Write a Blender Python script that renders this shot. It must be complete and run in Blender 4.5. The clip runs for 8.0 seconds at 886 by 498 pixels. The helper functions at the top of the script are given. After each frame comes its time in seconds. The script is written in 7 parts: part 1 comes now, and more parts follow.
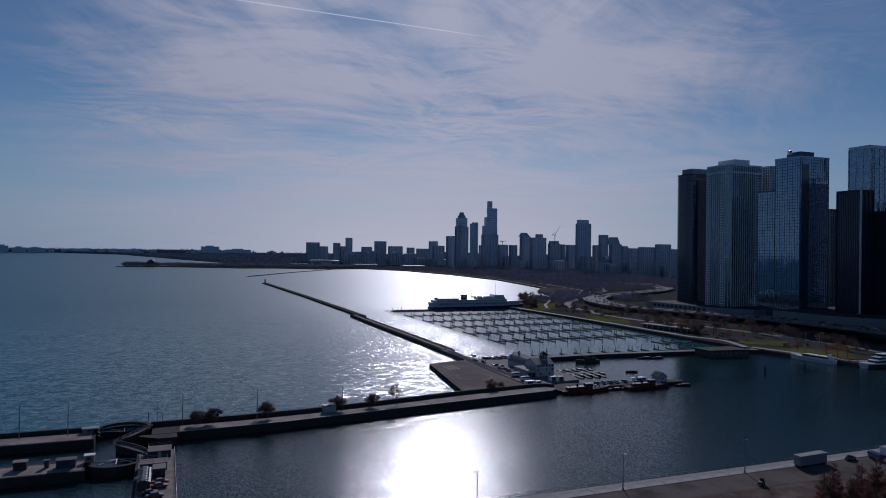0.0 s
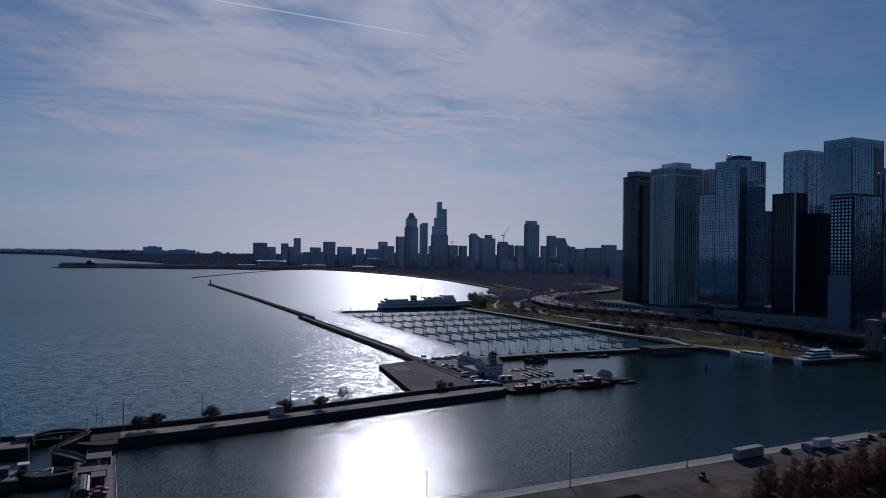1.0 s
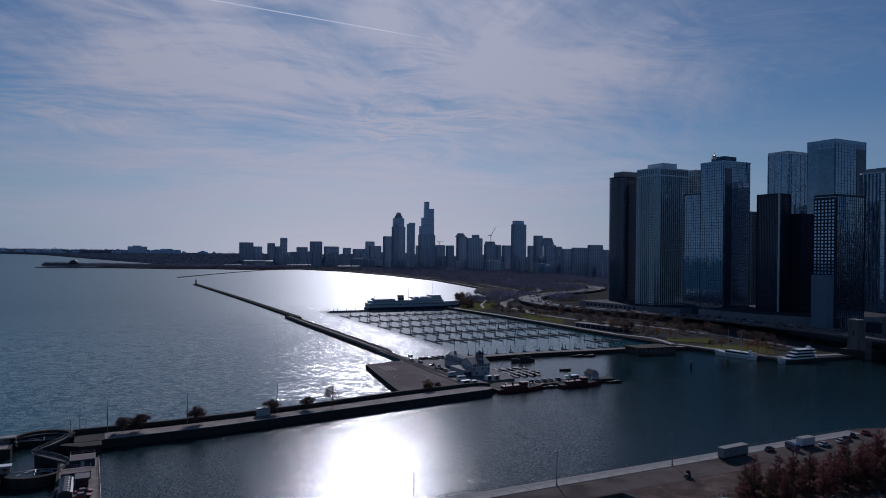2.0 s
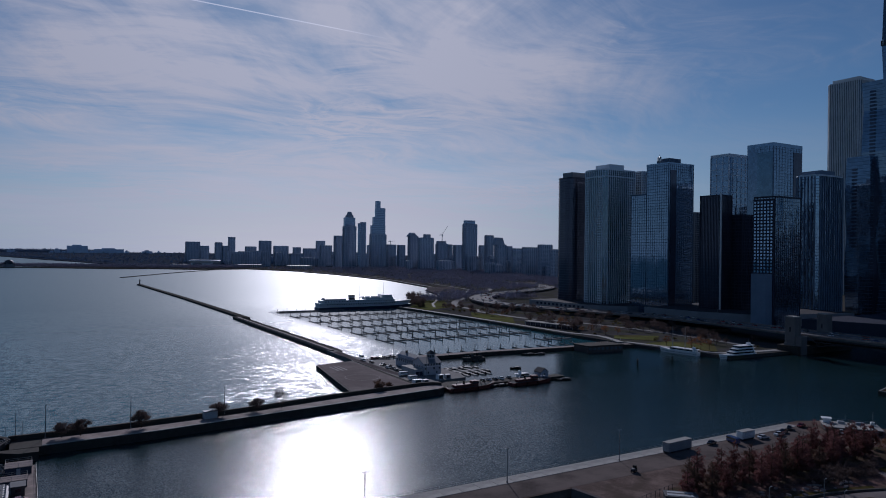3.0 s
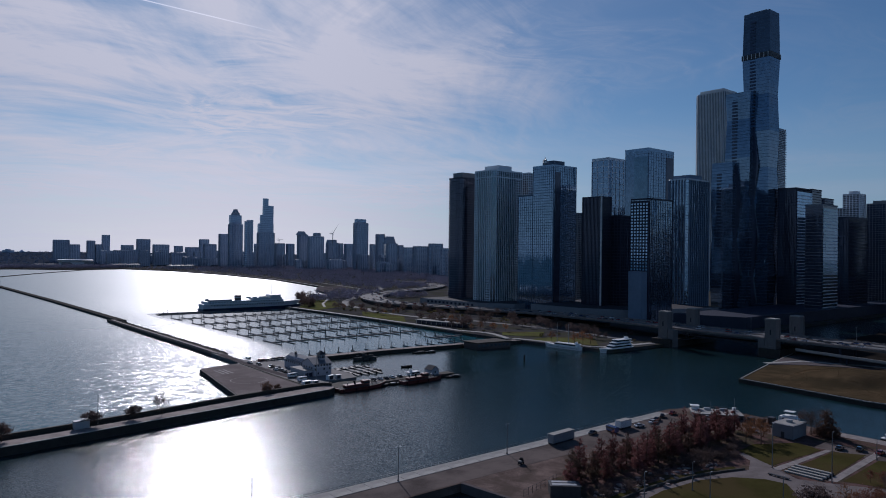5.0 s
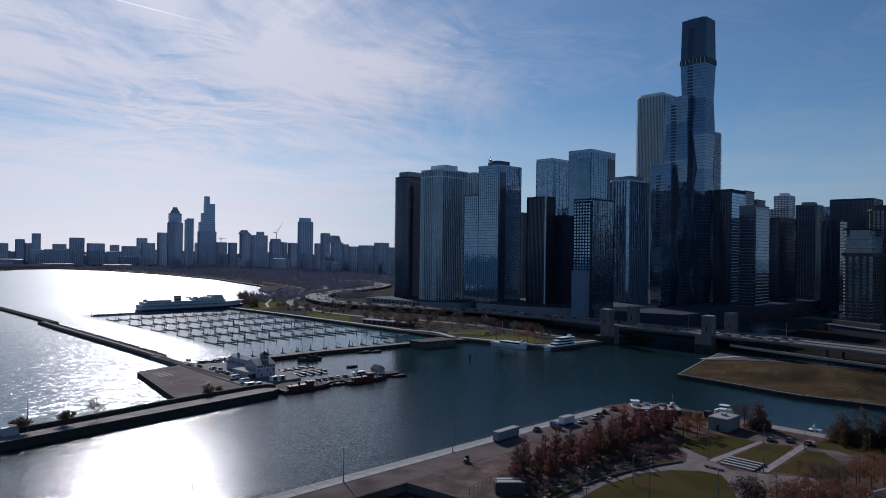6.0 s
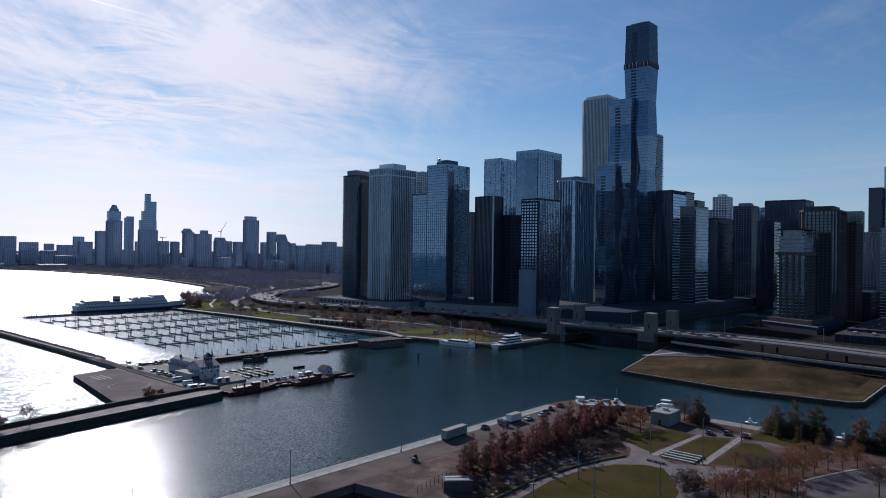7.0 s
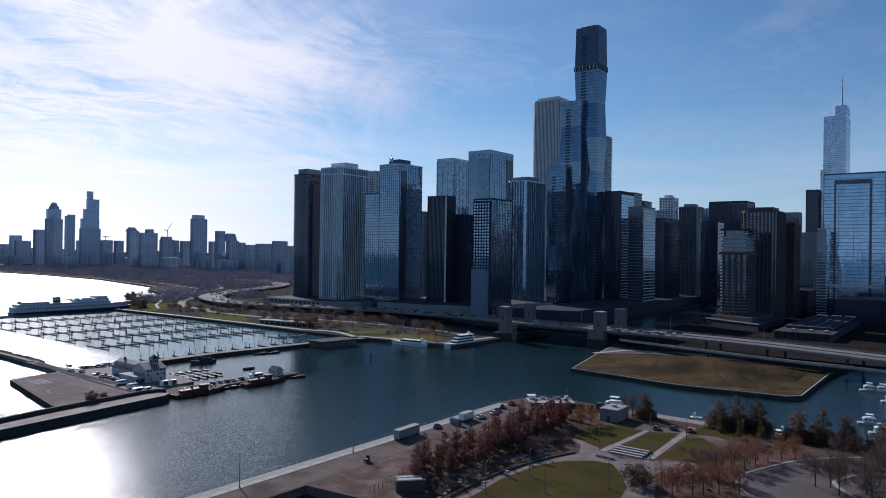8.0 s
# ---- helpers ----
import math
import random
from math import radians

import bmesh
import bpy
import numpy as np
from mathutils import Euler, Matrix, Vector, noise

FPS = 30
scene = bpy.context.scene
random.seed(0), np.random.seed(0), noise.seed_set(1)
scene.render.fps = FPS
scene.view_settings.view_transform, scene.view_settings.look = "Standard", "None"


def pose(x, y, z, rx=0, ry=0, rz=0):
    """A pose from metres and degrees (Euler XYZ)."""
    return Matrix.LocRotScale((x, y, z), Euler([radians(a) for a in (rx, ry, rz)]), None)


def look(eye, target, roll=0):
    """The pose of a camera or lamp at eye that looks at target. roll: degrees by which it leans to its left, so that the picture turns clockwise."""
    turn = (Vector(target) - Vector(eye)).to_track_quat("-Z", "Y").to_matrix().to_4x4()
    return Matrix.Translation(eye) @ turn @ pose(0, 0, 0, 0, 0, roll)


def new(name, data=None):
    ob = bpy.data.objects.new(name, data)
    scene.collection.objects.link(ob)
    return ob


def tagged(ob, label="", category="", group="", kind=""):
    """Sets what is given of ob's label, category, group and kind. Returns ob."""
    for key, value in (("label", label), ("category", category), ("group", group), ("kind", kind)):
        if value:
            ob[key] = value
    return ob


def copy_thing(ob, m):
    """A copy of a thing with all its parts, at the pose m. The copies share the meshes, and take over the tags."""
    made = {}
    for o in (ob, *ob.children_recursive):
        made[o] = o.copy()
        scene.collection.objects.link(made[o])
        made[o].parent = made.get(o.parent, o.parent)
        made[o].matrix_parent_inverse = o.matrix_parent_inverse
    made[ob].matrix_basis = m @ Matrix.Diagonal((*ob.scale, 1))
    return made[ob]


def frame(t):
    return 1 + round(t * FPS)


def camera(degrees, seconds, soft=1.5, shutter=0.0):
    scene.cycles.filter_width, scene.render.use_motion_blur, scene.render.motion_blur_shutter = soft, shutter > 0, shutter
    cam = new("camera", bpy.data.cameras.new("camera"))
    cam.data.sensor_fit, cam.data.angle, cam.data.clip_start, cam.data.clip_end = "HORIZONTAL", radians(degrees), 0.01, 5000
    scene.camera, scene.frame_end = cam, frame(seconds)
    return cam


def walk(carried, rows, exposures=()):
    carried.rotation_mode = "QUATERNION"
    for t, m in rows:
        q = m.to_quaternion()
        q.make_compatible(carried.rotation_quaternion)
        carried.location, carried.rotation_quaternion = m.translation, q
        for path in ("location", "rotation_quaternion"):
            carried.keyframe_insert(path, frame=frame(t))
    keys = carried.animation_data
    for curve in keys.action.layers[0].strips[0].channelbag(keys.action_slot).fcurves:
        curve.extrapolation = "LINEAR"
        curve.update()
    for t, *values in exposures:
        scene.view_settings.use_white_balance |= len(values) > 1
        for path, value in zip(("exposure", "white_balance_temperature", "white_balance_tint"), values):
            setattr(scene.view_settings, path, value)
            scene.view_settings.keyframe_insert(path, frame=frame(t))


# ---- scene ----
cam = camera(65.25, 8.0, soft=1.0)
PATH = [
    (0.0, pose(0, 0, 70, 90.100, -0.650, -21.500)),
    (0.5, pose(0, 0, 70, 90.136, -0.706, -23.973)),
    (1.0, pose(0, 0, 70, 90.192, -0.664, -25.661)),
    (1.2, pose(0, 0, 70, 90.192, -0.670, -25.890)),
    (2.3, pose(0, 0, 70, 90.191, -0.710, -27.655)),
    (2.5, pose(0, 0, 70, 90.191, -0.715, -28.566)),
    (3.0, pose(0, 0, 70, 90.196, -0.708, -30.747)),
    (3.5, pose(0, 0, 70, 90.188, -0.681, -33.002)),
    (4.0, pose(0, 0, 70, 90.212, -0.680, -35.276)),
    (4.5, pose(0, 0, 70, 90.220, -0.695, -37.523)),
    (4.7, pose(0, 0, 70, 90.220, -0.700, -38.400)),
    (5.8, pose(0, 0, 70, 90.211, -0.724, -43.350)),
    (6.0, pose(0, 0, 70, 90.210, -0.726, -44.211)),
    (6.5, pose(0, 0, 70, 90.199, -0.728, -46.349)),
    (7.0, pose(0, 0, 70, 90.192, -0.743, -48.476)),
    (7.5, pose(0, 0, 70, 90.197, -0.754, -50.605)),
    (8.0, pose(0, 0, 70, 90.203, -0.753, -52.402)),
]
EXPOSURES = [(0.0, -1.32, 5560, 21.5), (2.5, -1.23, 5580, 20.5), (4.5, -0.90, 5740, 20), (6.5, -0.35, 5930, 17.5), (8.0, 0.02, 5980, 17.5)]
walk(cam, PATH, EXPOSURES)

# The plan: x runs west, y runs south, z = 0 is the lake. The drone hovers 70 m over the pier's head and turns.
SUN_AZ, SUN_EL = 21.5, 28.0     # degrees, azimuth from +y towards +x

# ---------------------------------------------------------------- sky and sun
SUN_DIR = Vector((math.sin(radians(SUN_AZ)) * math.cos(radians(SUN_EL)), math.cos(radians(SUN_AZ)) * math.cos(radians(SUN_EL)), math.sin(radians(SUN_EL))))
sun_data = bpy.data.lights.new("sun", "SUN")
sun_data.energy, sun_data.angle, sun_data.color = 4.8, radians(0.53), (1.0, 0.95, 0.88)
sun = new("sun", sun_data)
sun.matrix_world = look(SUN_DIR * 900, (0, 0, 0))


class Tree:
    """Short hand for node trees."""

    def __init__(self, nodes, links):
        self.n, self.l = nodes, links

    def add(self, kind, **values):
        node = self.n.new(kind)
        for k, v in values.items():
            if k.startswith("i_"):
                key = k[2:]
                key = int(key) if key.isdigit() else key.replace("_", " ")
                if isinstance(v, bpy.types.NodeSocket):
                    self.l.new(v, node.inputs[key])
                else:
                    node.inputs[key].default_value = v
            elif k == "operation":
                node.operation = v
            elif k == "use_clamp":
                node.use_clamp = v
            elif k == "data_type":
                node.data_type = v
            elif k == "blend_type":
                node.blend_type = v
            elif k == "distance":
                node.distance = v
            elif k == "interpolation_type":
                node.interpolation_type = v
        return node

    def math(self, op, a, b=0.0, clamp=False):
        return self.add("ShaderNodeMath", operation=op, use_clamp=clamp, i_0=a, i_1=b).outputs[0]

    def vec(self, op, a, b=(0, 0, 0), out=0):
        return self.add("ShaderNodeVectorMath", operation=op, i_0=a, i_1=b).outputs[out]

    def noise(self, vector, scale, detail=4.0, rough=0.55, distort=0.0):
        return self.add("ShaderNodeTexNoise", i_Vector=vector, i_Scale=scale, i_Detail=detail, i_Roughness=rough, i_Distortion=distort).outputs[0]

    def ramp(self, fac, stops):
        node = self.add("ShaderNodeValToRGB", i_0=fac)
        while len(node.color_ramp.elements) < len(stops):
            node.color_ramp.elements.new(0.5)
        for e, (p, c) in zip(node.color_ramp.elements, stops):
            e.position, e.color = p, (*c, 1) if not isinstance(c, float) else (c, c, c, 1)
        return node.outputs[0]

    def mix(self, fac, a, b, blend="MIX"):
        node = self.add("ShaderNodeMix", data_type="RGBA", blend_type=blend)
        for i, v in ((0, fac), (6, a), (7, b)):
            if isinstance(v, bpy.types.NodeSocket):
                self.l.new(v, node.inputs[i])
            else:
                node.inputs[i].default_value = v if i == 0 else (*v[:3], 1)
        return node.outputs[2]


def way(az, el):
    az, el = radians(az), radians(el)
    return Vector((math.sin(az) * math.cos(el), math.cos(az) * math.cos(el), math.sin(el)))


world = bpy.data.worlds.new("sky")
scene.world = world
world.use_nodes = True
world.node_tree.nodes.clear()
w = Tree(world.node_tree.nodes, world.node_tree.links)
sky = w.add("ShaderNodeTexSky")
sky.sky_type, sky.sun_disc, sky.altitude = "NISHITA", False, 180.0
sky.sun_elevation, sky.sun_rotation = radians(SUN_EL), radians(SUN_AZ)
sky.air_density, sky.dust_density, sky.ozone_density = 1.0, 0.25, 2.2
d = w.add("ShaderNodeTexCoord").outputs["Generated"]
xyz = w.add("ShaderNodeSeparateXYZ", i_0=d)
low = w.math("ADD", w.math("MAXIMUM", xyz.outputs[2], 0.0), 0.10)
plane = w.add("ShaderNodeCombineXYZ", i_0=w.math("DIVIDE", xyz.outputs[0], low), i_1=w.math("DIVIDE", xyz.outputs[1], low)).outputs[0]
# cirrus: a soft veil, long combed streaks and finer hooked fibres, each warped by a slow swirl
def swirl(vector, scale, strength, detail=2.0):
    n = w.add("ShaderNodeTexNoise", i_Vector=vector, i_Scale=scale, i_Detail=detail).outputs[1]
    node = w.vec("SCALE", w.vec("SUBTRACT", n, (0.5, 0.5, 0.5)), (0, 0, 0)).node
    node.inputs["Scale"].default_value = strength
    return w.vec("ADD", vector, node.outputs[0])


def combed(vector, angle, sx, sy):
    return w.add("ShaderNodeMapping", i_Vector=vector, i_Rotation=(0, 0, radians(angle)), i_Scale=(sx, sy, 1.0)).outputs[0]


def ridges(n, power):
    r = w.math("SUBTRACT", 1.0, w.math("ABSOLUTE", w.math("MULTIPLY", w.math("SUBTRACT", n, 0.5), 4.0)), True)
    return w.math("POWER", r, power)


bent = swirl(plane, 0.45, 1.7, 1.0)
curl = swirl(swirl(plane, 0.8, 1.3, 1.0), 3.0, 0.2, 1.0)
veil = w.noise(combed(bent, -28, 0.70, 1.35), 0.9, 8.0, 0.56, 0.4)
streaks = w.noise(combed(bent, -20, 1.0, 2.3), 1.5, 7.0, 0.60, 0.6)
hooks = ridges(w.noise(combed(curl, 25, 1.3, 2.6), 1.7, 5.0, 0.58, 0.9), 2.2)
threads = w.noise(combed(curl, -48, 2.2, 6.0), 1.8, 5.0, 0.62, 0.3)
large = w.noise(plane, 0.42, 3.0, 0.5)
patch = w.ramp(w.noise(plane, 1.0, 2.0, 0.5), [(0.42, 0.0), (0.62, 1.0)])
# the veil is thick towards the south-east and thins out to clear blue in the west
side = w.vec("DOT_PRODUCT", d, tuple(way(19, 11)), out=1)
cover = w.ramp(side, [(0.86, 0.0), (0.975, 1.0)])


def drawn(vector, angle, along, across):
    """Coordinates for fibres that run along a bearing."""
    turned = w.add("ShaderNodeMapping", i_Vector=vector, i_Rotation=(0, 0, radians(-angle))).outputs[0]
    return w.vec("MULTIPLY", turned, (along, across, 1.0))


# fibres that fan out overhead, on the high part of the sky
fan = w.noise(drawn(bent, 58, 0.45, 2.2), 1.2, 7.0, 0.60, 0.4)
high = w.ramp(xyz.outputs[2], [(0.10, 0.0), (0.24, 1.0)])


def about(n, gain):
    return w.math("MULTIPLY", w.math("SUBTRACT", n, 0.5), gain)


tex = w.math("ADD", w.math("ADD", about(veil, 2.3), about(streaks, 1.5)), w.math("ADD", about(threads, 1.1), about(large, 1.7)))
tex = w.math("ADD", tex, w.math("MULTIPLY", about(fan, 3.0), high))
gain = w.math("ADD", w.math("MULTIPLY", cover, 0.75), 0.25)
cloud = w.math("ADD", w.math("MULTIPLY", cover, 0.62), w.math("SUBTRACT", w.math("MULTIPLY", tex, gain), 0.06), True)
wisp = w.math("MULTIPLY", w.math("MULTIPLY", hooks, patch), w.math("MULTIPLY", threads, 2.2))
wisp = w.math("MULTIPLY", wisp, w.ramp(cover, [(0.15, 0.12), (0.8, 1.0)]))
cloud = w.math("ADD", cloud, w.math("MULTIPLY", wisp, w.math("SUBTRACT", 1.0, cloud)), True)
# low long bands over the horizon; veil thinned overhead, unseen, to darken the water
band = w.ramp(w.noise(w.vec("MULTIPLY", swirl(d, 2.0, 0.05), (2.2, 2.2, 42.0)), 1.0, 5.0, 0.6), [(0.44, 0.0), (0.66, 0.75)])
band = w.math("MULTIPLY", band, w.ramp(xyz.outputs[2], [(0.01, 0.2), (0.05, 0.75), (0.10, 0.8), (0.17, 0.0)]))
band = w.math("MULTIPLY", band, w.ramp(cover, [(0.0, 0.35), (0.6, 1.0)]))
zenith = w.ramp(xyz.outputs[2], [(0.34, 1.0), (0.42, 0.10)])
cloud = w.math("MULTIPLY", cloud, zenith)
# contrail: a thin straight line on the dome
c0, c1 = way(4.72, 18.95), way(26.25, 16.95)
normal = c0.cross(c1).normalized()
mid = (c0 + c1).normalized()
off = w.math("ABSOLUTE", w.vec("DOT_PRODUCT", d, tuple(normal), out=1))
along = w.vec("DOT_PRODUCT", d, tuple((c1 - c0).normalized()), out=1)
half = (c1 - c0).length / 2
line = w.math("MULTIPLY", w.math("SUBTRACT", 1.0, w.math("DIVIDE", off, 0.0011), True), w.ramp(w.math("ADD", along, 0.5), [(0.50 + half - 0.09 + mid.dot((c1 - c0).normalized()), 1.0), (0.50 + half + mid.dot((c1 - c0).normalized()), 0.0)]))
line = w.math("MULTIPLY", line, w.ramp(w.vec("DOT_PRODUCT", d, tuple(mid), out=1), [(0.80, 0.0), (0.81, 1.0)]))
# ice clouds scatter forward: they are brightest round the sun
ring = w.math("POWER", w.math("MAXIMUM", w.vec("DOT_PRODUCT", d, tuple(SUN_DIR), out=1), 0.0), 5.0)
glow = w.math("ADD", w.math("MULTIPLY", ring, 6.1), 4.9)
white = w.vec("SCALE", w.mix(w.math("MULTIPLY", ring, 1.6, True), (0.86, 0.93, 1.05), (1.0, 0.98, 1.0)), (0, 0, 0))
white.node.inputs["Scale"].default_value = 1.0
w.l.new(glow, white.node.inputs["Scale"])
dome = w.mix(1.0, sky.outputs[0], (0.56, 0.742, 0.825), "MULTIPLY")
colour = w.mix(w.math("MULTIPLY", w.math("MAXIMUM", cloud, w.math("MULTIPLY", line, 0.75)), 0.92), dome, white)
aureole = w.vec("SCALE", w.mix(ring, (0.55, 0.74, 1.0), (0.92, 0.95, 1.0)), (0, 0, 0))
aureole.node.inputs["Scale"].default_value = 8.2
colour = w.mix(w.math("MULTIPLY", w.math("MULTIPLY", w.math("MULTIPLY", ring, ring), 0.5), w.math("MULTIPLY", zenith, 0.6)), colour, aureole)
haze = w.ramp(xyz.outputs[2], [(0.0, 0.88), (0.06, 0.50), (0.20, 0.0)])
near = w.math("POWER", ring, 2.4)
# the haze on the horizon is brightest and warmest under the sun
under = w.math("POWER", w.math("MAXIMUM", w.vec("DOT_PRODUCT", d, tuple(way(21, 3)), out=1), 0.0), 10.0)
air = w.mix(w.math("MULTIPLY", under, 1.0, True), (0.60, 0.80, 1.0), (1.0, 0.97, 0.96))
pale = w.vec("SCALE", air, (0, 0, 0))
w.l.new(w.math("ADD", w.math("ADD", w.math("MULTIPLY", near, 5.0), w.math("MULTIPLY", under, 4.0)), 6.7), pale.node.inputs["Scale"])
colour = w.mix(haze, colour, pale)
stripe = w.vec("SCALE", w.mix(ring, (0.88, 0.90, 1.0), (1.0, 0.96, 0.97)), (0, 0, 0))
w.l.new(w.math("ADD", w.math("MULTIPLY", ring, 6.5), 6.6), stripe.node.inputs["Scale"])
colour = w.mix(w.math("MULTIPLY", band, 0.8), colour, stripe)
colour = w.mix(w.math("MULTIPLY", line, 0.9), colour, (4.5, 4.4, 4.4), "ADD")
back = w.add("ShaderNodeBackground", i_0=colour, i_1=0.1)
w.add("ShaderNodeOutputWorld", i_0=back.outputs[0])


# ---------------------------------------------------------------- materials
def material(name, colour, rough=0.8, vary=0.25, scale=0.5, fine=6.0, bump=0.0, metal=0.0, ior=1.45, random_hue=0.0, coat=0.0, tint=None, tint_scale=0.05):
    m = bpy.data.materials.new(name)
    m.use_nodes = True
    t = Tree(m.node_tree.nodes, m.node_tree.links)
    b = m.node_tree.nodes["Principled BSDF"]
    p = t.add("ShaderNodeTexCoord").outputs["Object"]
    a = t.noise(p, scale, 5.0, 0.6)
    f = t.noise(p, fine, 4.0, 0.6)
    v = t.math("ADD", t.math("MULTIPLY", a, 0.65), t.math("MULTIPLY", f, 0.35))
    dark = tuple(c * (1 - vary) for c in colour)
    light = tuple(min(1, c * (1 + vary)) for c in colour)
    c = t.mix(t.ramp(v, [(0.34, 0.0), (0.66, 1.0)]), dark, light)
    if tint:
        c = t.mix(t.ramp(t.noise(p, tint_scale, 4.0, 0.6), [(0.45, 0.0), (0.6, 0.85)]), c, tint)
    if random_hue:
        r = t.add("ShaderNodeObjectInfo").outputs["Random"]
        c = t.mix(random_hue, c, t.ramp(r, [(0.0, tuple(x * 0.45 for x in colour)), (0.5, colour), (1.0, tuple(min(1, x * 1.7) for x in colour))]))
    t.l.new(c, b.inputs["Base Color"])
    t.l.new(t.ramp(f, [(0.3, max(0.0, rough - 0.08)), (0.7, min(1.0, rough + 0.08))]), b.inputs["Roughness"])
    b.inputs["Metallic"].default_value, b.inputs["IOR"].default_value = metal, ior
    b.inputs["Coat Weight"].default_value = coat
    b.inputs["Specular IOR Level"].default_value = 0.0 if rough > 0.88 else 0.1 if rough > 0.68 and not metal else 0.5
    if bump:
        t.l.new(t.add("ShaderNodeBump", i_Strength=min(1.0, bump), i_Distance=0.05, i_Height=f).outputs[0], b.inputs["Normal"])
    return m


def water_material():
    """Wind-roughened water: facets tilted by noise of three sizes, over a teal body."""
    m = bpy.data.materials.new("lake_water")
    m.use_nodes = True
    t = Tree(m.node_tree.nodes, m.node_tree.links)
    b = m.node_tree.nodes["Principled BSDF"]
    p = t.add("ShaderNodeTexCoord").outputs["Object"]
    sep = t.add("ShaderNodeSeparateXYZ", i_0=p)

    def over(axis, limit, soft):
        return t.add("ShaderNodeMapRange", interpolation_type="SMOOTHSTEP", i_0=sep.outputs[axis], i_1=limit - soft, i_2=limit + soft).outputs[0]

    # the open lake is rough, the river basin easy, the harbour behind its walls nearly calm
    harbour = t.math("MULTIPLY", t.math("MULTIPLY", over(0, 178, 2), over(1, 297, 8)), t.math("SUBTRACT", 1.0, over(1, 765, 10)))
    docks = t.math("MULTIPLY", harbour, t.math("MAXIMUM", over(0, 229, 10), t.math("SUBTRACT", 1.0, over(1, 388, 4))))
    basin = t.math("MULTIPLY", over(0, 174, 3), t.math("SUBTRACT", 1.0, over(1, 388, 4)))
    lake_share = t.math("MULTIPLY", over(1, 287, 14), t.math("SUBTRACT", 1.0, t.math("MAXIMUM", docks, basin)))
    gust = t.ramp(t.noise(p, 0.012, 3.0, 0.5), [(0.35, 0.0), (0.65, 1.0)])
    body = t.mix(gust, (0.009, 0.025, 0.028), (0.011, 0.031, 0.035))
    marina = t.math("MULTIPLY", docks, over(1, 390, 4))
    body = t.mix(marina, body, (0.014, 0.086, 0.112))
    t.l.new(t.mix(lake_share, body, (0.003, 0.080, 0.104)), b.inputs["Base Color"])
    wind = t.add("ShaderNodeMapping", i_Vector=p, i_Rotation=(0, 0, radians(20)), i_Scale=(1.7, 0.9, 1.0)).outputs[0]
    crests = t.add("ShaderNodeMapping", i_Vector=p, i_Rotation=(0, 0, radians(6)), i_Scale=(0.6, 1.35, 1.0)).outputs[0]

    def tilt(vector, scale, detail, strength):
        n = t.add("ShaderNodeTexNoise", i_Vector=vector, i_Scale=scale, i_Detail=detail, i_Roughness=0.6).outputs[1]
        node = t.vec("SCALE", t.vec("SUBTRACT", n, (0.5, 0.5, 0.5)), (0, 0, 0)).node
        node.inputs["Scale"].default_value = strength
        return node.outputs[0]

    ripple = t.vec("ADD", tilt(wind, 1.3, 2.0, WAVE * 0.58), tilt(wind, 4.4, 1.0, WAVE * 0.46))
    chop = t.vec("ADD", tilt(crests, 0.42, 2.0, WAVE * 0.50), tilt(wind, 1.7, 1.0, WAVE * 0.56))
    slope = t.vec("ADD", ripple, t.vec("SCALE", t.vec("SUBTRACT", chop, ripple), (0, 0, 0)))
    t.l.new(lake_share, slope.node.inputs[1].links[0].from_node.inputs["Scale"])
    streaks = t.noise(t.add("ShaderNodeMapping", i_Vector=p, i_Rotation=(0, 0, radians(24)), i_Scale=(0.35, 1.6, 1.0)).outputs[0], 0.02, 4.0, 0.6)
    gusty = t.ramp(streaks, [(0.3, 0.78), (0.7, 1.22)])
    force = t.math("MULTIPLY", gusty, t.math("ADD", 1.02, t.math("SUBTRACT", t.math("MULTIPLY", lake_share, 0.20), t.math("MULTIPLY", docks, 0.65))))
    held = t.vec("SCALE", slope, (0, 0, 0)).node
    # far out the wavelets run together into one even sheen
    reach = t.math("DIVIDE", sep.outputs[1], 2000.0)
    force = t.math("MULTIPLY", force, t.ramp(reach, [(0.17, 1.0), (0.38, 0.62), (0.60, 0.3)]))
    t.l.new(force, held.inputs["Scale"])
    facet = t.vec("NORMALIZE", t.vec("ADD", t.vec("MULTIPLY", held.outputs[0], (1.0, 1.0, 0.0)), (0.0, 0.0, 1.0)))
    t.l.new(facet, b.inputs["Normal"])
    sheen = t.ramp(reach, [(0.13, 0.14), (0.17, 0.18), (0.28, 0.25), (0.45, 0.34)])
    t.l.new(t.math("MULTIPLY", sheen, t.math("SUBTRACT", 1.0, t.math("MULTIPLY", docks, 0.30))), b.inputs["Roughness"])
    b.inputs["IOR"].default_value = 1.333
    t.l.new(t.math("ADD", 0.41, t.math("MULTIPLY", lake_share, 0.06)), b.inputs["Specular IOR Level"])
    return m


WAVE = 1.0     # how steep the wavelets are
WATER = water_material()
CONCRETE = material("weathered_concrete", (0.285, 0.232, 0.212), 0.85, 0.35, 0.25, 4.0, 0.3, tint=(0.20, 0.165, 0.15), tint_scale=0.12)
PALE = material("pale_concrete", (0.33, 0.315, 0.29), 0.8, 0.2, 0.3, 5.0, 0.2)
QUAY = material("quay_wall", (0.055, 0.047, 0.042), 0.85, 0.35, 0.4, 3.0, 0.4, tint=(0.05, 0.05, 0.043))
ASPHALT = material("worn_asphalt", (0.120, 0.100, 0.092), 0.9, 0.3, 0.1, 3.0, 0.3, tint=(0.170, 0.140, 0.126))
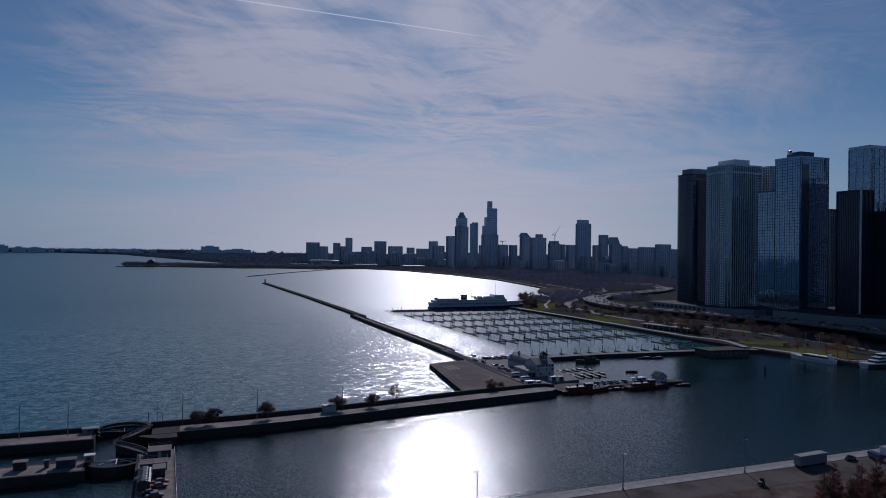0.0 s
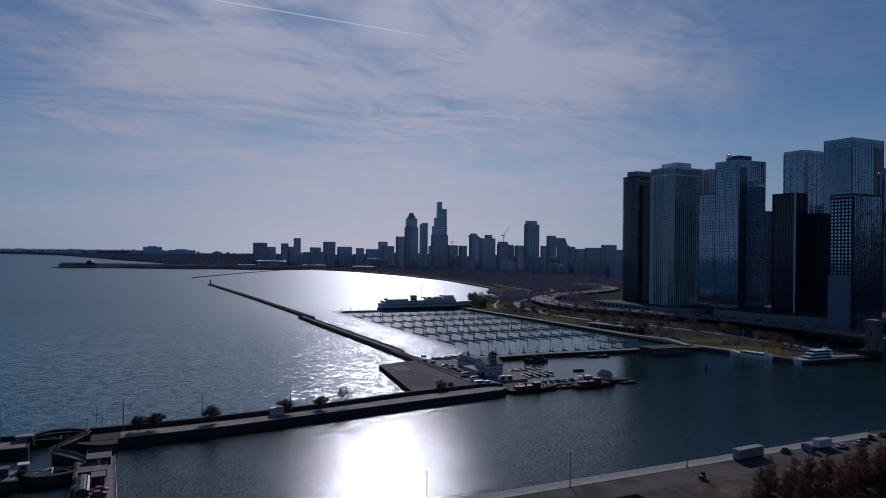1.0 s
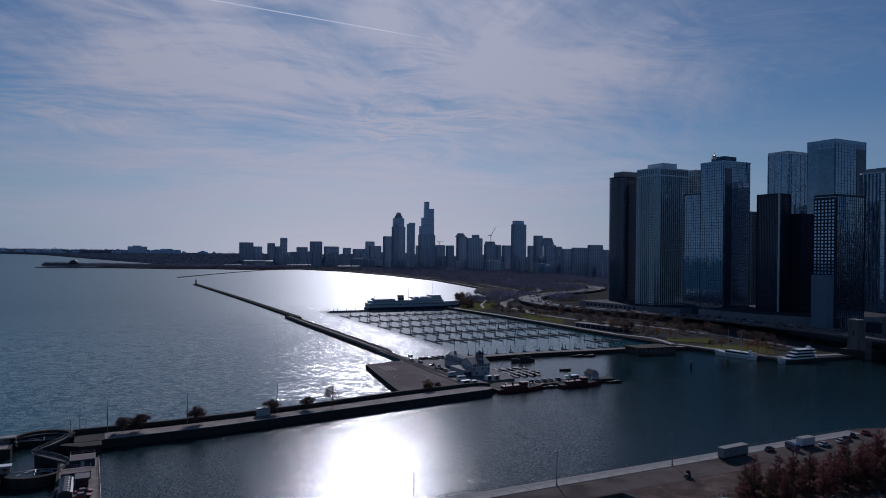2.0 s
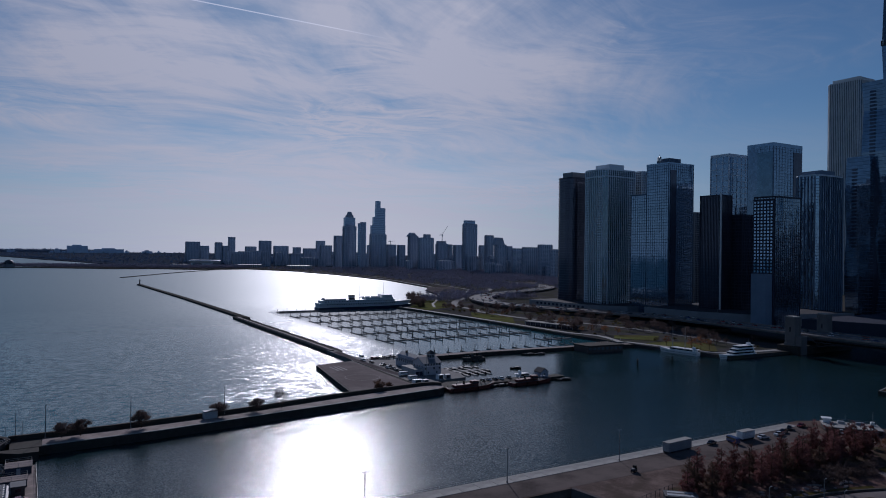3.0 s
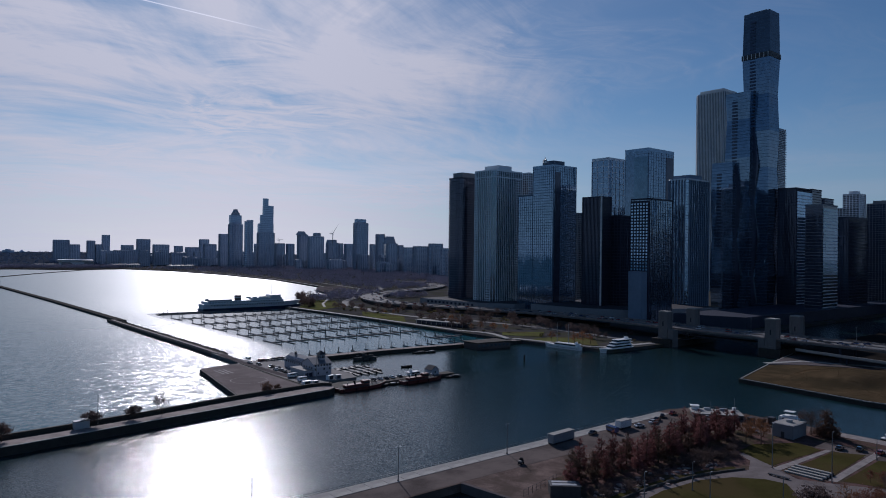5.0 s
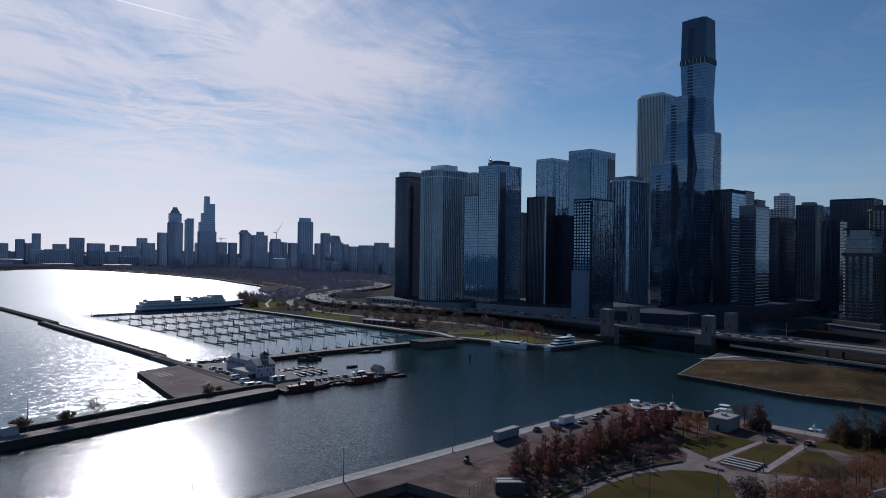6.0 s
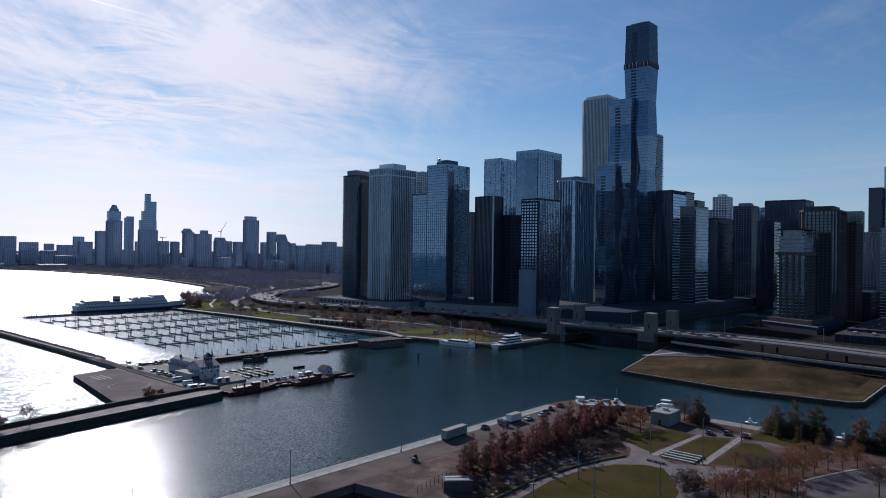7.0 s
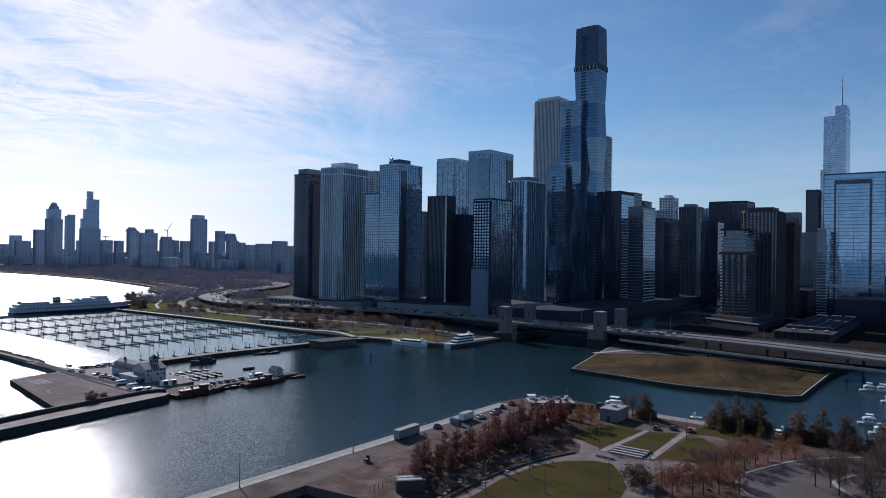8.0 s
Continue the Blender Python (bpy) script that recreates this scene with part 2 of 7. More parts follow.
TARMAC = material("plaza_tarmac", (0.128, 0.110, 0.109), 0.92, 0.2, 0.15, 2.5, 0.2, tint=(0.10, 0.09, 0.085))
PADDING = material("pad_asphalt", (0.235, 0.200, 0.188), 0.92, 0.25, 0.15, 2.0, 0.3, tint=(0.185, 0.155, 0.145))
BROWN = material("brown_gravel", (0.150, 0.112, 0.098), 0.95, 0.45, 0.2, 2.0, 0.4, tint=(0.095, 0.074, 0.062), tint_scale=0.12)
ROAD = material("road_asphalt", (0.165, 0.158, 0.154), 0.85, 0.2, 0.1, 2.0)
STONE = material("breakwater_stone", (0.09, 0.083, 0.075), 0.9, 0.4, 0.6, 4.0, 0.6)
LAWN = material("lawn", (0.058, 0.052, 0.019), 0.95, 0.3, 0.08, 2.5, 0.5, tint=(0.072, 0.054, 0.026))
GRASS = material("harbour_grass", (0.118, 0.124, 0.046), 0.95, 0.3, 0.08, 2.5, 0.5, tint=(0.095, 0.080, 0.040))
DRY = material("dry_grass", (0.088, 0.062, 0.036), 0.95, 0.4, 0.12, 1.2, 0.6, tint=(0.054, 0.042, 0.025))
EARTH = material("city_ground", (0.074, 0.069, 0.070), 0.95, 0.35, 0.03, 0.6, tint=(0.066, 0.066, 0.045))
# the far shore's haze is put into this bluish ground colour
FARGROUND = material("haze_tinted_ground", (0.045, 0.055, 0.075), 0.95, 0.25, 0.01, 0.2)
# shade that the towers cast is put into this ground's colour
SHADE = material("shaded_bank_ground", (0.026, 0.023, 0.021), 0.95, 0.35, 0.05, 0.8)
LITTER = material("leaf_litter", (0.112, 0.070, 0.063), 0.95, 0.5, 0.3, 2.5, 0.4, tint=(0.062, 0.056, 0.036), tint_scale=0.14)
WOOD = material("grey_dock_wood", (0.19, 0.18, 0.175), 0.9, 0.3, 0.5, 6.0)
STEEL = material("painted_steel", (0.22, 0.23, 0.24), 0.5, 0.2, 1.0, 8.0, metal=0.6)
DARKSTEEL = material("dark_steel", (0.06, 0.06, 0.065), 0.55, 0.2, 1.0, 8.0, metal=0.5)
BOXGREY = material("trailer_grey", (0.22, 0.24, 0.26), 0.55, 0.12, 0.6, 5.0)
SHIPGREY = material("ship_grey", (0.55, 0.56, 0.59), 0.6, 0.15, 0.4, 4.0)
WHITE = material("white_paint", (0.78, 0.78, 0.76), 0.45, 0.06, 0.6, 5.0)
GREY = material("grey_paint", (0.36, 0.37, 0.38), 0.5, 0.1, 0.6, 5.0)
NAVY = material("navy_hull_paint", (0.03, 0.045, 0.09), 0.4, 0.2, 0.3, 4.0)
REDP = material("dull_red_paint", (0.16, 0.03, 0.025), 0.5, 0.15, 0.6, 5.0)
RUST = material("rust_red_hull", (0.13, 0.030, 0.025), 0.6, 0.3, 0.3, 4.0)
BLACK = material("black_rubber", (0.02, 0.02, 0.02), 0.7, 0.1, 2.0, 9.0)
GLASS = material("dark_window_glass", (0.02, 0.024, 0.03), 0.08, 0.2, 0.1, 1.0, ior=1.6)
SLATE = material("pale_slate_roof", (0.15, 0.15, 0.16), 0.5, 0.25, 0.5, 5.0)
ROOFING = material("roof_shingle", (0.060, 0.060, 0.066), 0.85, 0.25, 0.5, 5.0)
BARK = material("bark", (0.085, 0.065, 0.05), 0.95, 0.3, 1.0, 9.0, 0.5)


def leaf(name, colour):
    m = material(name, colour, 0.7, 0.35, 0.35, 3.0, random_hue=0.45)
    t = Tree(m.node_tree.nodes, m.node_tree.links)
    b = m.node_tree.nodes["Principled BSDF"]
    thin = t.add("ShaderNodeBsdfTranslucent")
    t.l.new(b.inputs["Base Color"].links[0].from_socket, thin.inputs[0])
    both = t.add("ShaderNodeMixShader", i_0=0.45, i_1=b.outputs[0], i_2=thin.outputs[0])
    t.l.new(both.outputs[0], m.node_tree.nodes["Material Output"].inputs[0])
    return m


TUSSOCK = leaf("dead_tussocks", (0.115, 0.080, 0.046))
RUSSET = leaf("russet_leaves", (0.168, 0.074, 0.070))
ORANGE = leaf("orange_leaves", (0.185, 0.088, 0.045))
RUSTY = leaf("rust_leaves", (0.150, 0.064, 0.048))
BRONZE = leaf("bronze_needles", (0.130, 0.080, 0.060))
MARKING = material("worn_marking_paint", (0.46, 0.43, 0.40), 0.9, 0.3, 0.8, 4.0)
PAVING = material("worn_path_paving", (0.27, 0.24, 0.225), 0.9, 0.3, 0.5, 4.0)
PATHWAY = material("grey_path_asphalt", (0.185, 0.160, 0.152), 0.9, 0.25, 0.2, 3.0, 0.2)
GREEN = leaf("dark_needles", (0.100, 0.080, 0.056))
OLIVE = leaf("olive_leaves", (0.110, 0.092, 0.040))
TWIG = leaf("bare_twigs", (0.095, 0.070, 0.066))
# woods colour lifted to a pale purple that stands in for haze
WOODS = material("haze_tinted_woods", (0.34, 0.305, 0.355), 0.95, 0.25, 0.02, 0.3)
# across the lake the haze tint is bluer
FARWOODS = material("haze_tinted_far_woods", (0.22, 0.26, 0.34), 0.95, 0.2, 0.02, 0.3)


# ---------------------------------------------------------------- mesh helpers
class Mesh:
    """Collects boxes, prisms and rods into one mesh."""

    def __init__(self):
        self.v, self.f = [], []

    def hull(self, rings, caps=True):
        n, k = len(rings[0]), len(self.v)
        for r in rings:
            self.v += [tuple(p) for p in r]
        for a in range(len(rings) - 1):
            for i in range(n):
                j = (i + 1) % n
                self.f.append((k + a * n + i, k + a * n + j, k + (a + 1) * n + j, k + (a + 1) * n + i))
        if caps:
            self.f.append(tuple(k + i for i in reversed(range(n))))
            self.f.append(tuple(k + (len(rings) - 1) * n + i for i in range(n)))
        return self

    def prism(self, poly, z0, z1, top=1.0):
        cx, cy = sum(p[0] for p in poly) / len(poly), sum(p[1] for p in poly) / len(poly)
        return self.hull([[(x, y, z0) for x, y in poly], [(cx + (x - cx) * top, cy + (y - cy) * top, z1) for x, y in poly]])

    def box(self, x0, x1, y0, y1, z0, z1, top=1.0):
        return self.prism([(x0, y0), (x1, y0), (x1, y1), (x0, y1)], z0, z1, top)

    def soft(self, x0, x1, y0, y1, z0, z1, r):
        """A box with its edges cut off by r."""
        def ring(k, z):
            return [(x0 + r + k, y0 + k, z), (x1 - r - k, y0 + k, z), (x1 - k, y0 + r + k, z), (x1 - k, y1 - r - k, z), (x1 - r - k, y1 - k, z), (x0 + r + k, y1 - k, z), (x0 + k, y1 - r - k, z), (x0 + k, y0 + r + k, z)]
        return self.hull([ring(r * 0.6, z0), ring(0, z0 + r * 0.6), ring(0, z1 - r * 0.6), ring(r * 0.6, z1)])

    def rod(self, a, b, r0, r1=None, n=6):
        r1 = r0 if r1 is None else r1
        a, b = Vector(a), Vector(b)
        u = (b - a).normalized()
        s = u.cross(Vector((0, 0, 1)) if abs(u.z) < 0.9 else Vector((1, 0, 0))).normalized()
        q = u.cross(s)
        rings = [[tuple(c + (s * math.cos(k * math.tau / n) + q * math.sin(k * math.tau / n)) * r) for k in range(n)] for c, r in ((a, r0), (b, r1))]
        return self.hull(rings)

    def quad(self, *points):
        k = len(self.v)
        self.v += [tuple(p) for p in points]
        self.f.append(tuple(range(k, k + len(points))))
        return self

    def data(self, name, mat, smooth=False):
        me = bpy.data.meshes.new(name)
        me.from_pydata(self.v, [], self.f)
        me.materials.append(mat)
        if smooth:
            me.shade_smooth()
        me.update()
        b = bmesh.new()
        b.from_mesh(me)
        bmesh.ops.recalc_face_normals(b, faces=b.faces)
        b.to_mesh(me)
        b.free()
        return me


def part(name, mesh, mat, parent, label="", kind="", at=None):
    ob = new(name, mesh if isinstance(mesh, bpy.types.Mesh) else mesh.data(name, mat))
    ob.parent = parent
    if at is not None:
        ob.matrix_basis = at
    return tagged(ob, label, kind=kind)


def thing(name, label, category, at, group=""):
    ob = new(name)
    ob.empty_display_size = 0.5
    ob.matrix_world = at
    return tagged(ob, label, category, group)


def structure(name, mesh, mat, label):
    return tagged(new(name, mesh.data(name, mat)), label, name.replace("_", " "), kind="structure")


def rim(z, r0=2900.0):
    """Far off the sheet lifts a little, to meet the true horizon well inside the lens's reach."""
    return max(0.0, z - r0) * 0.0174


# ---------------------------------------------------------------- water and land
def lake():
    m = Mesh()
    radii = [0, 60, 150, 300, 600, 1200, 2000, 2900, 3300, 3800, 4300, 4900]
    n = 72
    for i, r in enumerate(radii[1:]):
        m.v += [(r * math.sin(k * math.tau / n), r * math.cos(k * math.tau / n), rim(r)) for k in range(n)]
    m.v.append((0, 0, 0))
    c = len(m.v) - 1
    for k in range(n):
        j = (k + 1) % n
        m.f.append((c, j, k))
        for i in range(len(radii) - 2):
            m.f.append((i * n + k, i * n + j, (i + 1) * n + j, (i + 1) * n + k))
    return structure("water", m, WATER, "rippled dark teal lake water glittering under the sun")


lake()


def slab(name, poly, z, mat, label, z0=-3.0, kind="structure"):
    return structure(name, Mesh().prism(poly, z0, z), mat, label)


# the city's shore, from the river's mouth south to the museum point
SHORE = [(466, 296), (402, 299), (394, 345), (388, 377), (386, 440), (386, 620), (381, 726), (379, 745), (403, 792), (466, 881), (521, 905), (631, 1057), (671, 1245), (718, 1472), (733, 1791), (716, 2135), (636, 2380), (545, 2345), (457, 2335), (345, 2445), (230, 2441), (53, 2573), (-60, 2640)]
slab("ground", SHORE + [(60, 2760), (300, 2950), (700, 2980), (2900, 1000), (2900, 296)], 2.2, EARTH, "dark lakefront ground with parks and streets")


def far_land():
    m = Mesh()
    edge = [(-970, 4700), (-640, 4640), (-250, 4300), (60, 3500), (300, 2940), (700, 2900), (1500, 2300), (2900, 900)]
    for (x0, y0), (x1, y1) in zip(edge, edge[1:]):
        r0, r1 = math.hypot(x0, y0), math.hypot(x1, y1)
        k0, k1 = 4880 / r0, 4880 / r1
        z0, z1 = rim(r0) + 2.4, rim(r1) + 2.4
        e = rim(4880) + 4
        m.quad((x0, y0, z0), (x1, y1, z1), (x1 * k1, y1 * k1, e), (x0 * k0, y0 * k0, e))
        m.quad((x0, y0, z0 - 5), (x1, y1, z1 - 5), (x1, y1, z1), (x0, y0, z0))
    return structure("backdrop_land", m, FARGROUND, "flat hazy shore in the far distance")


far_land()
slab("north_bank", [(500, 222), (500, -400), (2900, -1500), (2900, 222)], 3.0, SHADE, "north bank ground, darkened for the towers' shade")


# ---------------------------------------------------------------- towers
def facade(name, colour, rough=0.55, metal=0.0, vary=0.15):
    m = material(name, colour, rough, vary, 0.06, 0.5, metal=metal)
    m.node_tree.nodes["Principled BSDF"].inputs["Specular IOR Level"].default_value = 0.2
    return m


def curtain(name, colour, mirror, rough=0.06, uneven=0.5):
    """Coated glass: part mirror, tinted; its panes differ a little and stand a little out of true."""
    m = bpy.data.materials.new(name)
    m.use_nodes = True
    t = Tree(m.node_tree.nodes, m.node_tree.links)
    b = m.node_tree.nodes["Principled BSDF"]
    p = t.add("ShaderNodeTexCoord").outputs["Object"]
    cell = t.add("ShaderNodeTexVoronoi", distance="CHEBYCHEV", i_Vector=t.add("ShaderNodeMapping", i_Vector=p, i_Scale=(0.33, 0.33, 0.28)).outputs[0], i_Scale=1.0, i_Randomness=0.25)
    tone = t.add("ShaderNodeSeparateColor", i_0=cell.outputs["Color"]).outputs[0]
    patch = t.noise(t.add("ShaderNodeMapping", i_Vector=p, i_Scale=(1.0, 1.0, 0.3)).outputs[0], 0.12, 4.0, 0.6)
    tone = t.math("ADD", t.math("MULTIPLY", tone, 0.45), t.math("MULTIPLY", patch, 0.55))
    t.l.new(t.mix(tone, tuple(c * 0.68 for c in colour), tuple(c * 1.3 for c in colour)), b.inputs["Base Color"])
    wob = t.noise(t.add("ShaderNodeMapping", i_Vector=p, i_Scale=(1.0, 1.0, 0.14)).outputs[0], 0.16, 3.0, 0.55)
    h = t.math("ADD", wob, t.math("MULTIPLY", tone, 0.015))
    t.l.new(t.add("ShaderNodeBump", i_Strength=0.55, i_Distance=uneven, i_Height=h).outputs[0], b.inputs["Normal"])
    b.inputs["Roughness"].default_value, b.inputs["Metallic"].default_value = rough, mirror
    return m


C_DARK = facade("dark_bronze_frame", (0.038, 0.044, 0.066))
C_STONE = facade("pale_stone_frame", (0.62, 0.66, 0.70))
C_GREY = facade("grey_concrete_frame", (0.24, 0.24, 0.25))
C_BROWN = facade("brown_brick_frame", (0.095, 0.075, 0.070))
C_BLUE = facade("blue_grey_metal_frame", (0.10, 0.14, 0.20), 0.5, 0.3)
C_WHITE = facade("white_granite", (0.62, 0.61, 0.60))
# skyline masonry: aerial haze is painted in as a blue tint
C_HAZE = facade("haze_tinted_masonry", (0.30, 0.33, 0.39))
C_HAZE_PALE = facade("haze_tinted_pale_masonry", (0.40, 0.43, 0.49))
# far-shore blocks: distance haze mixed into a paler blue
C_FAINT = facade("haze_tinted_far_masonry", (0.55, 0.62, 0.75))
C_LIME = facade("grey_limestone", (0.17, 0.155, 0.15))
C_PANEL = facade("blue_grey_panel", (0.17, 0.22, 0.29))
G_DARK = curtain("smoked_glass", (0.058, 0.068, 0.105), 0.5, 0.1)
G_BLUE = curtain("blue_glass", (0.19, 0.27, 0.37), 0.85)
G_TEAL = curtain("teal_glass", (0.12, 0.19, 0.26), 0.8)
G_LIGHT = curtain("light_glass", (0.26, 0.38, 0.53), 0.9)
G_STEM = curtain("deep_blue_glass", (0.15, 0.215, 0.30), 0.82)
# pale blue tint gives the far towers their hazy tone
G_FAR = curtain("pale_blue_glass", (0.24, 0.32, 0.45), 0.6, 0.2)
G_PANE = curtain("teal_window_glass", (0.11, 0.16, 0.20), 0.75)
G_RIPPLE = curtain("uneven_blue_glass", (0.20, 0.28, 0.37), 0.85, 0.05, 1.6)
G_SILVER = curtain("silver_glass", (0.46, 0.53, 0.64), 0.75, 0.12)
G_GREY = curtain("grey_glass", (0.09, 0.115, 0.15), 0.7)


def rect(a, b):
    return [(-a, -b), (a, -b), (a, b), (-a, b)]


def rounded(a, b, r, n=5):
    out = []
    for cx, cy, k in ((a - r, -b + r, -90), (a - r, b - r, 0), (-a + r, b - r, 90), (-a + r, -b + r, 180)):
        out += [(cx + r * math.cos(radians(k + 90 * i / n)), cy + r * math.sin(radians(k + 90 * i / n))) for i in range(n + 1)]
    return out


def grown(poly, o):
    """The footprint grown by o metres, about its middle."""
    hx, hy = max(abs(p[0]) for p in poly), max(abs(p[1]) for p in poly)
    return [(x * (1 + o / hx), y * (1 + o / hy)) for x, y in poly]


def band_mesh(poly, z0, z1, step, height, proud):
    m = Mesh()
    big = grown(poly, proud)
    z = z0
    while z < z1 - height:
        m.prism(big, z, z + height)
        z += step
    return m


def pier_mesh(poly, z0, z1, bay, width, proud):
    m = Mesh()
    big = grown(poly, proud)
    for (x0, y0), (x1, y1) in zip(big, big[1:] + big[:1]):
        ln = math.hypot(x1 - x0, y1 - y0)
        if ln < bay * 0.8:
            continue
        ux, uy = (x1 - x0) / ln, (y1 - y0) / ln
        n = max(1, round(ln / bay))
        for i in range(n + 1):
            cx, cy = x0 + ux * ln * i / n, y0 + uy * ln * i / n
            nx, ny = uy, -ux
            h, k = width / 2, proud + 0.3
            m.prism([(cx - ux * h, cy - uy * h), (cx + ux * h, cy + uy * h), (cx + ux * h - nx * k, cy + uy * h - ny * k), (cx - ux * h - nx * k, cy - uy * h - ny * k)], z0, z1)
    return m


def tower(name, label, x0, x1, y0, y1, z1, glass, frame_mat, bands=None, piers=None, poly=None, crown=None, z0=2.0, balcony=None, parapet=1.6, group="", cap_mat=None, house_mat=None):
    """A tower on the rectangle x0..x1, y0..y1. bands: floor height, band height, how proud; piers: bay, width, how proud;
    crown: list of (x0, x1, y0, y1 in shares of the half sizes, height)."""
    a, b = (x1 - x0) / 2, (y1 - y0) / 2
    root = thing(name, label, "tower", pose((x0 + x1) / 2, (y0 + y1) / 2, z0), group)
    poly = poly(a, b) if poly else rect(a, b)
    h = z1 - z0
    part("wall", Mesh().prism(poly, 0, h), glass, root, "glazed wall")
    if bands:
        part("floor_band", band_mesh(poly, bands[0], h - 1, bands[0], bands[1], bands[2]), frame_mat, root, "floor bands", "stuff")
    if piers:
        part("pier", pier_mesh(poly, 0, h, *piers), frame_mat, root, "upright piers", "stuff")
    if balcony:
        m = Mesh()
        f0, f1, depth, side = balcony
        z = 8.0
        while z < h - 4:
            if side == "east":
                m.box(-a - depth, -a + 0.2, -b + 2 * b * f0, -b + 2 * b * f1, z, z + 1.25)
            else:
                m.box(-a + 2 * a * f0, -a + 2 * a * f1, -b - depth, -b + 0.2, z, z + 1.25)
            z += 3.1
        part("balcony", m, frame_mat, root, "balconies", "stuff")
    cap = Mesh().prism(grown(poly, 0.45), h, h + parapet)
    part("roof", cap, cap_mat or frame_mat, root, "flat roof with a parapet")
    for u0, u1, v0, v1, ch in crown or ():
        box = Mesh().box(u0 * a, u1 * a, v0 * b, v1 * b, h + parapet, h + parapet + ch)
        part("roof_house", box, house_mat or frame_mat, root)
    return root


def round_plan(r, n=5):
    return lambda a, b: rounded(a, b, r, n)


def cut_plan(c):
    return lambda a, b: [(-a + c, -b), (a - c, -b), (a, -b + c), (a, b - c), (a - c, b), (-a + c, b), (-a, b - c), (-a, -b + c)]


APT, OFF = "apartment_tower", "office_tower"
tower(APT, "dark bronze apartment tower with rounded corners and thin floor bands", 579, 617, 662, 692, 163.5, G_DARK, C_DARK, (3.1, 0.7, 0.5), None, round_plan(11), [(-0.62, 0.72, -0.6, 0.6, 7)], house_mat=C_GREY)
PALE_TOWER = tower(APT, "pale concrete apartment tower with columns of balconies", 579, 632, 602, 640, 168.5, G_PANE, C_STONE, (3.05, 0.2, 0.06), (3.1, 0.55, 0.6), cut_plan(5), [(-0.5, 0.35, -0.7, 0.6, 6.5)])
tower(APT, "grey apartment tower with a grid of dark windows", 655, 672, 617, 640, 172, G_GREY, C_STONE, (3.1, 0.9, 0.3), (3.6, 0.9, 0.4))
SLOTTED = tower(APT, "dark blue glass apartment tower with a recessed slot", 594, 634, 521, 552, 168.5, G_BLUE, C_BLUE, (3.1, 0.28, 0.12), (3.2, 0.16, 0.2), None, [(-0.55, 0.4, -0.5, 0.6, 6)], cap_mat=G_BLUE)
tower(APT, "lower glass wing beside the blue tower", 594, 634, 552.1, 575, 136, G_BLUE, C_BLUE, (3.1, 0.28, 0.12), (3.2, 0.16, 0.2))
tower(APT, "narrow grey apartment block with small windows", 774, 790, 633, 650, 126, G_GREY, C_GREY, (3.0, 1.0, 0.3), (3.2, 1.0, 0.4))
tower(OFF, "black slab tower with fine upright ribs", 604, 621, 462, 487, 130, G_DARK, C_DARK, (3.4, 0.5, 0.1), (1.8, 0.35, 0.4))
tower(OFF, "dark stepped tower beside the black slab", 622, 640, 450, 470, 110, G_DARK, C_DARK, (3.4, 0.7, 0.2), (4.0, 0.5, 0.3))
tower(OFF, "light glass office tower with broad framed bays", 840, 885, 630, 660, 208.5, G_BLUE, C_STONE, (8.2, 0.7, 0.4), (9.0, 0.8, 0.5), parapet=4)
SLAB = tower(OFF, "tall blue glass office slab with a recessed side", 831, 893, 556, 594, 213, G_BLUE, C_BLUE, (4.0, 0.3, 0.08), (6.0, 0.22, 0.25), parapet=5, cap_mat=G_BLUE)
PUNCHED = tower(APT, "glass tower with a concrete side of punched windows", 583, 622, 388, 409, 123, G_RIPPLE, C_DARK, (3.1, 0.25, 0.12), (3.1, 0.3, 0.2))
tower(APT, "blue glass tower with stepped bays and fins", 704, 752, 420, 446, 154, G_RIPPLE, C_PANEL, (3.1, 0.35, 0.2), (4.2, 0.8, 0.9), cut_plan(4), [(-0.8, 0.1, -0.6, 0.7, 4), (-0.2, 0.8, -0.4, 0.5, 6)], cap_mat=C_STONE)
tower(OFF, "very tall white granite tower with close upright ribs", 1230, 1293, 660, 719, 377, G_GREY, C_WHITE, None, (3.1, 1.5, 0.8), cut_plan(5), [(-0.8, 0.8, -0.8, 0.8, 6)])
tower(APT, "tall tower with rippled balconies", 1365, 1395, 621, 660, 318, G_GREY, C_STONE, (3.4, 0.8, 1.6), None)
STRIPED = tower(OFF, "dark tower with a striped glass face", 827, 868, 355, 376, 148, G_DARK, C_DARK, (3.6, 0.9, 0.25), (1.9, 0.3, 0.3))
tower(OFF, "dark office block behind the striped tower", 1018, 1050, 416, 440, 163, G_DARK, C_DARK, (3.6, 0.8, 0.2), None)
tower(OFF, "dark office block with a flat top", 1117, 1150, 438, 462, 157, G_DARK, C_DARK, (3.6, 0.8, 0.2), None)
BANDED = tower(OFF, "glass office block with pale floor bands", 791, 830, 312, 330, 125, G_DARK, C_GREY, (3.6, 0.5, 0.3), None)
tower(OFF, "distant pale stepped tower", 1605, 1640, 561, 592, 202, G_GREY, C_STONE, (3.8, 1.2, 0.3), (6.0, 1.4, 0.4), None, [(-0.5, 0.5, -0.5, 0.5, 6)])
tower(OFF, "broad pale base of the distant tower", 1580, 1604, 552, 596, 171, G_GREY, C_STONE, (3.8, 1.2, 0.3), (6.0, 1.4, 0.4))
tower(OFF, "black office block with a plain flat front", 893, 952, 323, 340, 116, G_DARK, C_DARK, (3.6, 0.7, 0.15), (3.0, 0.4, 0.3))
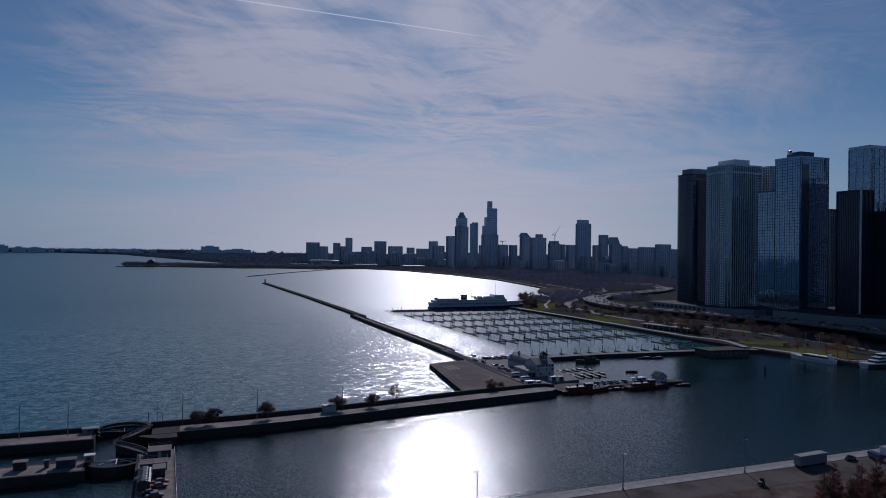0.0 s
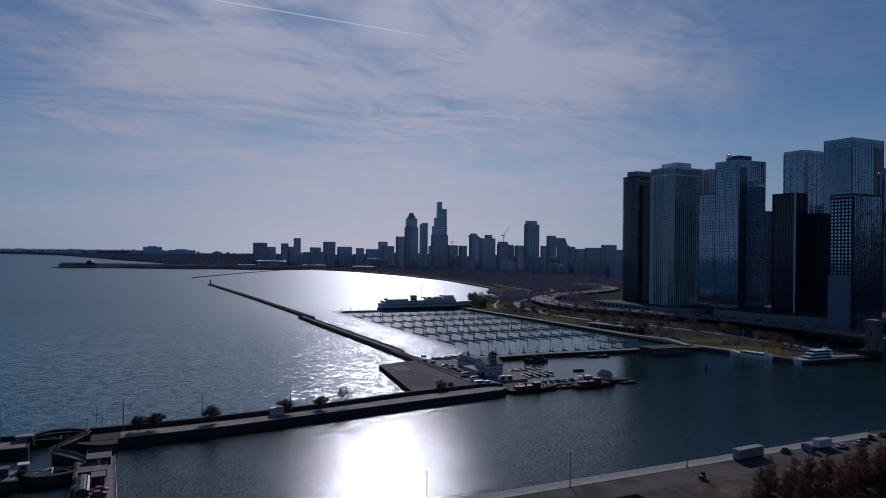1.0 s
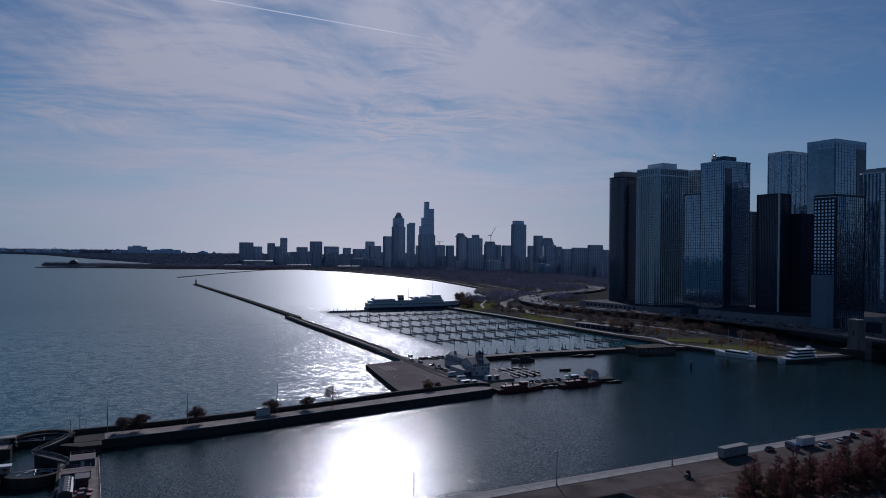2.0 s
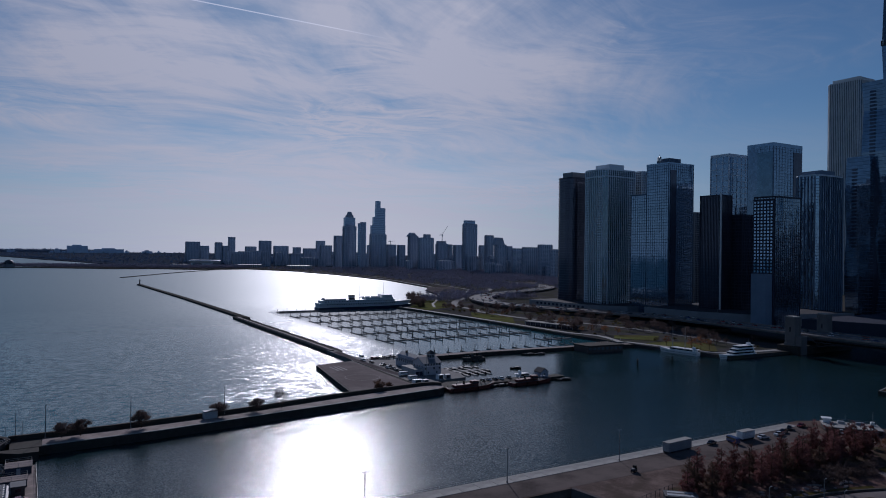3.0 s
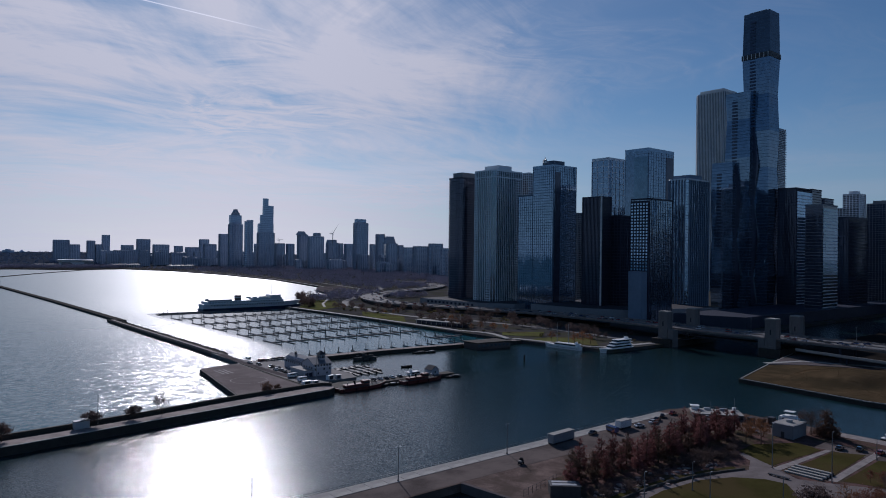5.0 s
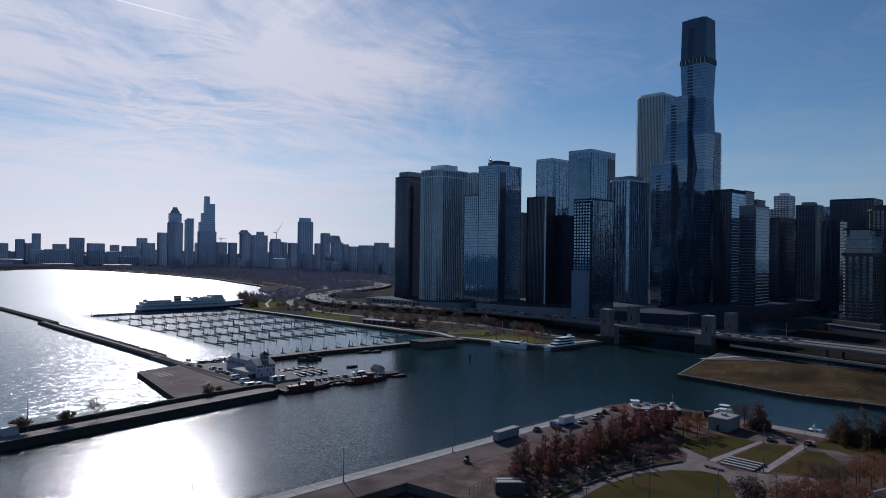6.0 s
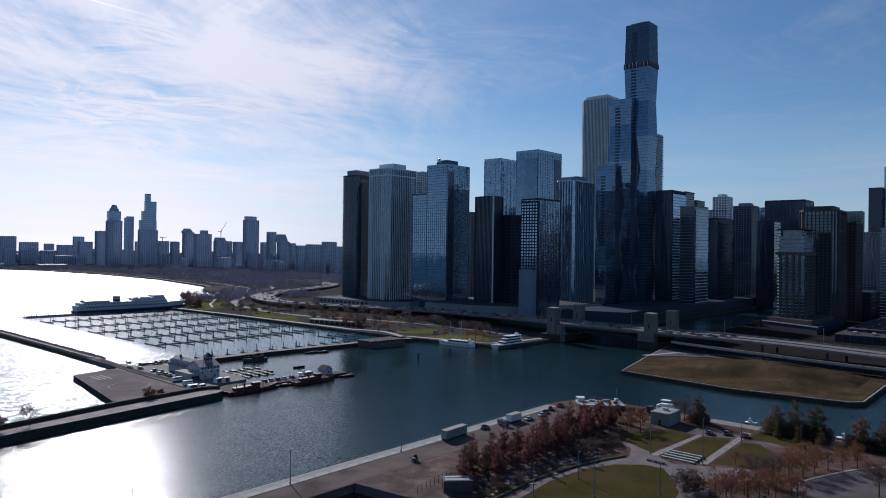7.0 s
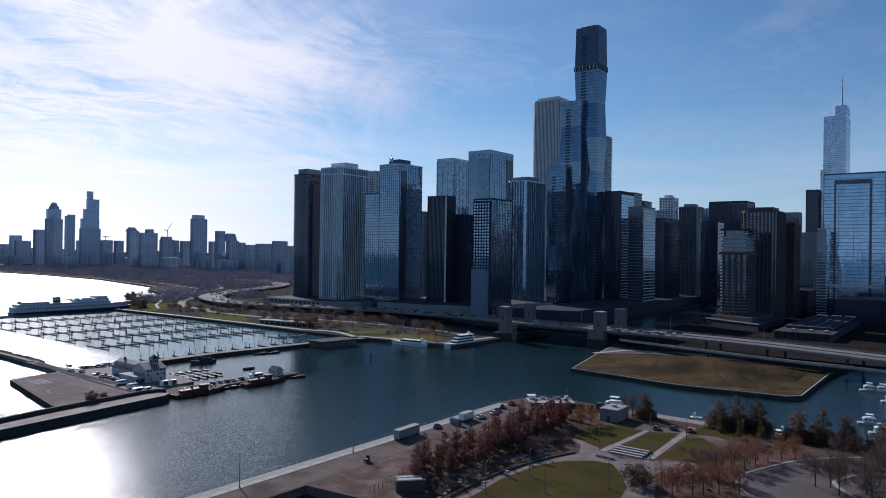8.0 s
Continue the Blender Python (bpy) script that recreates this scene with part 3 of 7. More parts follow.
tower(APT, "dark apartment tower with a square window grid", 1049, 1080, 331, 357, 141, G_DARK, C_GREY, (3.1, 0.5, 0.3), (3.6, 0.5, 0.35), None, [(-0.6, 0.5, -0.6, 0.6, 4)])
tower(OFF, "distant light glass office block", 1728, 1748, 505, 532, 182, G_LIGHT, C_BLUE, (4, 0.5, 0.2), None)
tower(OFF, "low black office block", 962, 990, 275, 297, 114, G_DARK, C_DARK, (3.6, 0.7, 0.2), None)
tower(OFF, "broad dark office building with a sloping roof edge", 1456, 1521, 362, 434, 175, G_DARK, C_DARK, (3.8, 1.0, 0.3), (6.0, 0.8, 0.4), parapet=4)
tower(APT, "brown brick apartment tower with dark balconies", 770, 815, 162, 197, 115, G_GREY, C_BROWN, (3.1, 0.9, 0.3), (3.6, 1.1, 0.5), cut_plan(5), [(-0.7, 0.6, -0.7, 0.7, 4)])
tower(APT, "dark brick apartment block with balconies", 830, 860, 157, 171, 105, G_DARK, C_BROWN, (3.1, 0.8, 0.4), (3.6, 0.9, 0.4))
tower(OFF, "distant grey office tower", 1869, 1902, 343, 372, 176, G_GREY, C_GREY, (4, 1.0, 0.3), (5, 1.0, 0.3))
tower(APT, "grey apartment block with small windows", 987, 1018, 164, 192, 99, G_GREY, C_GREY, (3.1, 1.0, 0.3), (3.4, 1.0, 0.4))
tower(OFF, "slim black office tower with fine ribs", 1283, 1310, 207, 225, 179, G_DARK, C_DARK, (3.6, 0.5, 0.15), (2.0, 0.4, 0.3))
FRAMED = tower(OFF, "blue glass office tower with a framed glass front", 897, 954, 79, 139, 163, G_LIGHT, C_BLUE, (4.0, 0.4, 0.15), (14.0, 0.25, 0.2), None, None)
tower(APT, "pale narrow block with white balcony ends", 853, 860, 130, 138, 99, G_GREY, C_STONE, (3.1, 0.8, 0.6), None)



def striped_front(root, a, b, h, glass):
    """A north front tinted lighter for the sky it mirrors, with pale spandrels, over a darker tower."""
    part("north_front", Mesh().box(-a + 0.4, a - 0.4, -b - 0.75, -b - 0.45, 10, h - 3), glass, root, "front panel tinted lighter for the sky it mirrors")
    m = Mesh()
    z = 12.0
    while z < h - 5:
        m.box(-a + 0.4, a - 0.4, -b - 1.0, -b - 0.76, z, z + 1.1)
        z += 3.6
    part("spandrel", m, C_STONE, root, "pale spandrels", "stuff")


striped_front(STRIPED, 20.5, 10.5, 146, G_LIGHT)
striped_front(BANDED, 19.5, 9.0, 123, G_TEAL)

# columns of balconies up the pale tower's corners, and an open gallery under its roof
shelf = Mesh().box(-27.6, -26.3, -3.0, 3.0, 0, 1.15).data("balcony", C_STONE)
ledge = Mesh().box(-3.0, 3.0, -20.1, -18.8, 0, 1.15).data("balcony", C_STONE)
for k in range(50):
    part("balcony", shelf, C_STONE, PALE_TOWER, at=pose(0, 10.6, 8 + k * 3.05))
    part("balcony", shelf, C_STONE, PALE_TOWER, at=pose(0, -10.6, 8 + k * 3.05))
    part("balcony", ledge, C_STONE, PALE_TOWER, at=pose(14, 0, 8 + k * 3.05))
part("gallery", Mesh().prism(grown(cut_plan(5)(26.5, 19), 0.8), 158.6, 160.0), C_STONE, PALE_TOWER, "pale band under the roof")
part("recess", Mesh().box(12, 30.5, -19.5, -18.9, 6, 206), G_DARK, SLAB, "dark recessed strip")
part("recess", Mesh().box(-31.5, -30.9, -18, 4.5, 6, 204), G_TEAL, SLAB, "deep blue glazed end")
part("recess", Mesh().box(-31.4, -30.9, 4.6, 18.5, 6, 209), G_STEM, SLAB, "blue glazed end")
part("recess", Mesh().box(-17.5, -8.5, -15.9, -15.4, 4, 160), G_DARK, SLOTTED, "dark upright slot")
for y0, y1 in ((17.6, 19.5), (-17.6, -15.0)):
    part("recess", Mesh().box(-28.95, -28.4, y0, y1, 8, 150), G_DARK, FRAMED, "dark upright slot")
part("recess", Mesh().box(-28.95, -28.4, -17.6, 19.5, 150, 155), G_DARK, FRAMED, "dark strip under the roof")
part("ledge", Mesh().box(-29.6, -28.4, -17.6, 27, 34, 37), C_STONE, FRAMED, "pale ledge")


def masonry_tower():
    """Brick corners and mullions round three window bays, a glazed setback storey and a thin flat crown."""
    root = thing("apartment_tower", "brown brick apartment tower with three window bays and a glazed top", "tower", pose(710, 183.5, 13))
    part("wall", Mesh().prism(cut_plan(3)(20, 11.5), 0, 60), G_GREY, root, "glazed wall")
    m = Mesh()
    for z in range(3, 60, 3):
        m.prism(cut_plan(3)(20.25, 11.75), z, z + 0.95)
    part("floor_band", m, C_GREY, root, "grey floor bands", "stuff")
    mull = Mesh().box(-20.9, -19.7, -1.0, 1.0, 0, 58).data("mullion", C_BROWN)
    for v in (-8.4, -3.0, 2.6, 8.0):
        part("mullion", mull, C_BROWN, root, at=pose(0, v, 0))
    face = Mesh().box(-1.0, 1.0, -12.4, -11.2, 0, 58).data("mullion", C_BROWN)
    for u in (-16, -9, -2, 5, 12, 18):
        part("mullion", face, C_BROWN, root, at=pose(u, 0, 0))
    part("cornice", Mesh().box(-21, 21, -12.4, 12.4, 58, 60.4), C_BROWN, root)
    part("penthouse", Mesh().prism(cut_plan(2)(19, 10.8), 60.4, 75), G_GREY, root, "glazed upper storeys")
    for z in (64, 68, 72):
        part("ledge", Mesh().prism(cut_plan(2)(19.3, 11.1), z, z + 0.7), C_GREY, root)
    part("roof_house", Mesh().box(-13, 17, -8, 8, 75, 81), G_GREY, root)
    part("roof", Mesh().box(-20, 20, -11.6, 11.6, 81, 82.2), C_DARK, root, "thin dark overhanging roof")


masonry_tower()

# unseen towers added across the river, behind the drone, for the glass to mirror
BEHIND = random.Random(8)
for i in range(11):
    x, y = 900 + (i % 4) * 230 + BEHIND.uniform(-30, 30), -90 - (i // 4) * 200 + BEHIND.uniform(-30, 30)
    a, b = BEHIND.uniform(20, 32), BEHIND.uniform(14, 24)
    tower(APT, "unseen tower added on the north bank for dark reflections", x - a, x + a, y - b, y + b, BEHIND.uniform(80, 210), G_GREY, BEHIND.choice([C_DARK, C_BROWN, C_GREY]), (6.2, 2.2, 0.4), None, group="north bank towers")


def spired_tower():
    """The silvery stepped tower with a spire, far up the river."""
    root = thing(OFF, "tall silver-blue glass tower with setbacks and a thin spire", "tower", pose(1678, 239, 3))
    steps = [((-32, 33), (-23, 23), 0, 250), ((-32, 33), (-23, 18), 250, 362), ((-24, 24), (-23, -2), 362, 384)]
    for (x0, x1), (y0, y1), z0, z1 in steps:
        part("tier", Mesh().box(x0, x1, y0, y1, z0, z1), G_SILVER, root)
        m = Mesh()
        z = z0 + 4
        while z < z1:
            m.box(x0 - 0.2, x1 + 0.2, y0 - 0.2, y1 + 0.2, z, z + 0.6)
            z += 4.0
        part("floor_band", m, C_STONE, root, "pale floor bands", "stuff")
    part("spire", Mesh().rod((-4, -12, 384), (-4, -12, 452), 1.6, 0.4), STEEL, root, "thin steel spire")
    part("mast", Mesh().rod((-24, 8, 362), (-24, 8, 376), 0.5, 0.3), STEEL, root)
    return root


def wavy_tower():
    """Three joined stems of frustums that widen and narrow in turn."""
    root = thing(APT, "tallest tower: three joined stems of blue glass that swell and narrow", "tower", pose(805, 406, 2))
    # each: x0, y0, x1, y1 of the plan about the root
    plans = [((-17.0, 6.0, 6.0, 33.0), 179, 0), ((-8.0, -10.0, 16.0, 20.0), 262, 1), ((1.0, -28.0, 26.0, 4.0), 356, 0)]
    for (x0, y0, x1, y1), top_z, odd in plans:
        cx, cy, a, b = (x0 + x1) / 2, (y0 + y1) / 2, (x1 - x0) / 2, (y1 - y0) / 2
        levels, z, k = [], 0.0, odd
        step = 43.0 if top_z > 300 else 46.0
        while z < top_z - 20:
            levels.append((z, 1.03 if (k % 2 or z > 300) else 0.93))
            z += step
            k += 1
        levels.append((top_z, 0.96 if top_z > 300 else 1.03 if k % 2 else 0.94))
        g = Mesh()
        for (za, sa), (zb, sb) in zip(levels, levels[1:]):
            rings = [[(cx + px * s, cy + py * s, z) for px, py in rect(a, b)] for z, s in ((za, sa), (zb, sb))]
            part("stem", Mesh().hull(rings), G_GREY if za > 300 else G_STEM, root, "blue glass stem section")
            z = za + 3.9
            while z < zb:
                s = sa + (sb - sa) * (z - za) / (zb - za)
                g.prism([(cx + px * s * 1.003, cy + py * s * 1.003) for px, py in rect(a, b)], z, z + 0.28)
                z += 3.9
        part("floor_band", g, C_BLUE, root, "floor bands", "stuff")
        slots = Mesh()
        for i in range(int(top_z * 0.45 / 3.9), int((top_z - 8) / 3.9)):
            slots.box(x0 - 0.75, x0 + 1.5, cy + b * 0.05, cy + b * 0.45, i * 3.9, i * 3.9 + 2.1)
        part("balcony", slots, G_DARK, root, "dark column of balconies", "stuff")
    # dark zigzag strips stand for the stems' shaded side faces as they swell and narrow
    for (x, y, top_z, phase) in ((-9.0, 6.6, 176, 0), (0.4, -9.6, 258, 1)):
        rings, k, z = [], phase, 0.0
        while z <= top_z:
            wd = 7.2 if k % 2 else 1.6
            rings.append([(x - 0.9, y - wd, z), (x + 1.2, y - wd, z), (x + 1.2, y + 0.8, z), (x - 0.9, y + 0.8, z)])
            z += 44.0
            k += 1
        part("seam", Mesh().hull(rings), G_DARK, root, "dark strip for the shaded side face between two stems")
    for k in range(7):
        part("column", Mesh().box(-0.5, -0.1, -27 + k * 4.9, -26.3 + k * 4.9, 301, 307), C_WHITE, root, "white column of the open storey")
    part("blow_through_floor", Mesh().box(-0.1, 27.3, -29.2, 5.2, 301, 307), DARKSTEEL, root, "open dark storey")
    part("roof_house", Mesh().box(5, 22, -22, -2, 356, 358), C_GREY, root)
    return root


spired_tower()
wavy_tower()


def window_wall(root):
    """Concrete side with punched windows on the glass tower's east face, and the plain block at its foot."""
    part("side_panel", Mesh().box(-21.3, -19.8, -10.5, 10.5, 0, 120), C_DARK, root, "dark panelled side")
    m = Mesh()
    for i in range(24):
        for k in range(6):
            m.box(-21.6, -21.2, -9.3 + k * 3.35, -7.5 + k * 3.35, 46 + i * 3.05, 47.7 + i * 3.05)
    part("window", m, G_LIGHT, root, "square windows", "stuff")
    part("plinth", Mesh().box(-30, -21.4, -9.5, 6, 0, 51), C_PANEL, root, "plain blue-grey block")


window_wall(PUNCHED)
fin = [o for o in bpy.data.objects if o.get("label", "").startswith("black slab tower")][0]
part("fin", Mesh().box(-9.6, -8.2, -13.6, -12.3, 0, 131), C_WHITE, fin, "white corner fin")


# ---------------------------------------------------------------- far skyline
def far_towers():
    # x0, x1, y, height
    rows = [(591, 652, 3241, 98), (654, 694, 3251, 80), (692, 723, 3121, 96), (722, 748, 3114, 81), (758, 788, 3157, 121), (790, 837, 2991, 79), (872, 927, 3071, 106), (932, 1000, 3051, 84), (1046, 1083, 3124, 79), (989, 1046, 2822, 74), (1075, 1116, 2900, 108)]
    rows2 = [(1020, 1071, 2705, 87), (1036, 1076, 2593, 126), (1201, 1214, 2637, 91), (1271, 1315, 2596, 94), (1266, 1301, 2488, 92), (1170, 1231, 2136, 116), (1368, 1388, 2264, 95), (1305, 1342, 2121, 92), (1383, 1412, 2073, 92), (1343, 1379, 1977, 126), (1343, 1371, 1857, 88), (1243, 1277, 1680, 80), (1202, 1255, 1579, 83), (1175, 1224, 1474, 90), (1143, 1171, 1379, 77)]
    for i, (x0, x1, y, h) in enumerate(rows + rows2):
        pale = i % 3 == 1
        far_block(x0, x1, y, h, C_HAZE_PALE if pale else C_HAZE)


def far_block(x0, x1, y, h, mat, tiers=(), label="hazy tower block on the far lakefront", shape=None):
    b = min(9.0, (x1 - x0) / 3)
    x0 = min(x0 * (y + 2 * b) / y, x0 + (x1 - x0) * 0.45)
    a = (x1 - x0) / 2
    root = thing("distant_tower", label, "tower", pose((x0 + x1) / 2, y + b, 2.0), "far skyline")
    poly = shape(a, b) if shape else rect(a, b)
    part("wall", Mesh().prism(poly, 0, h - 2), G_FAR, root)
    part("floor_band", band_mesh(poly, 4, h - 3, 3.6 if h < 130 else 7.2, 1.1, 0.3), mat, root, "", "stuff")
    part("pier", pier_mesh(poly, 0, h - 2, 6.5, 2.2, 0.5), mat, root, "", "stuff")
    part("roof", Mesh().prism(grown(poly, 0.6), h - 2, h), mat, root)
    for u0, u1, z0, z1, taper in tiers:
        part("tier", Mesh().box(u0 - (x0 + x1) / 2, u1 - (x0 + x1) / 2, -b * 0.8, b * 0.8, z0 - 2, z1 - 2, taper), G_FAR if taper > 0.97 else mat, root)
        if taper > 0.97:
            part("floor_band", band_mesh(rect((u1 - u0) / 2, b * 0.8), 3, z1 - z0, 7.2, 1.1, 0.25), mat, root, "", "stuff", pose((u0 + u1) / 2 - (x0 + x1) / 2, 0, z0 - 2))
    return root


far_towers()
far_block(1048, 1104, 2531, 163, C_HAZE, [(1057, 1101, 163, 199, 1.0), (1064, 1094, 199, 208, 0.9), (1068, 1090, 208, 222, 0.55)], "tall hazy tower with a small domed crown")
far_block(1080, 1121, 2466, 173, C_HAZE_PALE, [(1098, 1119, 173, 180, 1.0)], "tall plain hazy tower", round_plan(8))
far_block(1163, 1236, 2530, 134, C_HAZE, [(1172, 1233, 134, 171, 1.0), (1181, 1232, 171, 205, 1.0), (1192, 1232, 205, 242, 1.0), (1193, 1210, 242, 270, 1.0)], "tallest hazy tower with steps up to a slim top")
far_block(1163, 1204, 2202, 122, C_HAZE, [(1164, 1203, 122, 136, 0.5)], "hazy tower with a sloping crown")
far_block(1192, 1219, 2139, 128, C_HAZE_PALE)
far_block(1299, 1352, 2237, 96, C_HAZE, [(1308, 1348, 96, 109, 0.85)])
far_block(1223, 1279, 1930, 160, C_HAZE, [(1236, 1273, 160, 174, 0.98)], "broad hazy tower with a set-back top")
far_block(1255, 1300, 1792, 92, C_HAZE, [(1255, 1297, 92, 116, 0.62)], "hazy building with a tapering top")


def far_rows():
    """Low city blocks behind the lakefront park, and the far shore's low blocks."""
    rnd = random.Random(4)
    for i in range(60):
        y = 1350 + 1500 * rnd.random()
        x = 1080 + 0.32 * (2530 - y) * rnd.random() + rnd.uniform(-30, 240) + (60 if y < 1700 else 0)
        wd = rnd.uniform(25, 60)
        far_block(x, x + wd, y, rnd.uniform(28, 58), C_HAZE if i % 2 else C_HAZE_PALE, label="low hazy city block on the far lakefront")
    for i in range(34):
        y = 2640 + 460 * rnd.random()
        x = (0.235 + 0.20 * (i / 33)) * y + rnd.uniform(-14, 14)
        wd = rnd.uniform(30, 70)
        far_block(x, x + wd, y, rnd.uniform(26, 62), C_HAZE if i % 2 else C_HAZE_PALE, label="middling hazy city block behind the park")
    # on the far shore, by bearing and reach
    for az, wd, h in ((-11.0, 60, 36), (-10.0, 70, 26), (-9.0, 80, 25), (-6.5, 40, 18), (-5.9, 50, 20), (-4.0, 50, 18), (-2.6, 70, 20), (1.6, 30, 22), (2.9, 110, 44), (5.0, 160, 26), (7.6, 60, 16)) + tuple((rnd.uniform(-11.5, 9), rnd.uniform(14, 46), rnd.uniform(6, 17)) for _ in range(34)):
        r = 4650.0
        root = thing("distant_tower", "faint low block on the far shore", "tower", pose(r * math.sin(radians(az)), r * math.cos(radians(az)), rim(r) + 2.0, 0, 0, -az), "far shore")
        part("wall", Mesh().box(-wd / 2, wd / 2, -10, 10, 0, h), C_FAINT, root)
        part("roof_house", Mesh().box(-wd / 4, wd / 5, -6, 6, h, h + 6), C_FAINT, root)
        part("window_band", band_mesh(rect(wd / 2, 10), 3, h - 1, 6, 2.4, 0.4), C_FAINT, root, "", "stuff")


far_rows()


# ---------------------------------------------------------------- roads and bridge
def ribbon(points, width, thick):
    """A road deck through points (x, y, z), with its level on top."""
    m = Mesh()
    rings = []
    for i, p in enumerate(points):
        a, b = Vector(points[max(0, i - 1)]), Vector(points[min(len(points) - 1, i + 1)])
        t = (b - a)
        t.z = 0
        t.normalize()
        s = Vector((t.y, -t.x, 0)) * width / 2
        p = Vector(p)
        d = Vector((0, 0, thick))
        rings.append([p - s - d, p + s - d, p + s, p - s])
    return m.hull(rings)


def smooth_line(points, n=6):
    out = []
    pts = [Vector(p) for p in points]
    for i in range(len(pts) - 1):
        p0, p1, p2, p3 = pts[max(0, i - 1)], pts[i], pts[i + 1], pts[min(len(pts) - 1, i + 2)]
        for k in range(n):
            t = k / n
            out.append(0.5 * ((2 * p1) + (p2 - p0) * t + (2 * p0 - 5 * p1 + 4 * p2 - p3) * t * t + (3 * p1 - p0 - 3 * p2 + p3) * t ** 3))
    return out + [pts[-1]]


def side_line(points, off, z=0.0):
    out = []
    for i, p in enumerate(points):
        a, b = Vector(points[max(0, i - 1)]), Vector(points[min(len(points) - 1, i + 1)])
        t = b - a
        t.z = 0
        t.normalize()
        out.append(Vector(p) + Vector((t.y, -t.x, 0)) * off + Vector((0, 0, z)))
    return out


DRIVE = smooth_line([(452, -60, 11.0), (470, 40, 12.0), (492, 130, 12.3), (496, 205, 12.5), (498, 300, 12.5), (522, 400, 10.5), (530, 500, 8.5), (512, 610, 7.0), (498, 690, 6.5), (520, 770, 6.5), (570, 840, 6.0), (650, 900, 5.5), (760, 960, 5.0), (850, 1040, 4.6), (890, 1150, 4.2), (900, 1400, 4.0), (870, 1900, 4.0)])
structure("road", ribbon(DRIVE, 30, 1.2), ROAD, "grey lakefront drive on a raised deck")


def parapets():
    for off in (-15.3, 15.3, 0.0):
        structure("road_parapet", ribbon(side_line(DRIVE, off, 0.75 if off else 0.6), 0.45, 0.9), CONCRETE, "weathered concrete parapet along the raised drive")
    for off in (-15.3, 15.3):
        structure("road_rail", ribbon(side_line(DRIVE, off, 1.25), 0.14, 0.14), STEEL, "thin grey rail on the drive's parapet")


parapets()
slab("road_embankment", [(p.x, p.y) for p in side_line(DRIVE[30:60], -14)] + [(p.x, p.y) for p in reversed(side_line(DRIVE[30:60], 14))], 4.6, QUAY, "dark retaining wall under the drive", 1.0)
RAMP = smooth_line([(440, -60, 7), (453, 39, 7.2), (457, 87, 7.2), (470, 160, 7.4), (480, 203, 7.6)])
def deck_posts():
    """Columns that carry the raised drive and its lower ramp past the field."""
    root = thing("viaduct_columns", "row of columns under the raised drive, coloured dark for its shade", "column", pose(0, 0, 0))
    for line, off, r, drop in ((RAMP, -3.0, 0.55, 0.9), (DRIVE, -12.0, 0.8, 1.2), (DRIVE, 12.0, 0.8, 1.2)):
        for p in side_line(line, off)[1:21:3]:
            if p.y < 214:
                # the deck's shade is put into the columns' dark colour
                part("column", Mesh().rod((p.x, p.y, 1.8), (p.x, p.y, p.z - drop + 0.1), r, n=8), C_DARK, root)


deck_posts()
structure("road", ribbon(RAMP, 8, 0.9), ROAD, "lower ramp beside the raised drive")
structure("road_parapet", ribbon(side_line(RAMP, -4.1, 1.0), 0.4, 1.4), PALE, "pale parapet of the lower ramp")
LANE = smooth_line([(449, 670, 2.5), (452, 720, 2.6), (490, 790, 2.7), (545, 850, 2.8), (600, 930, 3.0), (700, 1010, 3.0), (760, 1120, 3.0)])
structure("road", ribbon(LANE, 9, 0.6), ROAD, "lower service road in the park")
FRONT = smooth_line([(462, 330, 2.5), (468, 420, 2.5), (456, 515, 2.5), (437, 560, 2.5), (435, 640, 2.5), (449, 670, 2.5)])
structure("road", ribbon(FRONT, 8, 0.5), ROAD, "lower lakefront street below the drive")
structure("road", ribbon(smooth_line([(392, 450, 2.5), (391, 560, 2.5), (388, 640, 2.5), (385, 735, 2.5)]), 5, 0.4), PALE, "pale harbour promenade")
structure("road", ribbon(smooth_line([(388, 385, 2.5), (400, 420, 2.5), (392, 450, 2.5)]), 5, 0.4), PALE, "pale promenade bend")
structure("road", ribbon(smooth_line([(392, 384, 2.5), (402, 340, 2.5), (410, 312, 2.5), (460, 303, 2.5)]), 5, 0.4), PALE, "pale riverside promenade")
for poly, lab in (([(396, 530), (396, 605), (424, 650), (430, 580)], "mown green lawn beside the harbour"), ([(400, 404), (419, 378), (447, 400), (416, 420)], "green lawn with bare patches by the basin"), ([(398, 371), (400, 345), (404, 322), (414, 318), (446, 346), (424, 372)], "dull green riverside lawn"), ([(392, 690), (392, 735), (430, 790), (470, 850), (480, 800), (440, 720)], "green lawn on the wooded point")):
    slab("lawn", poly, 2.45, GRASS, lab, 1.5)


def harbour_pavilion():
    """A long low glazed pavilion with a pale flat roof."""
    root = thing("pavilion", "long low harbour pavilion with a pale flat roof", "building", pose(408, 491, 2.4, 0, 0, -78))
    part("wall", Mesh().box(-27, 27, -3.6, 3.6, 0, 3.0), G_DARK, root, "dark glazed wall")
    part("roof", Mesh().box(-28.5, 28.5, -5.0, 5.0, 3.0, 3.5), PALE, root, "pale overhanging roof")
    post = Mesh().box(-0.2, 0.2, -0.2, 0.2, 0, 3.0).data("post", PALE)
    for i in range(10):
        part("post", post, PALE, root, at=pose(-27 + i * 6, -4.6, 0))


harbour_pavilion()
structure("field_path", ribbon([(434, 204, 2.62), (462, 194, 2.62), (474, 165, 2.62), (480, 140, 2.62)], 4.5, 0.3), PALE, "pale path round the back of the field")
slab("field_apron", [(432, 201.6), (462, 207), (494, 210), (496, 120), (470, 116), (469, 142), (461.5, 165), (448.4, 187)], 2.46, TARMAC, "worn grey apron behind the vacant field", 1.0)
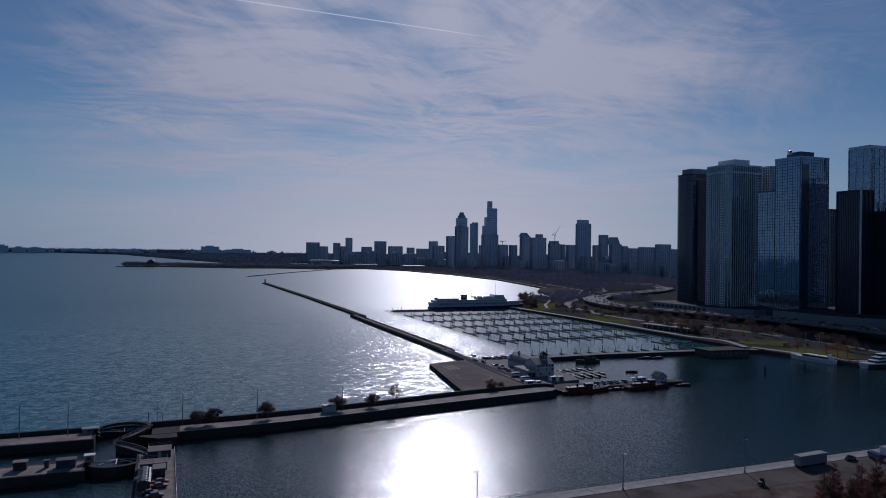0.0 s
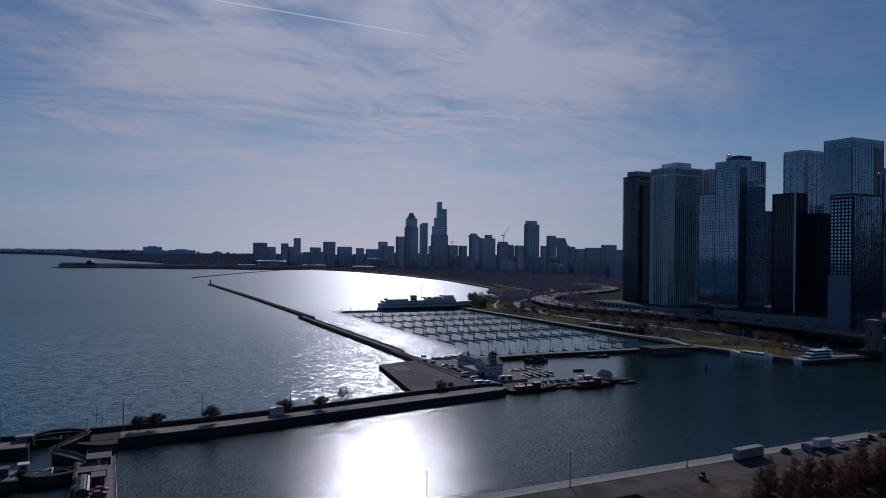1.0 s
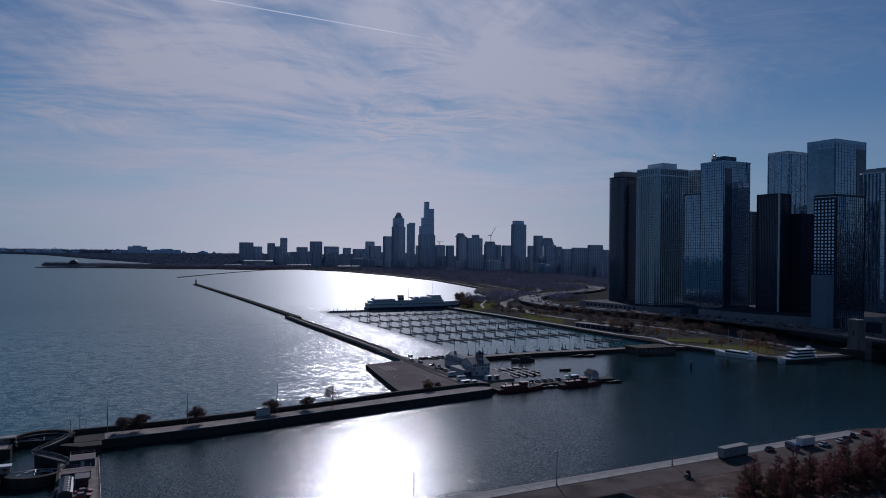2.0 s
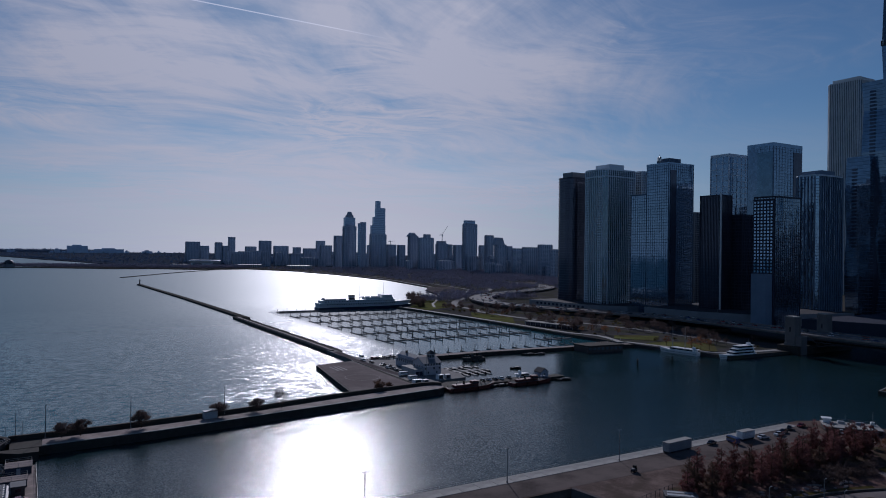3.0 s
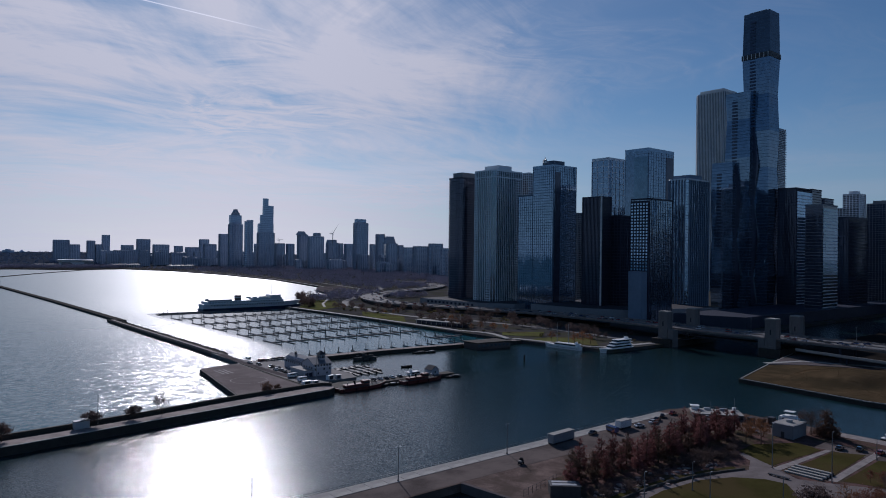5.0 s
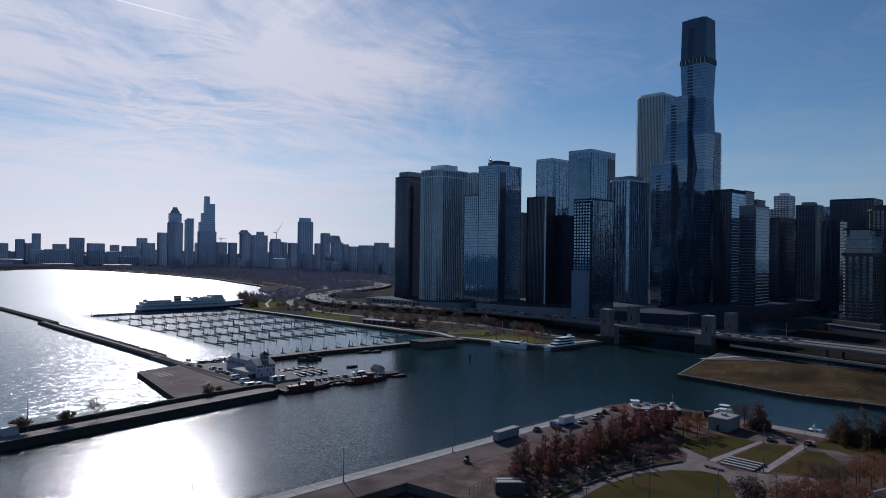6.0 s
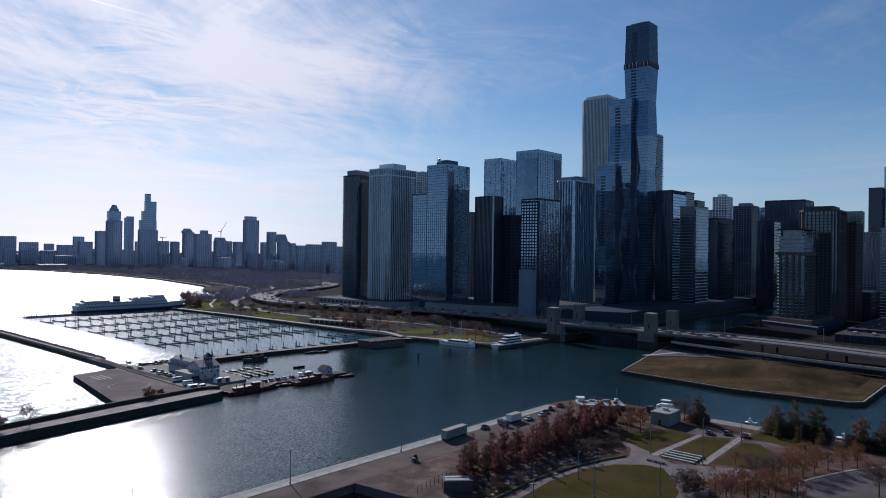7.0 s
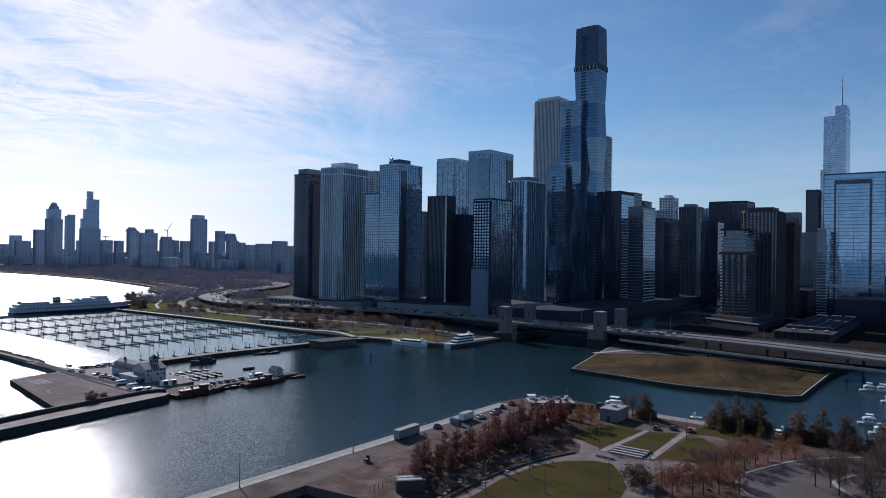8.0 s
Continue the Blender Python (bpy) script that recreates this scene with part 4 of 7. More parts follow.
for poly in ([(560, 965), (640, 1010), (690, 1120), (640, 1130), (585, 1040)], [(705, 1290), (760, 1300), (775, 1420), (722, 1410)], [(900, 1180), (985, 1180), (985, 1260), (900, 1250)]):
    slab("car_park", poly, 2.5, TARMAC, "worn open car park in the lakefront park", 1.5)
# paths and a bright promenade along the far shore's park
for off, width in ((5, 3.2), (46, 3.0)):
    structure("shore_path", ribbon(side_line([(x, y, 2.5) for x, y in SHORE[7:16]], off), width, 0.4), PALE, "pale promenade along the far shore")


def bridge_house(x, y, river):
    """A limestone bridge pylon: wide base, plain shaft with corner pilasters, low cap."""
    root = thing("bridge_tower", "plain square grey limestone bridge pylon", "pylon", pose(x, y, -1.5), "bridge towers")
    part("base", Mesh().box(-4.1, 4.1, -4.1, 4.1, 0, 9), C_LIME, root)
    part("wing", Mesh().box(-3.4, 3.4, min(4.1 * river, 8.6 * river), max(4.1 * river, 8.6 * river), 0, 14.5), C_LIME, root, "lower pier on the river side")
    part("shaft", Mesh().box(-3.4, 3.4, -3.4, 3.4, 9, 27.0), C_LIME, root)
    pil = Mesh().box(-0.7, 0.7, -0.7, 0.7, 9, 27.0).data("pilaster", C_LIME)
    for u in (-3.05, 3.05):
        for v in (-3.05, 3.05):
            part("pilaster", pil, C_LIME, root, at=pose(u, v, 0))
    part("cornice", Mesh().box(-3.95, 3.95, -3.95, 3.95, 27.0, 27.5), C_LIME, root)
    part("cap", Mesh().box(-3.4, 3.4, -3.4, 3.4, 27.5, 28.2), PALE, root, "pale flat cap")
    slot = Mesh().box(-3.5, -3.38, -0.45, 0.45, 17, 20.5).data("slot", GLASS)
    part("slot", slot, GLASS, root, "narrow dark window slot")


for x, y, river in ((482, 222, 1), (520, 222, 1), (470, 298, -1), (516, 302, -1)):
    bridge_house(x, y, river)


def bascule():
    root = thing("bridge", "dark steel double-deck bascule bridge over the river's mouth", "bridge", pose(497, 259, 0))
    for x in (-15.5, 0, 15.5):
        m = Mesh()
        for k in range(12):
            y0, y1 = -32 + k * 5.33, -32 + (k + 1) * 5.33
            arch = lambda y: 4.2 + 4.4 * (1 - (y / 32) ** 2)
            m.rod((x, y0, arch(y0)), (x, y1, arch(y1)), 0.45, n=4)
            m.rod((x, y0, arch(y0)), (x, y0, 11), 0.25, n=4)
            m.rod((x, y0, arch(y0)), (x, y1, 11), 0.22, n=4)
        m.box(x - 0.4, x + 0.4, -32, 32, 10.3, 11.2)
        part("truss", m, DARKSTEEL, root, "arched steel truss")
    part("lower_deck", Mesh().box(-15, 15, -32, 32, 8.3, 8.8), DARKSTEEL, root)


bascule()
slab("quay", [(476, 214), (530, 214), (530, 229), (476, 229)], 6.0, QUAY, "dark north bridge abutment")
slab("quay", [(464, 290), (530, 290), (530, 306), (464, 306)], 6.0, QUAY, "dark south bridge abutment")
# podiums at the feet of the lakefront towers
slab("podium", [(545, 700), (552, 598), (576, 562), (648, 562), (648, 705)], 10.5, C_GREY, "long pale podium wall under the lakefront towers", 1.0)
slab("podium", [(558, 520), (562, 455), (584, 408), (700, 380), (700, 545)], 14.0, C_GREY, "grey podium block with dark openings", 1.0)
slab("podium", [(600, 372), (620, 310), (1000, 300), (1000, 372)], 13.0, C_DARK, "dark riverside podium", 1.0)
slab("podium", [(655, 152), (686, 206), (745, 206), (745, 150)], 9.0, C_DARK, "dark podium of the masonry tower", 1.0)
slab("podium", [(668, 160), (688, 202), (742, 202), (742, 158)], 13.0, C_BROWN, "brown upper podium of the masonry tower", 8.0)
slab("podium_ledge", [(654, 151.4), (685.4, 206.6), (688, 206.6), (657, 151.4)], 9.5, C_GREY, "grey ledge of the podium", 8.7)


def low_hall():
    """A low glazed hall with rows of roof lights."""
    root = thing("low_hall", "low dark hall with rows of bluish roof lights", "building", pose(688, 110, 3))
    part("wall", Mesh().box(-72, 100, -21, 20, 0, 5.2), C_DARK, root, "dark wall")
    part("roof", Mesh().box(-73, 101, -22, 21, 5.2, 5.8), ROOFING, root)
    part("upper_storey", Mesh().box(-40, 98, -18, 18, 5.8, 7.6), G_DARK, root, "dark glazed upper storey")
    part("upper_roof", Mesh().box(-41, 99, -18.6, 18.6, 7.6, 8.0), ROOFING, root)
    light = Mesh().prism([(-12, -0.7), (12, -0.7), (12, 0.7), (-12, 0.7)], 8.0, 8.7, 0.96).data("roof_light", G_DARK)
    for i in range(4):
        for u in (-22, 10, 42, 74):
            part("roof_light", light, G_DARK, root, at=pose(u, -13.5 + i * 9, 0))
    unit = Mesh().soft(-3, 3, -1.4, 1.4, 5.8, 7.4, 0.1).data("roof_unit", GREY)
    for v in (-15, -4, 9):
        part("roof_unit", unit, GREY, root, at=pose(-58, v, 0))
    # sunlight on the roof's back edge put in as white strips
    canopy = Mesh().box(-1.2, 1.2, -4.6, 4.6, 8.0, 8.9).data("canopy", WHITE)
    for v in (-13, -1, 11):
        part("canopy", canopy, WHITE, root, "white strip for the sunlit back edge of the roof", at=pose(94, v, 0))
    post = Mesh().box(-73.3, -72.0, -0.25, 0.25, 0, 5.4).data("post", C_BROWN)
    for i in range(9):
        part("post", post, C_BROWN, root, at=pose(0, -21 + i * 5.1, 0))


low_hall()
tower("office_building", "dark middling office block with long window bands", 795, 850, 60, 112, 26, G_DARK, C_DARK, (3.8, 0.8, 0.3), (9.0, 0.8, 0.3))
tower("office_building", "dark middling office block with a flat roof", 870, 940, 150, 205, 30, G_DARK, C_DARK, (3.8, 0.8, 0.3), (7.0, 0.6, 0.3))


for poly, z in (([(546, 699), (553, 599), (577, 563), (647, 563), (647, 704)], 10.62), ([(559, 519), (563, 456), (585, 409), (699, 381), (699, 544)], 14.12)):
    slab("podium_roof", poly, z, ROOFING, "dark flat roof of a podium", z - 0.5)


def podium_slots():
    root = thing("podium_front", "row of dark openings in the pale podium wall", "wall opening", pose(0, 0, 0))
    for y in range(606, 690, 7):
        x = 552 - (y - 598) * 7 / 102
        part("opening", Mesh().box(x - 0.25, x + 0.4, y, y + 5, 6.0, 8.6), G_DARK, root)


podium_slots()

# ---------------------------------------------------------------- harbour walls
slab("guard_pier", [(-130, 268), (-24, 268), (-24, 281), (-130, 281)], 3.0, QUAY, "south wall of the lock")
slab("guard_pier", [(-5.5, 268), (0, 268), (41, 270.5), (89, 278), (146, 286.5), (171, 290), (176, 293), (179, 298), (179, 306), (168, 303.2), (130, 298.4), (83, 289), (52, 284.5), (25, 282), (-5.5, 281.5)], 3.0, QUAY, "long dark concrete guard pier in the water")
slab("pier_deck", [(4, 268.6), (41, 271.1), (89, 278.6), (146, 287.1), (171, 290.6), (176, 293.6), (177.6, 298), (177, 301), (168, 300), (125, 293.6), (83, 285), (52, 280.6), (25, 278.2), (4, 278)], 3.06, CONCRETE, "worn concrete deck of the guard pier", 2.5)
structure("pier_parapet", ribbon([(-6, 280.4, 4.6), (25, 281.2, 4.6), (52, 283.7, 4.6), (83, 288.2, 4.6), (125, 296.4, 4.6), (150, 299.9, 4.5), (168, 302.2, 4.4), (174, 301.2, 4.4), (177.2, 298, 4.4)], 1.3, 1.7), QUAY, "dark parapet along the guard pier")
structure("coping", ribbon([(4, 268.75, 3.2), (41, 271.2, 3.2), (89, 278.7, 3.2), (146, 287.2, 3.2), (171, 290.7, 3.2)], 0.8, 0.3), PALE, "pale coping along the guard pier")
structure("pier_parapet", ribbon([(-130, 280.4, 4.4), (-24, 280.4, 4.4)], 1.3, 1.5), QUAY, "dark parapet along the lock wall")
slab("landing_pad", [(130.2, 298.6), (168, 303.4), (168.5, 391), (144, 385.5)], 2.5, QUAY, "dark edge of the square landing pad")
slab("pad_paving", [(131.4, 299.9), (166.4, 304.4), (167.6, 389.6), (144.8, 384.5)], 2.56, PADDING, "flat brown asphalt pad with faint markings", 2.0)


def pad_markings():
    root = thing("pad_marking", "faint white bars and ring painted on the pad", "marking", pose(0, 0, 2.565))
    for k in range(3):
        part("bar", Mesh().box(148 + k * 2.6, 149 + k * 2.6, 362, 376, 0, 0.012), MARKING, root)
    m = Mesh()
    for k in range(28):
        a0, a1 = k * math.tau / 28, (k + 1) * math.tau / 28
        m.quad(*[(152 + r * math.cos(a), 338 + r * math.sin(a), 0.01) for r, a in ((9, a0), (9, a1), (9.3, a1), (9.3, a0))])
    part("ring", m, MARKING, root)


pad_markings()
slab("station_ground", [(166, 305.5), (180, 306), (184, 312), (202, 314), (205, 324), (204, 386), (195.5, 384), (181, 391), (177, 408), (178, 440), (172, 440), (171, 396), (168.6, 391)], 2.4, ROAD, "dark asphalt yard of the harbour station")
structure("yard_road", ribbon([(175, 432, 2.46), (172.6, 396, 2.46), (173, 345, 2.46), (175.5, 318, 2.46)], 4.4, 0.3), TARMAC, "pale asphalt road beside the pad")
structure("kerb", ribbon([(168.2, 306, 2.75), (169, 350, 2.75), (170.2, 391, 2.75)], 0.7, 0.7), QUAY, "dark kerb along the pad")
structure("breakwater", ribbon([(176.5, 436, 2.2), (177, 500, 2.2), (177, 640, 2.2), (178, 700, 2.2)], 9, 5.0), STONE, "long stone breakwater running out into the lake")
structure("breakwater", ribbon([(184.5, 690, 2.0), (184, 760, 2.0), (182, 1000, 2.0), (174, 1390, 2.0)], 7, 5.0), STONE, "far stone breakwater in the lake")
structure("breakwater", ribbon([(178, 1745, 1.4), (336, 2038, 1.4), (549, 2380, 1.4)], 6, 4.0), STONE, "low far breakwater off the point")
structure("breakwater_cap", ribbon([(174.2, 436, 3.0), (174.8, 500, 3.0), (174.8, 640, 3.0), (175.5, 692, 3.0)], 2.2, 1.2), CONCRETE, "concrete cap along the breakwater")
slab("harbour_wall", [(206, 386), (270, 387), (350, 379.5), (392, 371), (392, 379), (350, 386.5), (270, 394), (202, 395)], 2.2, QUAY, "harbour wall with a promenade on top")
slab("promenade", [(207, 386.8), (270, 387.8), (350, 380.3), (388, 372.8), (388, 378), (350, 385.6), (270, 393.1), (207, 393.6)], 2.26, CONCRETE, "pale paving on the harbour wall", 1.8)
slab("station_pier", [(178, 299), (256, 296.5), (256, 303), (236, 305), (206, 306), (190, 312), (178, 306)], 1.6, QUAY, "low dark pier with moored craft")
# lock
def arc(cx, cy, r, a0, a1, n=14):
    return [(cx + r * math.cos(radians(a0 + (a1 - a0) * k / n)), cy + r * math.sin(radians(a0 + (a1 - a0) * k / n))) for k in range(n + 1)]


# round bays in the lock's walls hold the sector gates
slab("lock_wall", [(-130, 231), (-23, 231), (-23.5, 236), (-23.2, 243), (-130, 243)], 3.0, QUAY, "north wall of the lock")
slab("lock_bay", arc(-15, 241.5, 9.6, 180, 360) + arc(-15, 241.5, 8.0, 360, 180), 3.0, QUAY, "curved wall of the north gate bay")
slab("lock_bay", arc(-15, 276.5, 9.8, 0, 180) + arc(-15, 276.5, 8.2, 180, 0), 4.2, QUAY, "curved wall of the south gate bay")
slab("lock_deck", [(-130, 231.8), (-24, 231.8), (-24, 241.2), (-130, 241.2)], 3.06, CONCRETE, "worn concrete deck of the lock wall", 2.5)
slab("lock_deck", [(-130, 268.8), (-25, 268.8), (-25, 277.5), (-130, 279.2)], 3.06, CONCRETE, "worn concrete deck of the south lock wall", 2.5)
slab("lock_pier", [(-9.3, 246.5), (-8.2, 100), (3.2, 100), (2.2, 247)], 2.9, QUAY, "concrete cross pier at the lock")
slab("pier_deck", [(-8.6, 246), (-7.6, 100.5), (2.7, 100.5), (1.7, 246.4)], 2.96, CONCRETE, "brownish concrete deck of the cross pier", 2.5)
# field at the river's mouth
slab("field_quay", [(369.5, 188.5), (434, 203), (500, 216), (502, 60), (454, 66), (373, 66), (367, 71.5), (360.5, 122)], 2.0, QUAY, "dark sheet-pile edge of the vacant field")
structure("field_rim", ribbon([(502, 215.6, 2.35), (434, 202.2, 2.35), (370.2, 187.8, 2.35), (361.3, 122, 2.35), (367.8, 72, 2.35), (373.4, 66.8, 2.35), (454, 66.8, 2.35)], 0.7, 0.8), PALE, "pale concrete rim round the vacant field")


def field():
    m = Mesh()
    edge = [(371.2, 187), (430, 200), (447, 186), (460, 164), (467, 142), (466, 113), (459, 72), (455, 67.8), (374, 67.6), (368.6, 72.6), (362.2, 122)]
    m.prism(edge, 1.5, 2.42)
    slab_ob = structure("dry_field", m, DRY, "flat vacant field of dry brown grass")
    g = Mesh()
    n = 26
    for j in range(n + 1):
        for i in range(n + 1):
            u, v = i / n, j / n
            x, y = 372 + 78 * u, 76 + 100 * v
            e = max(0, 1 - (2 * u - 1) ** 2) * max(0, 1 - (2 * v - 1) ** 2)
            z = 2.42 + 7.5 * e ** 0.7 * (0.4 + noise.noise((x * 0.03, y * 0.03, 2.0)) * 0.8 + 0.35 * math.exp(-((u - 0.75) ** 2 + (v - 0.3) ** 2) * 14)) - 0.02
            g.v.append((x + 4 * noise.noise((y * 0.05, 0, 5)), y, max(2.38, z)))
    for j in range(n):
        for i in range(n):
            k = j * (n + 1) + i
            g.f.append((k, k + 1, k + n + 2, k + n + 1))
    ob = structure("grass_mound", g, DRY, "low grassy swell in the dry field")
    for p in ob.data.polygons:
        p.use_smooth = True


field()


def field_tufts():
    """Tussocks of dead grass all over the field."""
    m, rnd = Mesh(), random.Random(31)
    mound = bpy.data.objects["grass_mound"].data.vertices
    for v in mound:
        for k in range(9):
            x, y = v.co.x + rnd.uniform(-1.8, 1.8), v.co.y + rnd.uniform(-2.2, 2.2)
            a, h, r = rnd.uniform(0, math.pi), rnd.uniform(0.25, 0.55), rnd.uniform(0.12, 0.3)
            dx, dy, z = math.cos(a) * r, math.sin(a) * r, v.co.z - 0.12
            lean = rnd.uniform(-0.25, 0.25)
            m.quad((x - dx, y - dy, z), (x + dx, y + dy, z), (x + dx * 0.4 + lean, y + dy * 0.4 + lean, z + h))
            m.quad((x - dy, y + dx, z), (x + dy, y - dx, z), (x + lean, y - lean, z + h * 0.8))
    ob = new("dead_grass", m.data("dead_grass", TUSSOCK))
    tagged(ob, "tussocks of dead grass over the vacant field", "grass", kind="stuff")


field_tufts()

# ---------------------------------------------------------------- pier head: paving, lawns, paths
Z = 2.5
slab("pier_head", [(-60, 169), (270, 169), (282, 163), (288, 152), (288, -160), (-160, -160), (-160, 60), (128, 60), (136, 132), (134.5, 151.5), (-60, 151.5)], Z, BROWN, "brown asphalt and trodden ground of the pier's head")
slab("quay_drive", [(-58, 152.2), (133.8, 152.2), (250, 150), (262, 163.2), (-58, 163.2)], Z + 0.03, ASPHALT, "worn grey-brown asphalt along the quay", Z - 0.5)
slab("basin_wall", [(133.6, 151.2), (134.8, 151.6), (137.2, 132), (136.0, 131.8)], Z + 0.16, TARMAC, "pale coping along the dark basin", 0.0)
slab("park_ground", [(140, 70), (140, 122), (150, 128), (158, 138), (236, 139), (262, 134), (262, 122), (284, 110), (284, 10), (200, -40), (150, 20)], Z + 0.02, LITTER, "leaf-strewn park ground", Z - 0.5)
slab("park_path", [(140, 113), (158, 111.8), (171, 113.8), (190, 112.0), (205, 108.6), (214, 105.6), (224, 110), (228, 116), (231, 116), (226, 106), (222, 100), (217, 92), (221, 84), (229, 70), (222, 62), (214, 70), (210, 78), (200, 74), (188, 70), (140, 66)], Z + 0.05, PATHWAY, "pale grey park path round the oval lawn", Z - 0.5)
slab("lawn", [(146, 109.6), (160, 109.8), (175, 111.4), (193, 109.6), (203, 105), (209, 98), (209.8, 92), (204, 87), (192, 79.5), (172, 75), (150, 80)], Z + 0.09, LAWN, "mown oval lawn, olive green", Z - 0.5)
slab("lawn", [(224, 103), (256, 100.6), (259, 110), (244, 119), (232, 118)], Z + 0.07, LAWN, "green lawn crossed by tree shadows", Z - 0.5)
slab("lawn", [(232, 97.8), (257, 97.2), (262, 88.6), (231, 86.8)], Z + 0.07, LAWN, "small green lawn between two paths", Z - 0.5)
slab("lawn", [(226, 82.6), (258, 83.6), (261, 79), (248, 68), (232, 63)], Z + 0.07, LAWN, "worn green lawn by the path", Z - 0.5)
slab("lawn", [(264, 84), (280, 84), (280, 64), (268, 66)], Z + 0.07, LAWN, "green strip under the evergreens", Z - 0.5)
slab("park_path", [(220.6, 101.8), (258, 99.8), (258, 98.0), (221, 99.2)], Z + 0.08, PAVING, "straight pale park path", Z - 0.5)
slab("park_path", [(223, 85.8), (274, 88.2), (274, 85.6), (223.6, 83.4)], Z + 0.08, PAVING, "straight pale park path", Z - 0.5)
slab("park_drive", [(257.6, 104), (268, 104), (268, 80), (263, 70), (256, 76), (258.4, 86)], Z + 0.06, ASPHALT, "asphalt service drive", Z - 0.5)
slab("river_walk", [(281, 112), (287.4, 112), (287.4, -20), (281, -20)], Z + 0.06, PAVING, "pale riverside walk", Z - 0.5)
slab("plaza", [(204, 52), (222, 57.6), (241, 52), (257, 44), (272, 30), (276, 4), (244, 6), (226, 24), (208, 36)], Z + 0.06, TARMAC, "worn asphalt turning plaza", Z - 0.5)
structure("kerb", ribbon(smooth_line([(206, 36, Z + 0.2), (208, 50, Z + 0.2), (222, 56.6, Z + 0.2), (241, 51.2, Z + 0.2), (257, 43.4, Z + 0.2), (271, 30, Z + 0.2)]), 0.9, 0.3), PALE, "pale kerb round the plaza")
structure("kerb", ribbon(smooth_line([(224, 26, Z + 0.2), (236, 33, Z + 0.2), (250, 27, Z + 0.2), (258, 14, Z + 0.2)]), 1.2, 0.3), PALE, "pale kerb of the plaza's island")
slab("lawn", [(150, 114.2), (171, 115.4), (190, 113.6), (205, 110.2), (212, 107.8), (213.5, 110.4), (206, 113), (190, 116.4), (171, 118.2), (150, 117)], Z + 0.06, LAWN, "rough grass strip between the path and the shrubs", Z - 0.5)
slab("planting_bed", [(224, 63), (241, 58), (258, 50), (272, 38), (280, 34), (280, 62), (262, 66), (246, 66)], Z + 0.05, LITTER, "leafy planting bed", Z - 0.5)


def quay_slabs():
    edge = structure("quay_edge", Mesh().box(-58, 262, 163.4, 168.8, Z - 0.6, Z + 0.02), CONCRETE, "jointed pale concrete edge of the quay")
    me = Mesh().soft(-2.95, 2.95, -2.6, 2.6, 0, 0.10, 0.06).data("paving_slab", PALE)
    for i in range(53):
        part("paving_slab", me, PALE, edge, at=pose(-54 + i * 6.0, 166.1, Z + 0.01, 0, 0, 0))
    rail = thing("railing", "thin grey steel railing along the quay's edge", "railing", pose(0, 168.4, Z + 0.1))
    post = Mesh().rod((0, 0, 0), (0, 0, 1.1), 0.05, n=5).data("post", STEEL)
    for i in range(84):
        part("post", post, STEEL, rail, at=pose(30 + i * 2.8, 0, 0))
    for z in (0.55, 1.08):
        part("rail", Mesh().rod((30, 0, z), (262.4, 0, z), 0.035, n=5), STEEL, rail)


quay_slabs()


# ---------------------------------------------------------------- docks
def dock_row(y, x0, x1, fingers, length, spacing, both=True):
    root = thing("floating_dock", "empty grey floating dock with finger piers and piles", "dock", pose(x0, y, 0), "marina docks")
    part("deck", Mesh().box(0, x1 - x0, -1.1, 1.1, -0.3, 0.55), WOOD, root)
    finger = Mesh().prism([(-0.55, 0), (0.55, 0), (0.4, length), (-0.4, length)], -0.25, 0.5).data("finger", WOOD)
    pile = Mesh().rod((0, 0, -2), (0, 0, 4.4), 0.24, n=6).data("pile", DARKSTEEL)
    rnd = random.Random(int(y))
    for i in range(fingers):
        x = 1.0 + i * spacing
        if x > x1 - x0:
            break
        for s in ((1, -1) if both else (1,)):
            part("finger", finger, WOOD, root, at=pose(x, s * 1.0, 0, 0, 0, 0 if s > 0 else 180))
            part("mooring_post", pile, DARKSTEEL, root, at=pose(x + 0.75, s * (length + 0.8), rnd.uniform(-0.9, 0.2)))
        if i % 2 == 0:
            part("mooring_post", pile, DARKSTEEL, root, at=pose(x + 4, 1.4, rnd.uniform(-0.6, 0.5)))
    return root


for y in (481, 530, 582, 633, 691):
    dock_row(y, 233, 380 - (y < 500) * 6, 14, 14.0, 10.8)
dock_row(740, 233, 378, 14, 10.0, 10.8, False)
dock_row(396.2, 226, 372, 13, 15.0, 11.2, False)
dock_row(436, 352, 384, 3, 10.0, 10.0)


def promenade_posts():
    me = Mesh().rod((0, 0, 0), (0, 0, 3.6), 0.09, n=5).data("post", PALE)
    cap = Mesh().rod((0, 0, 3.6), (0, 0, 4.3), 0.28, 0.1, n=6).data("lamp_head", WHITE)
    for i in range(24):
        x = 214 + i * 7.2
        y = 387.4 if x < 270 else 387.4 - (x - 270) * 0.094
        if 338 < x < 368:
            continue
        root = thing("street_lamp", "slim pale lamp post on the harbour wall", "lamp post", pose(x, y, 2.26), "harbour wall lamps")
        part("post", me, PALE, root)
        part("lamp_head", cap, WHITE, root)


promenade_posts()


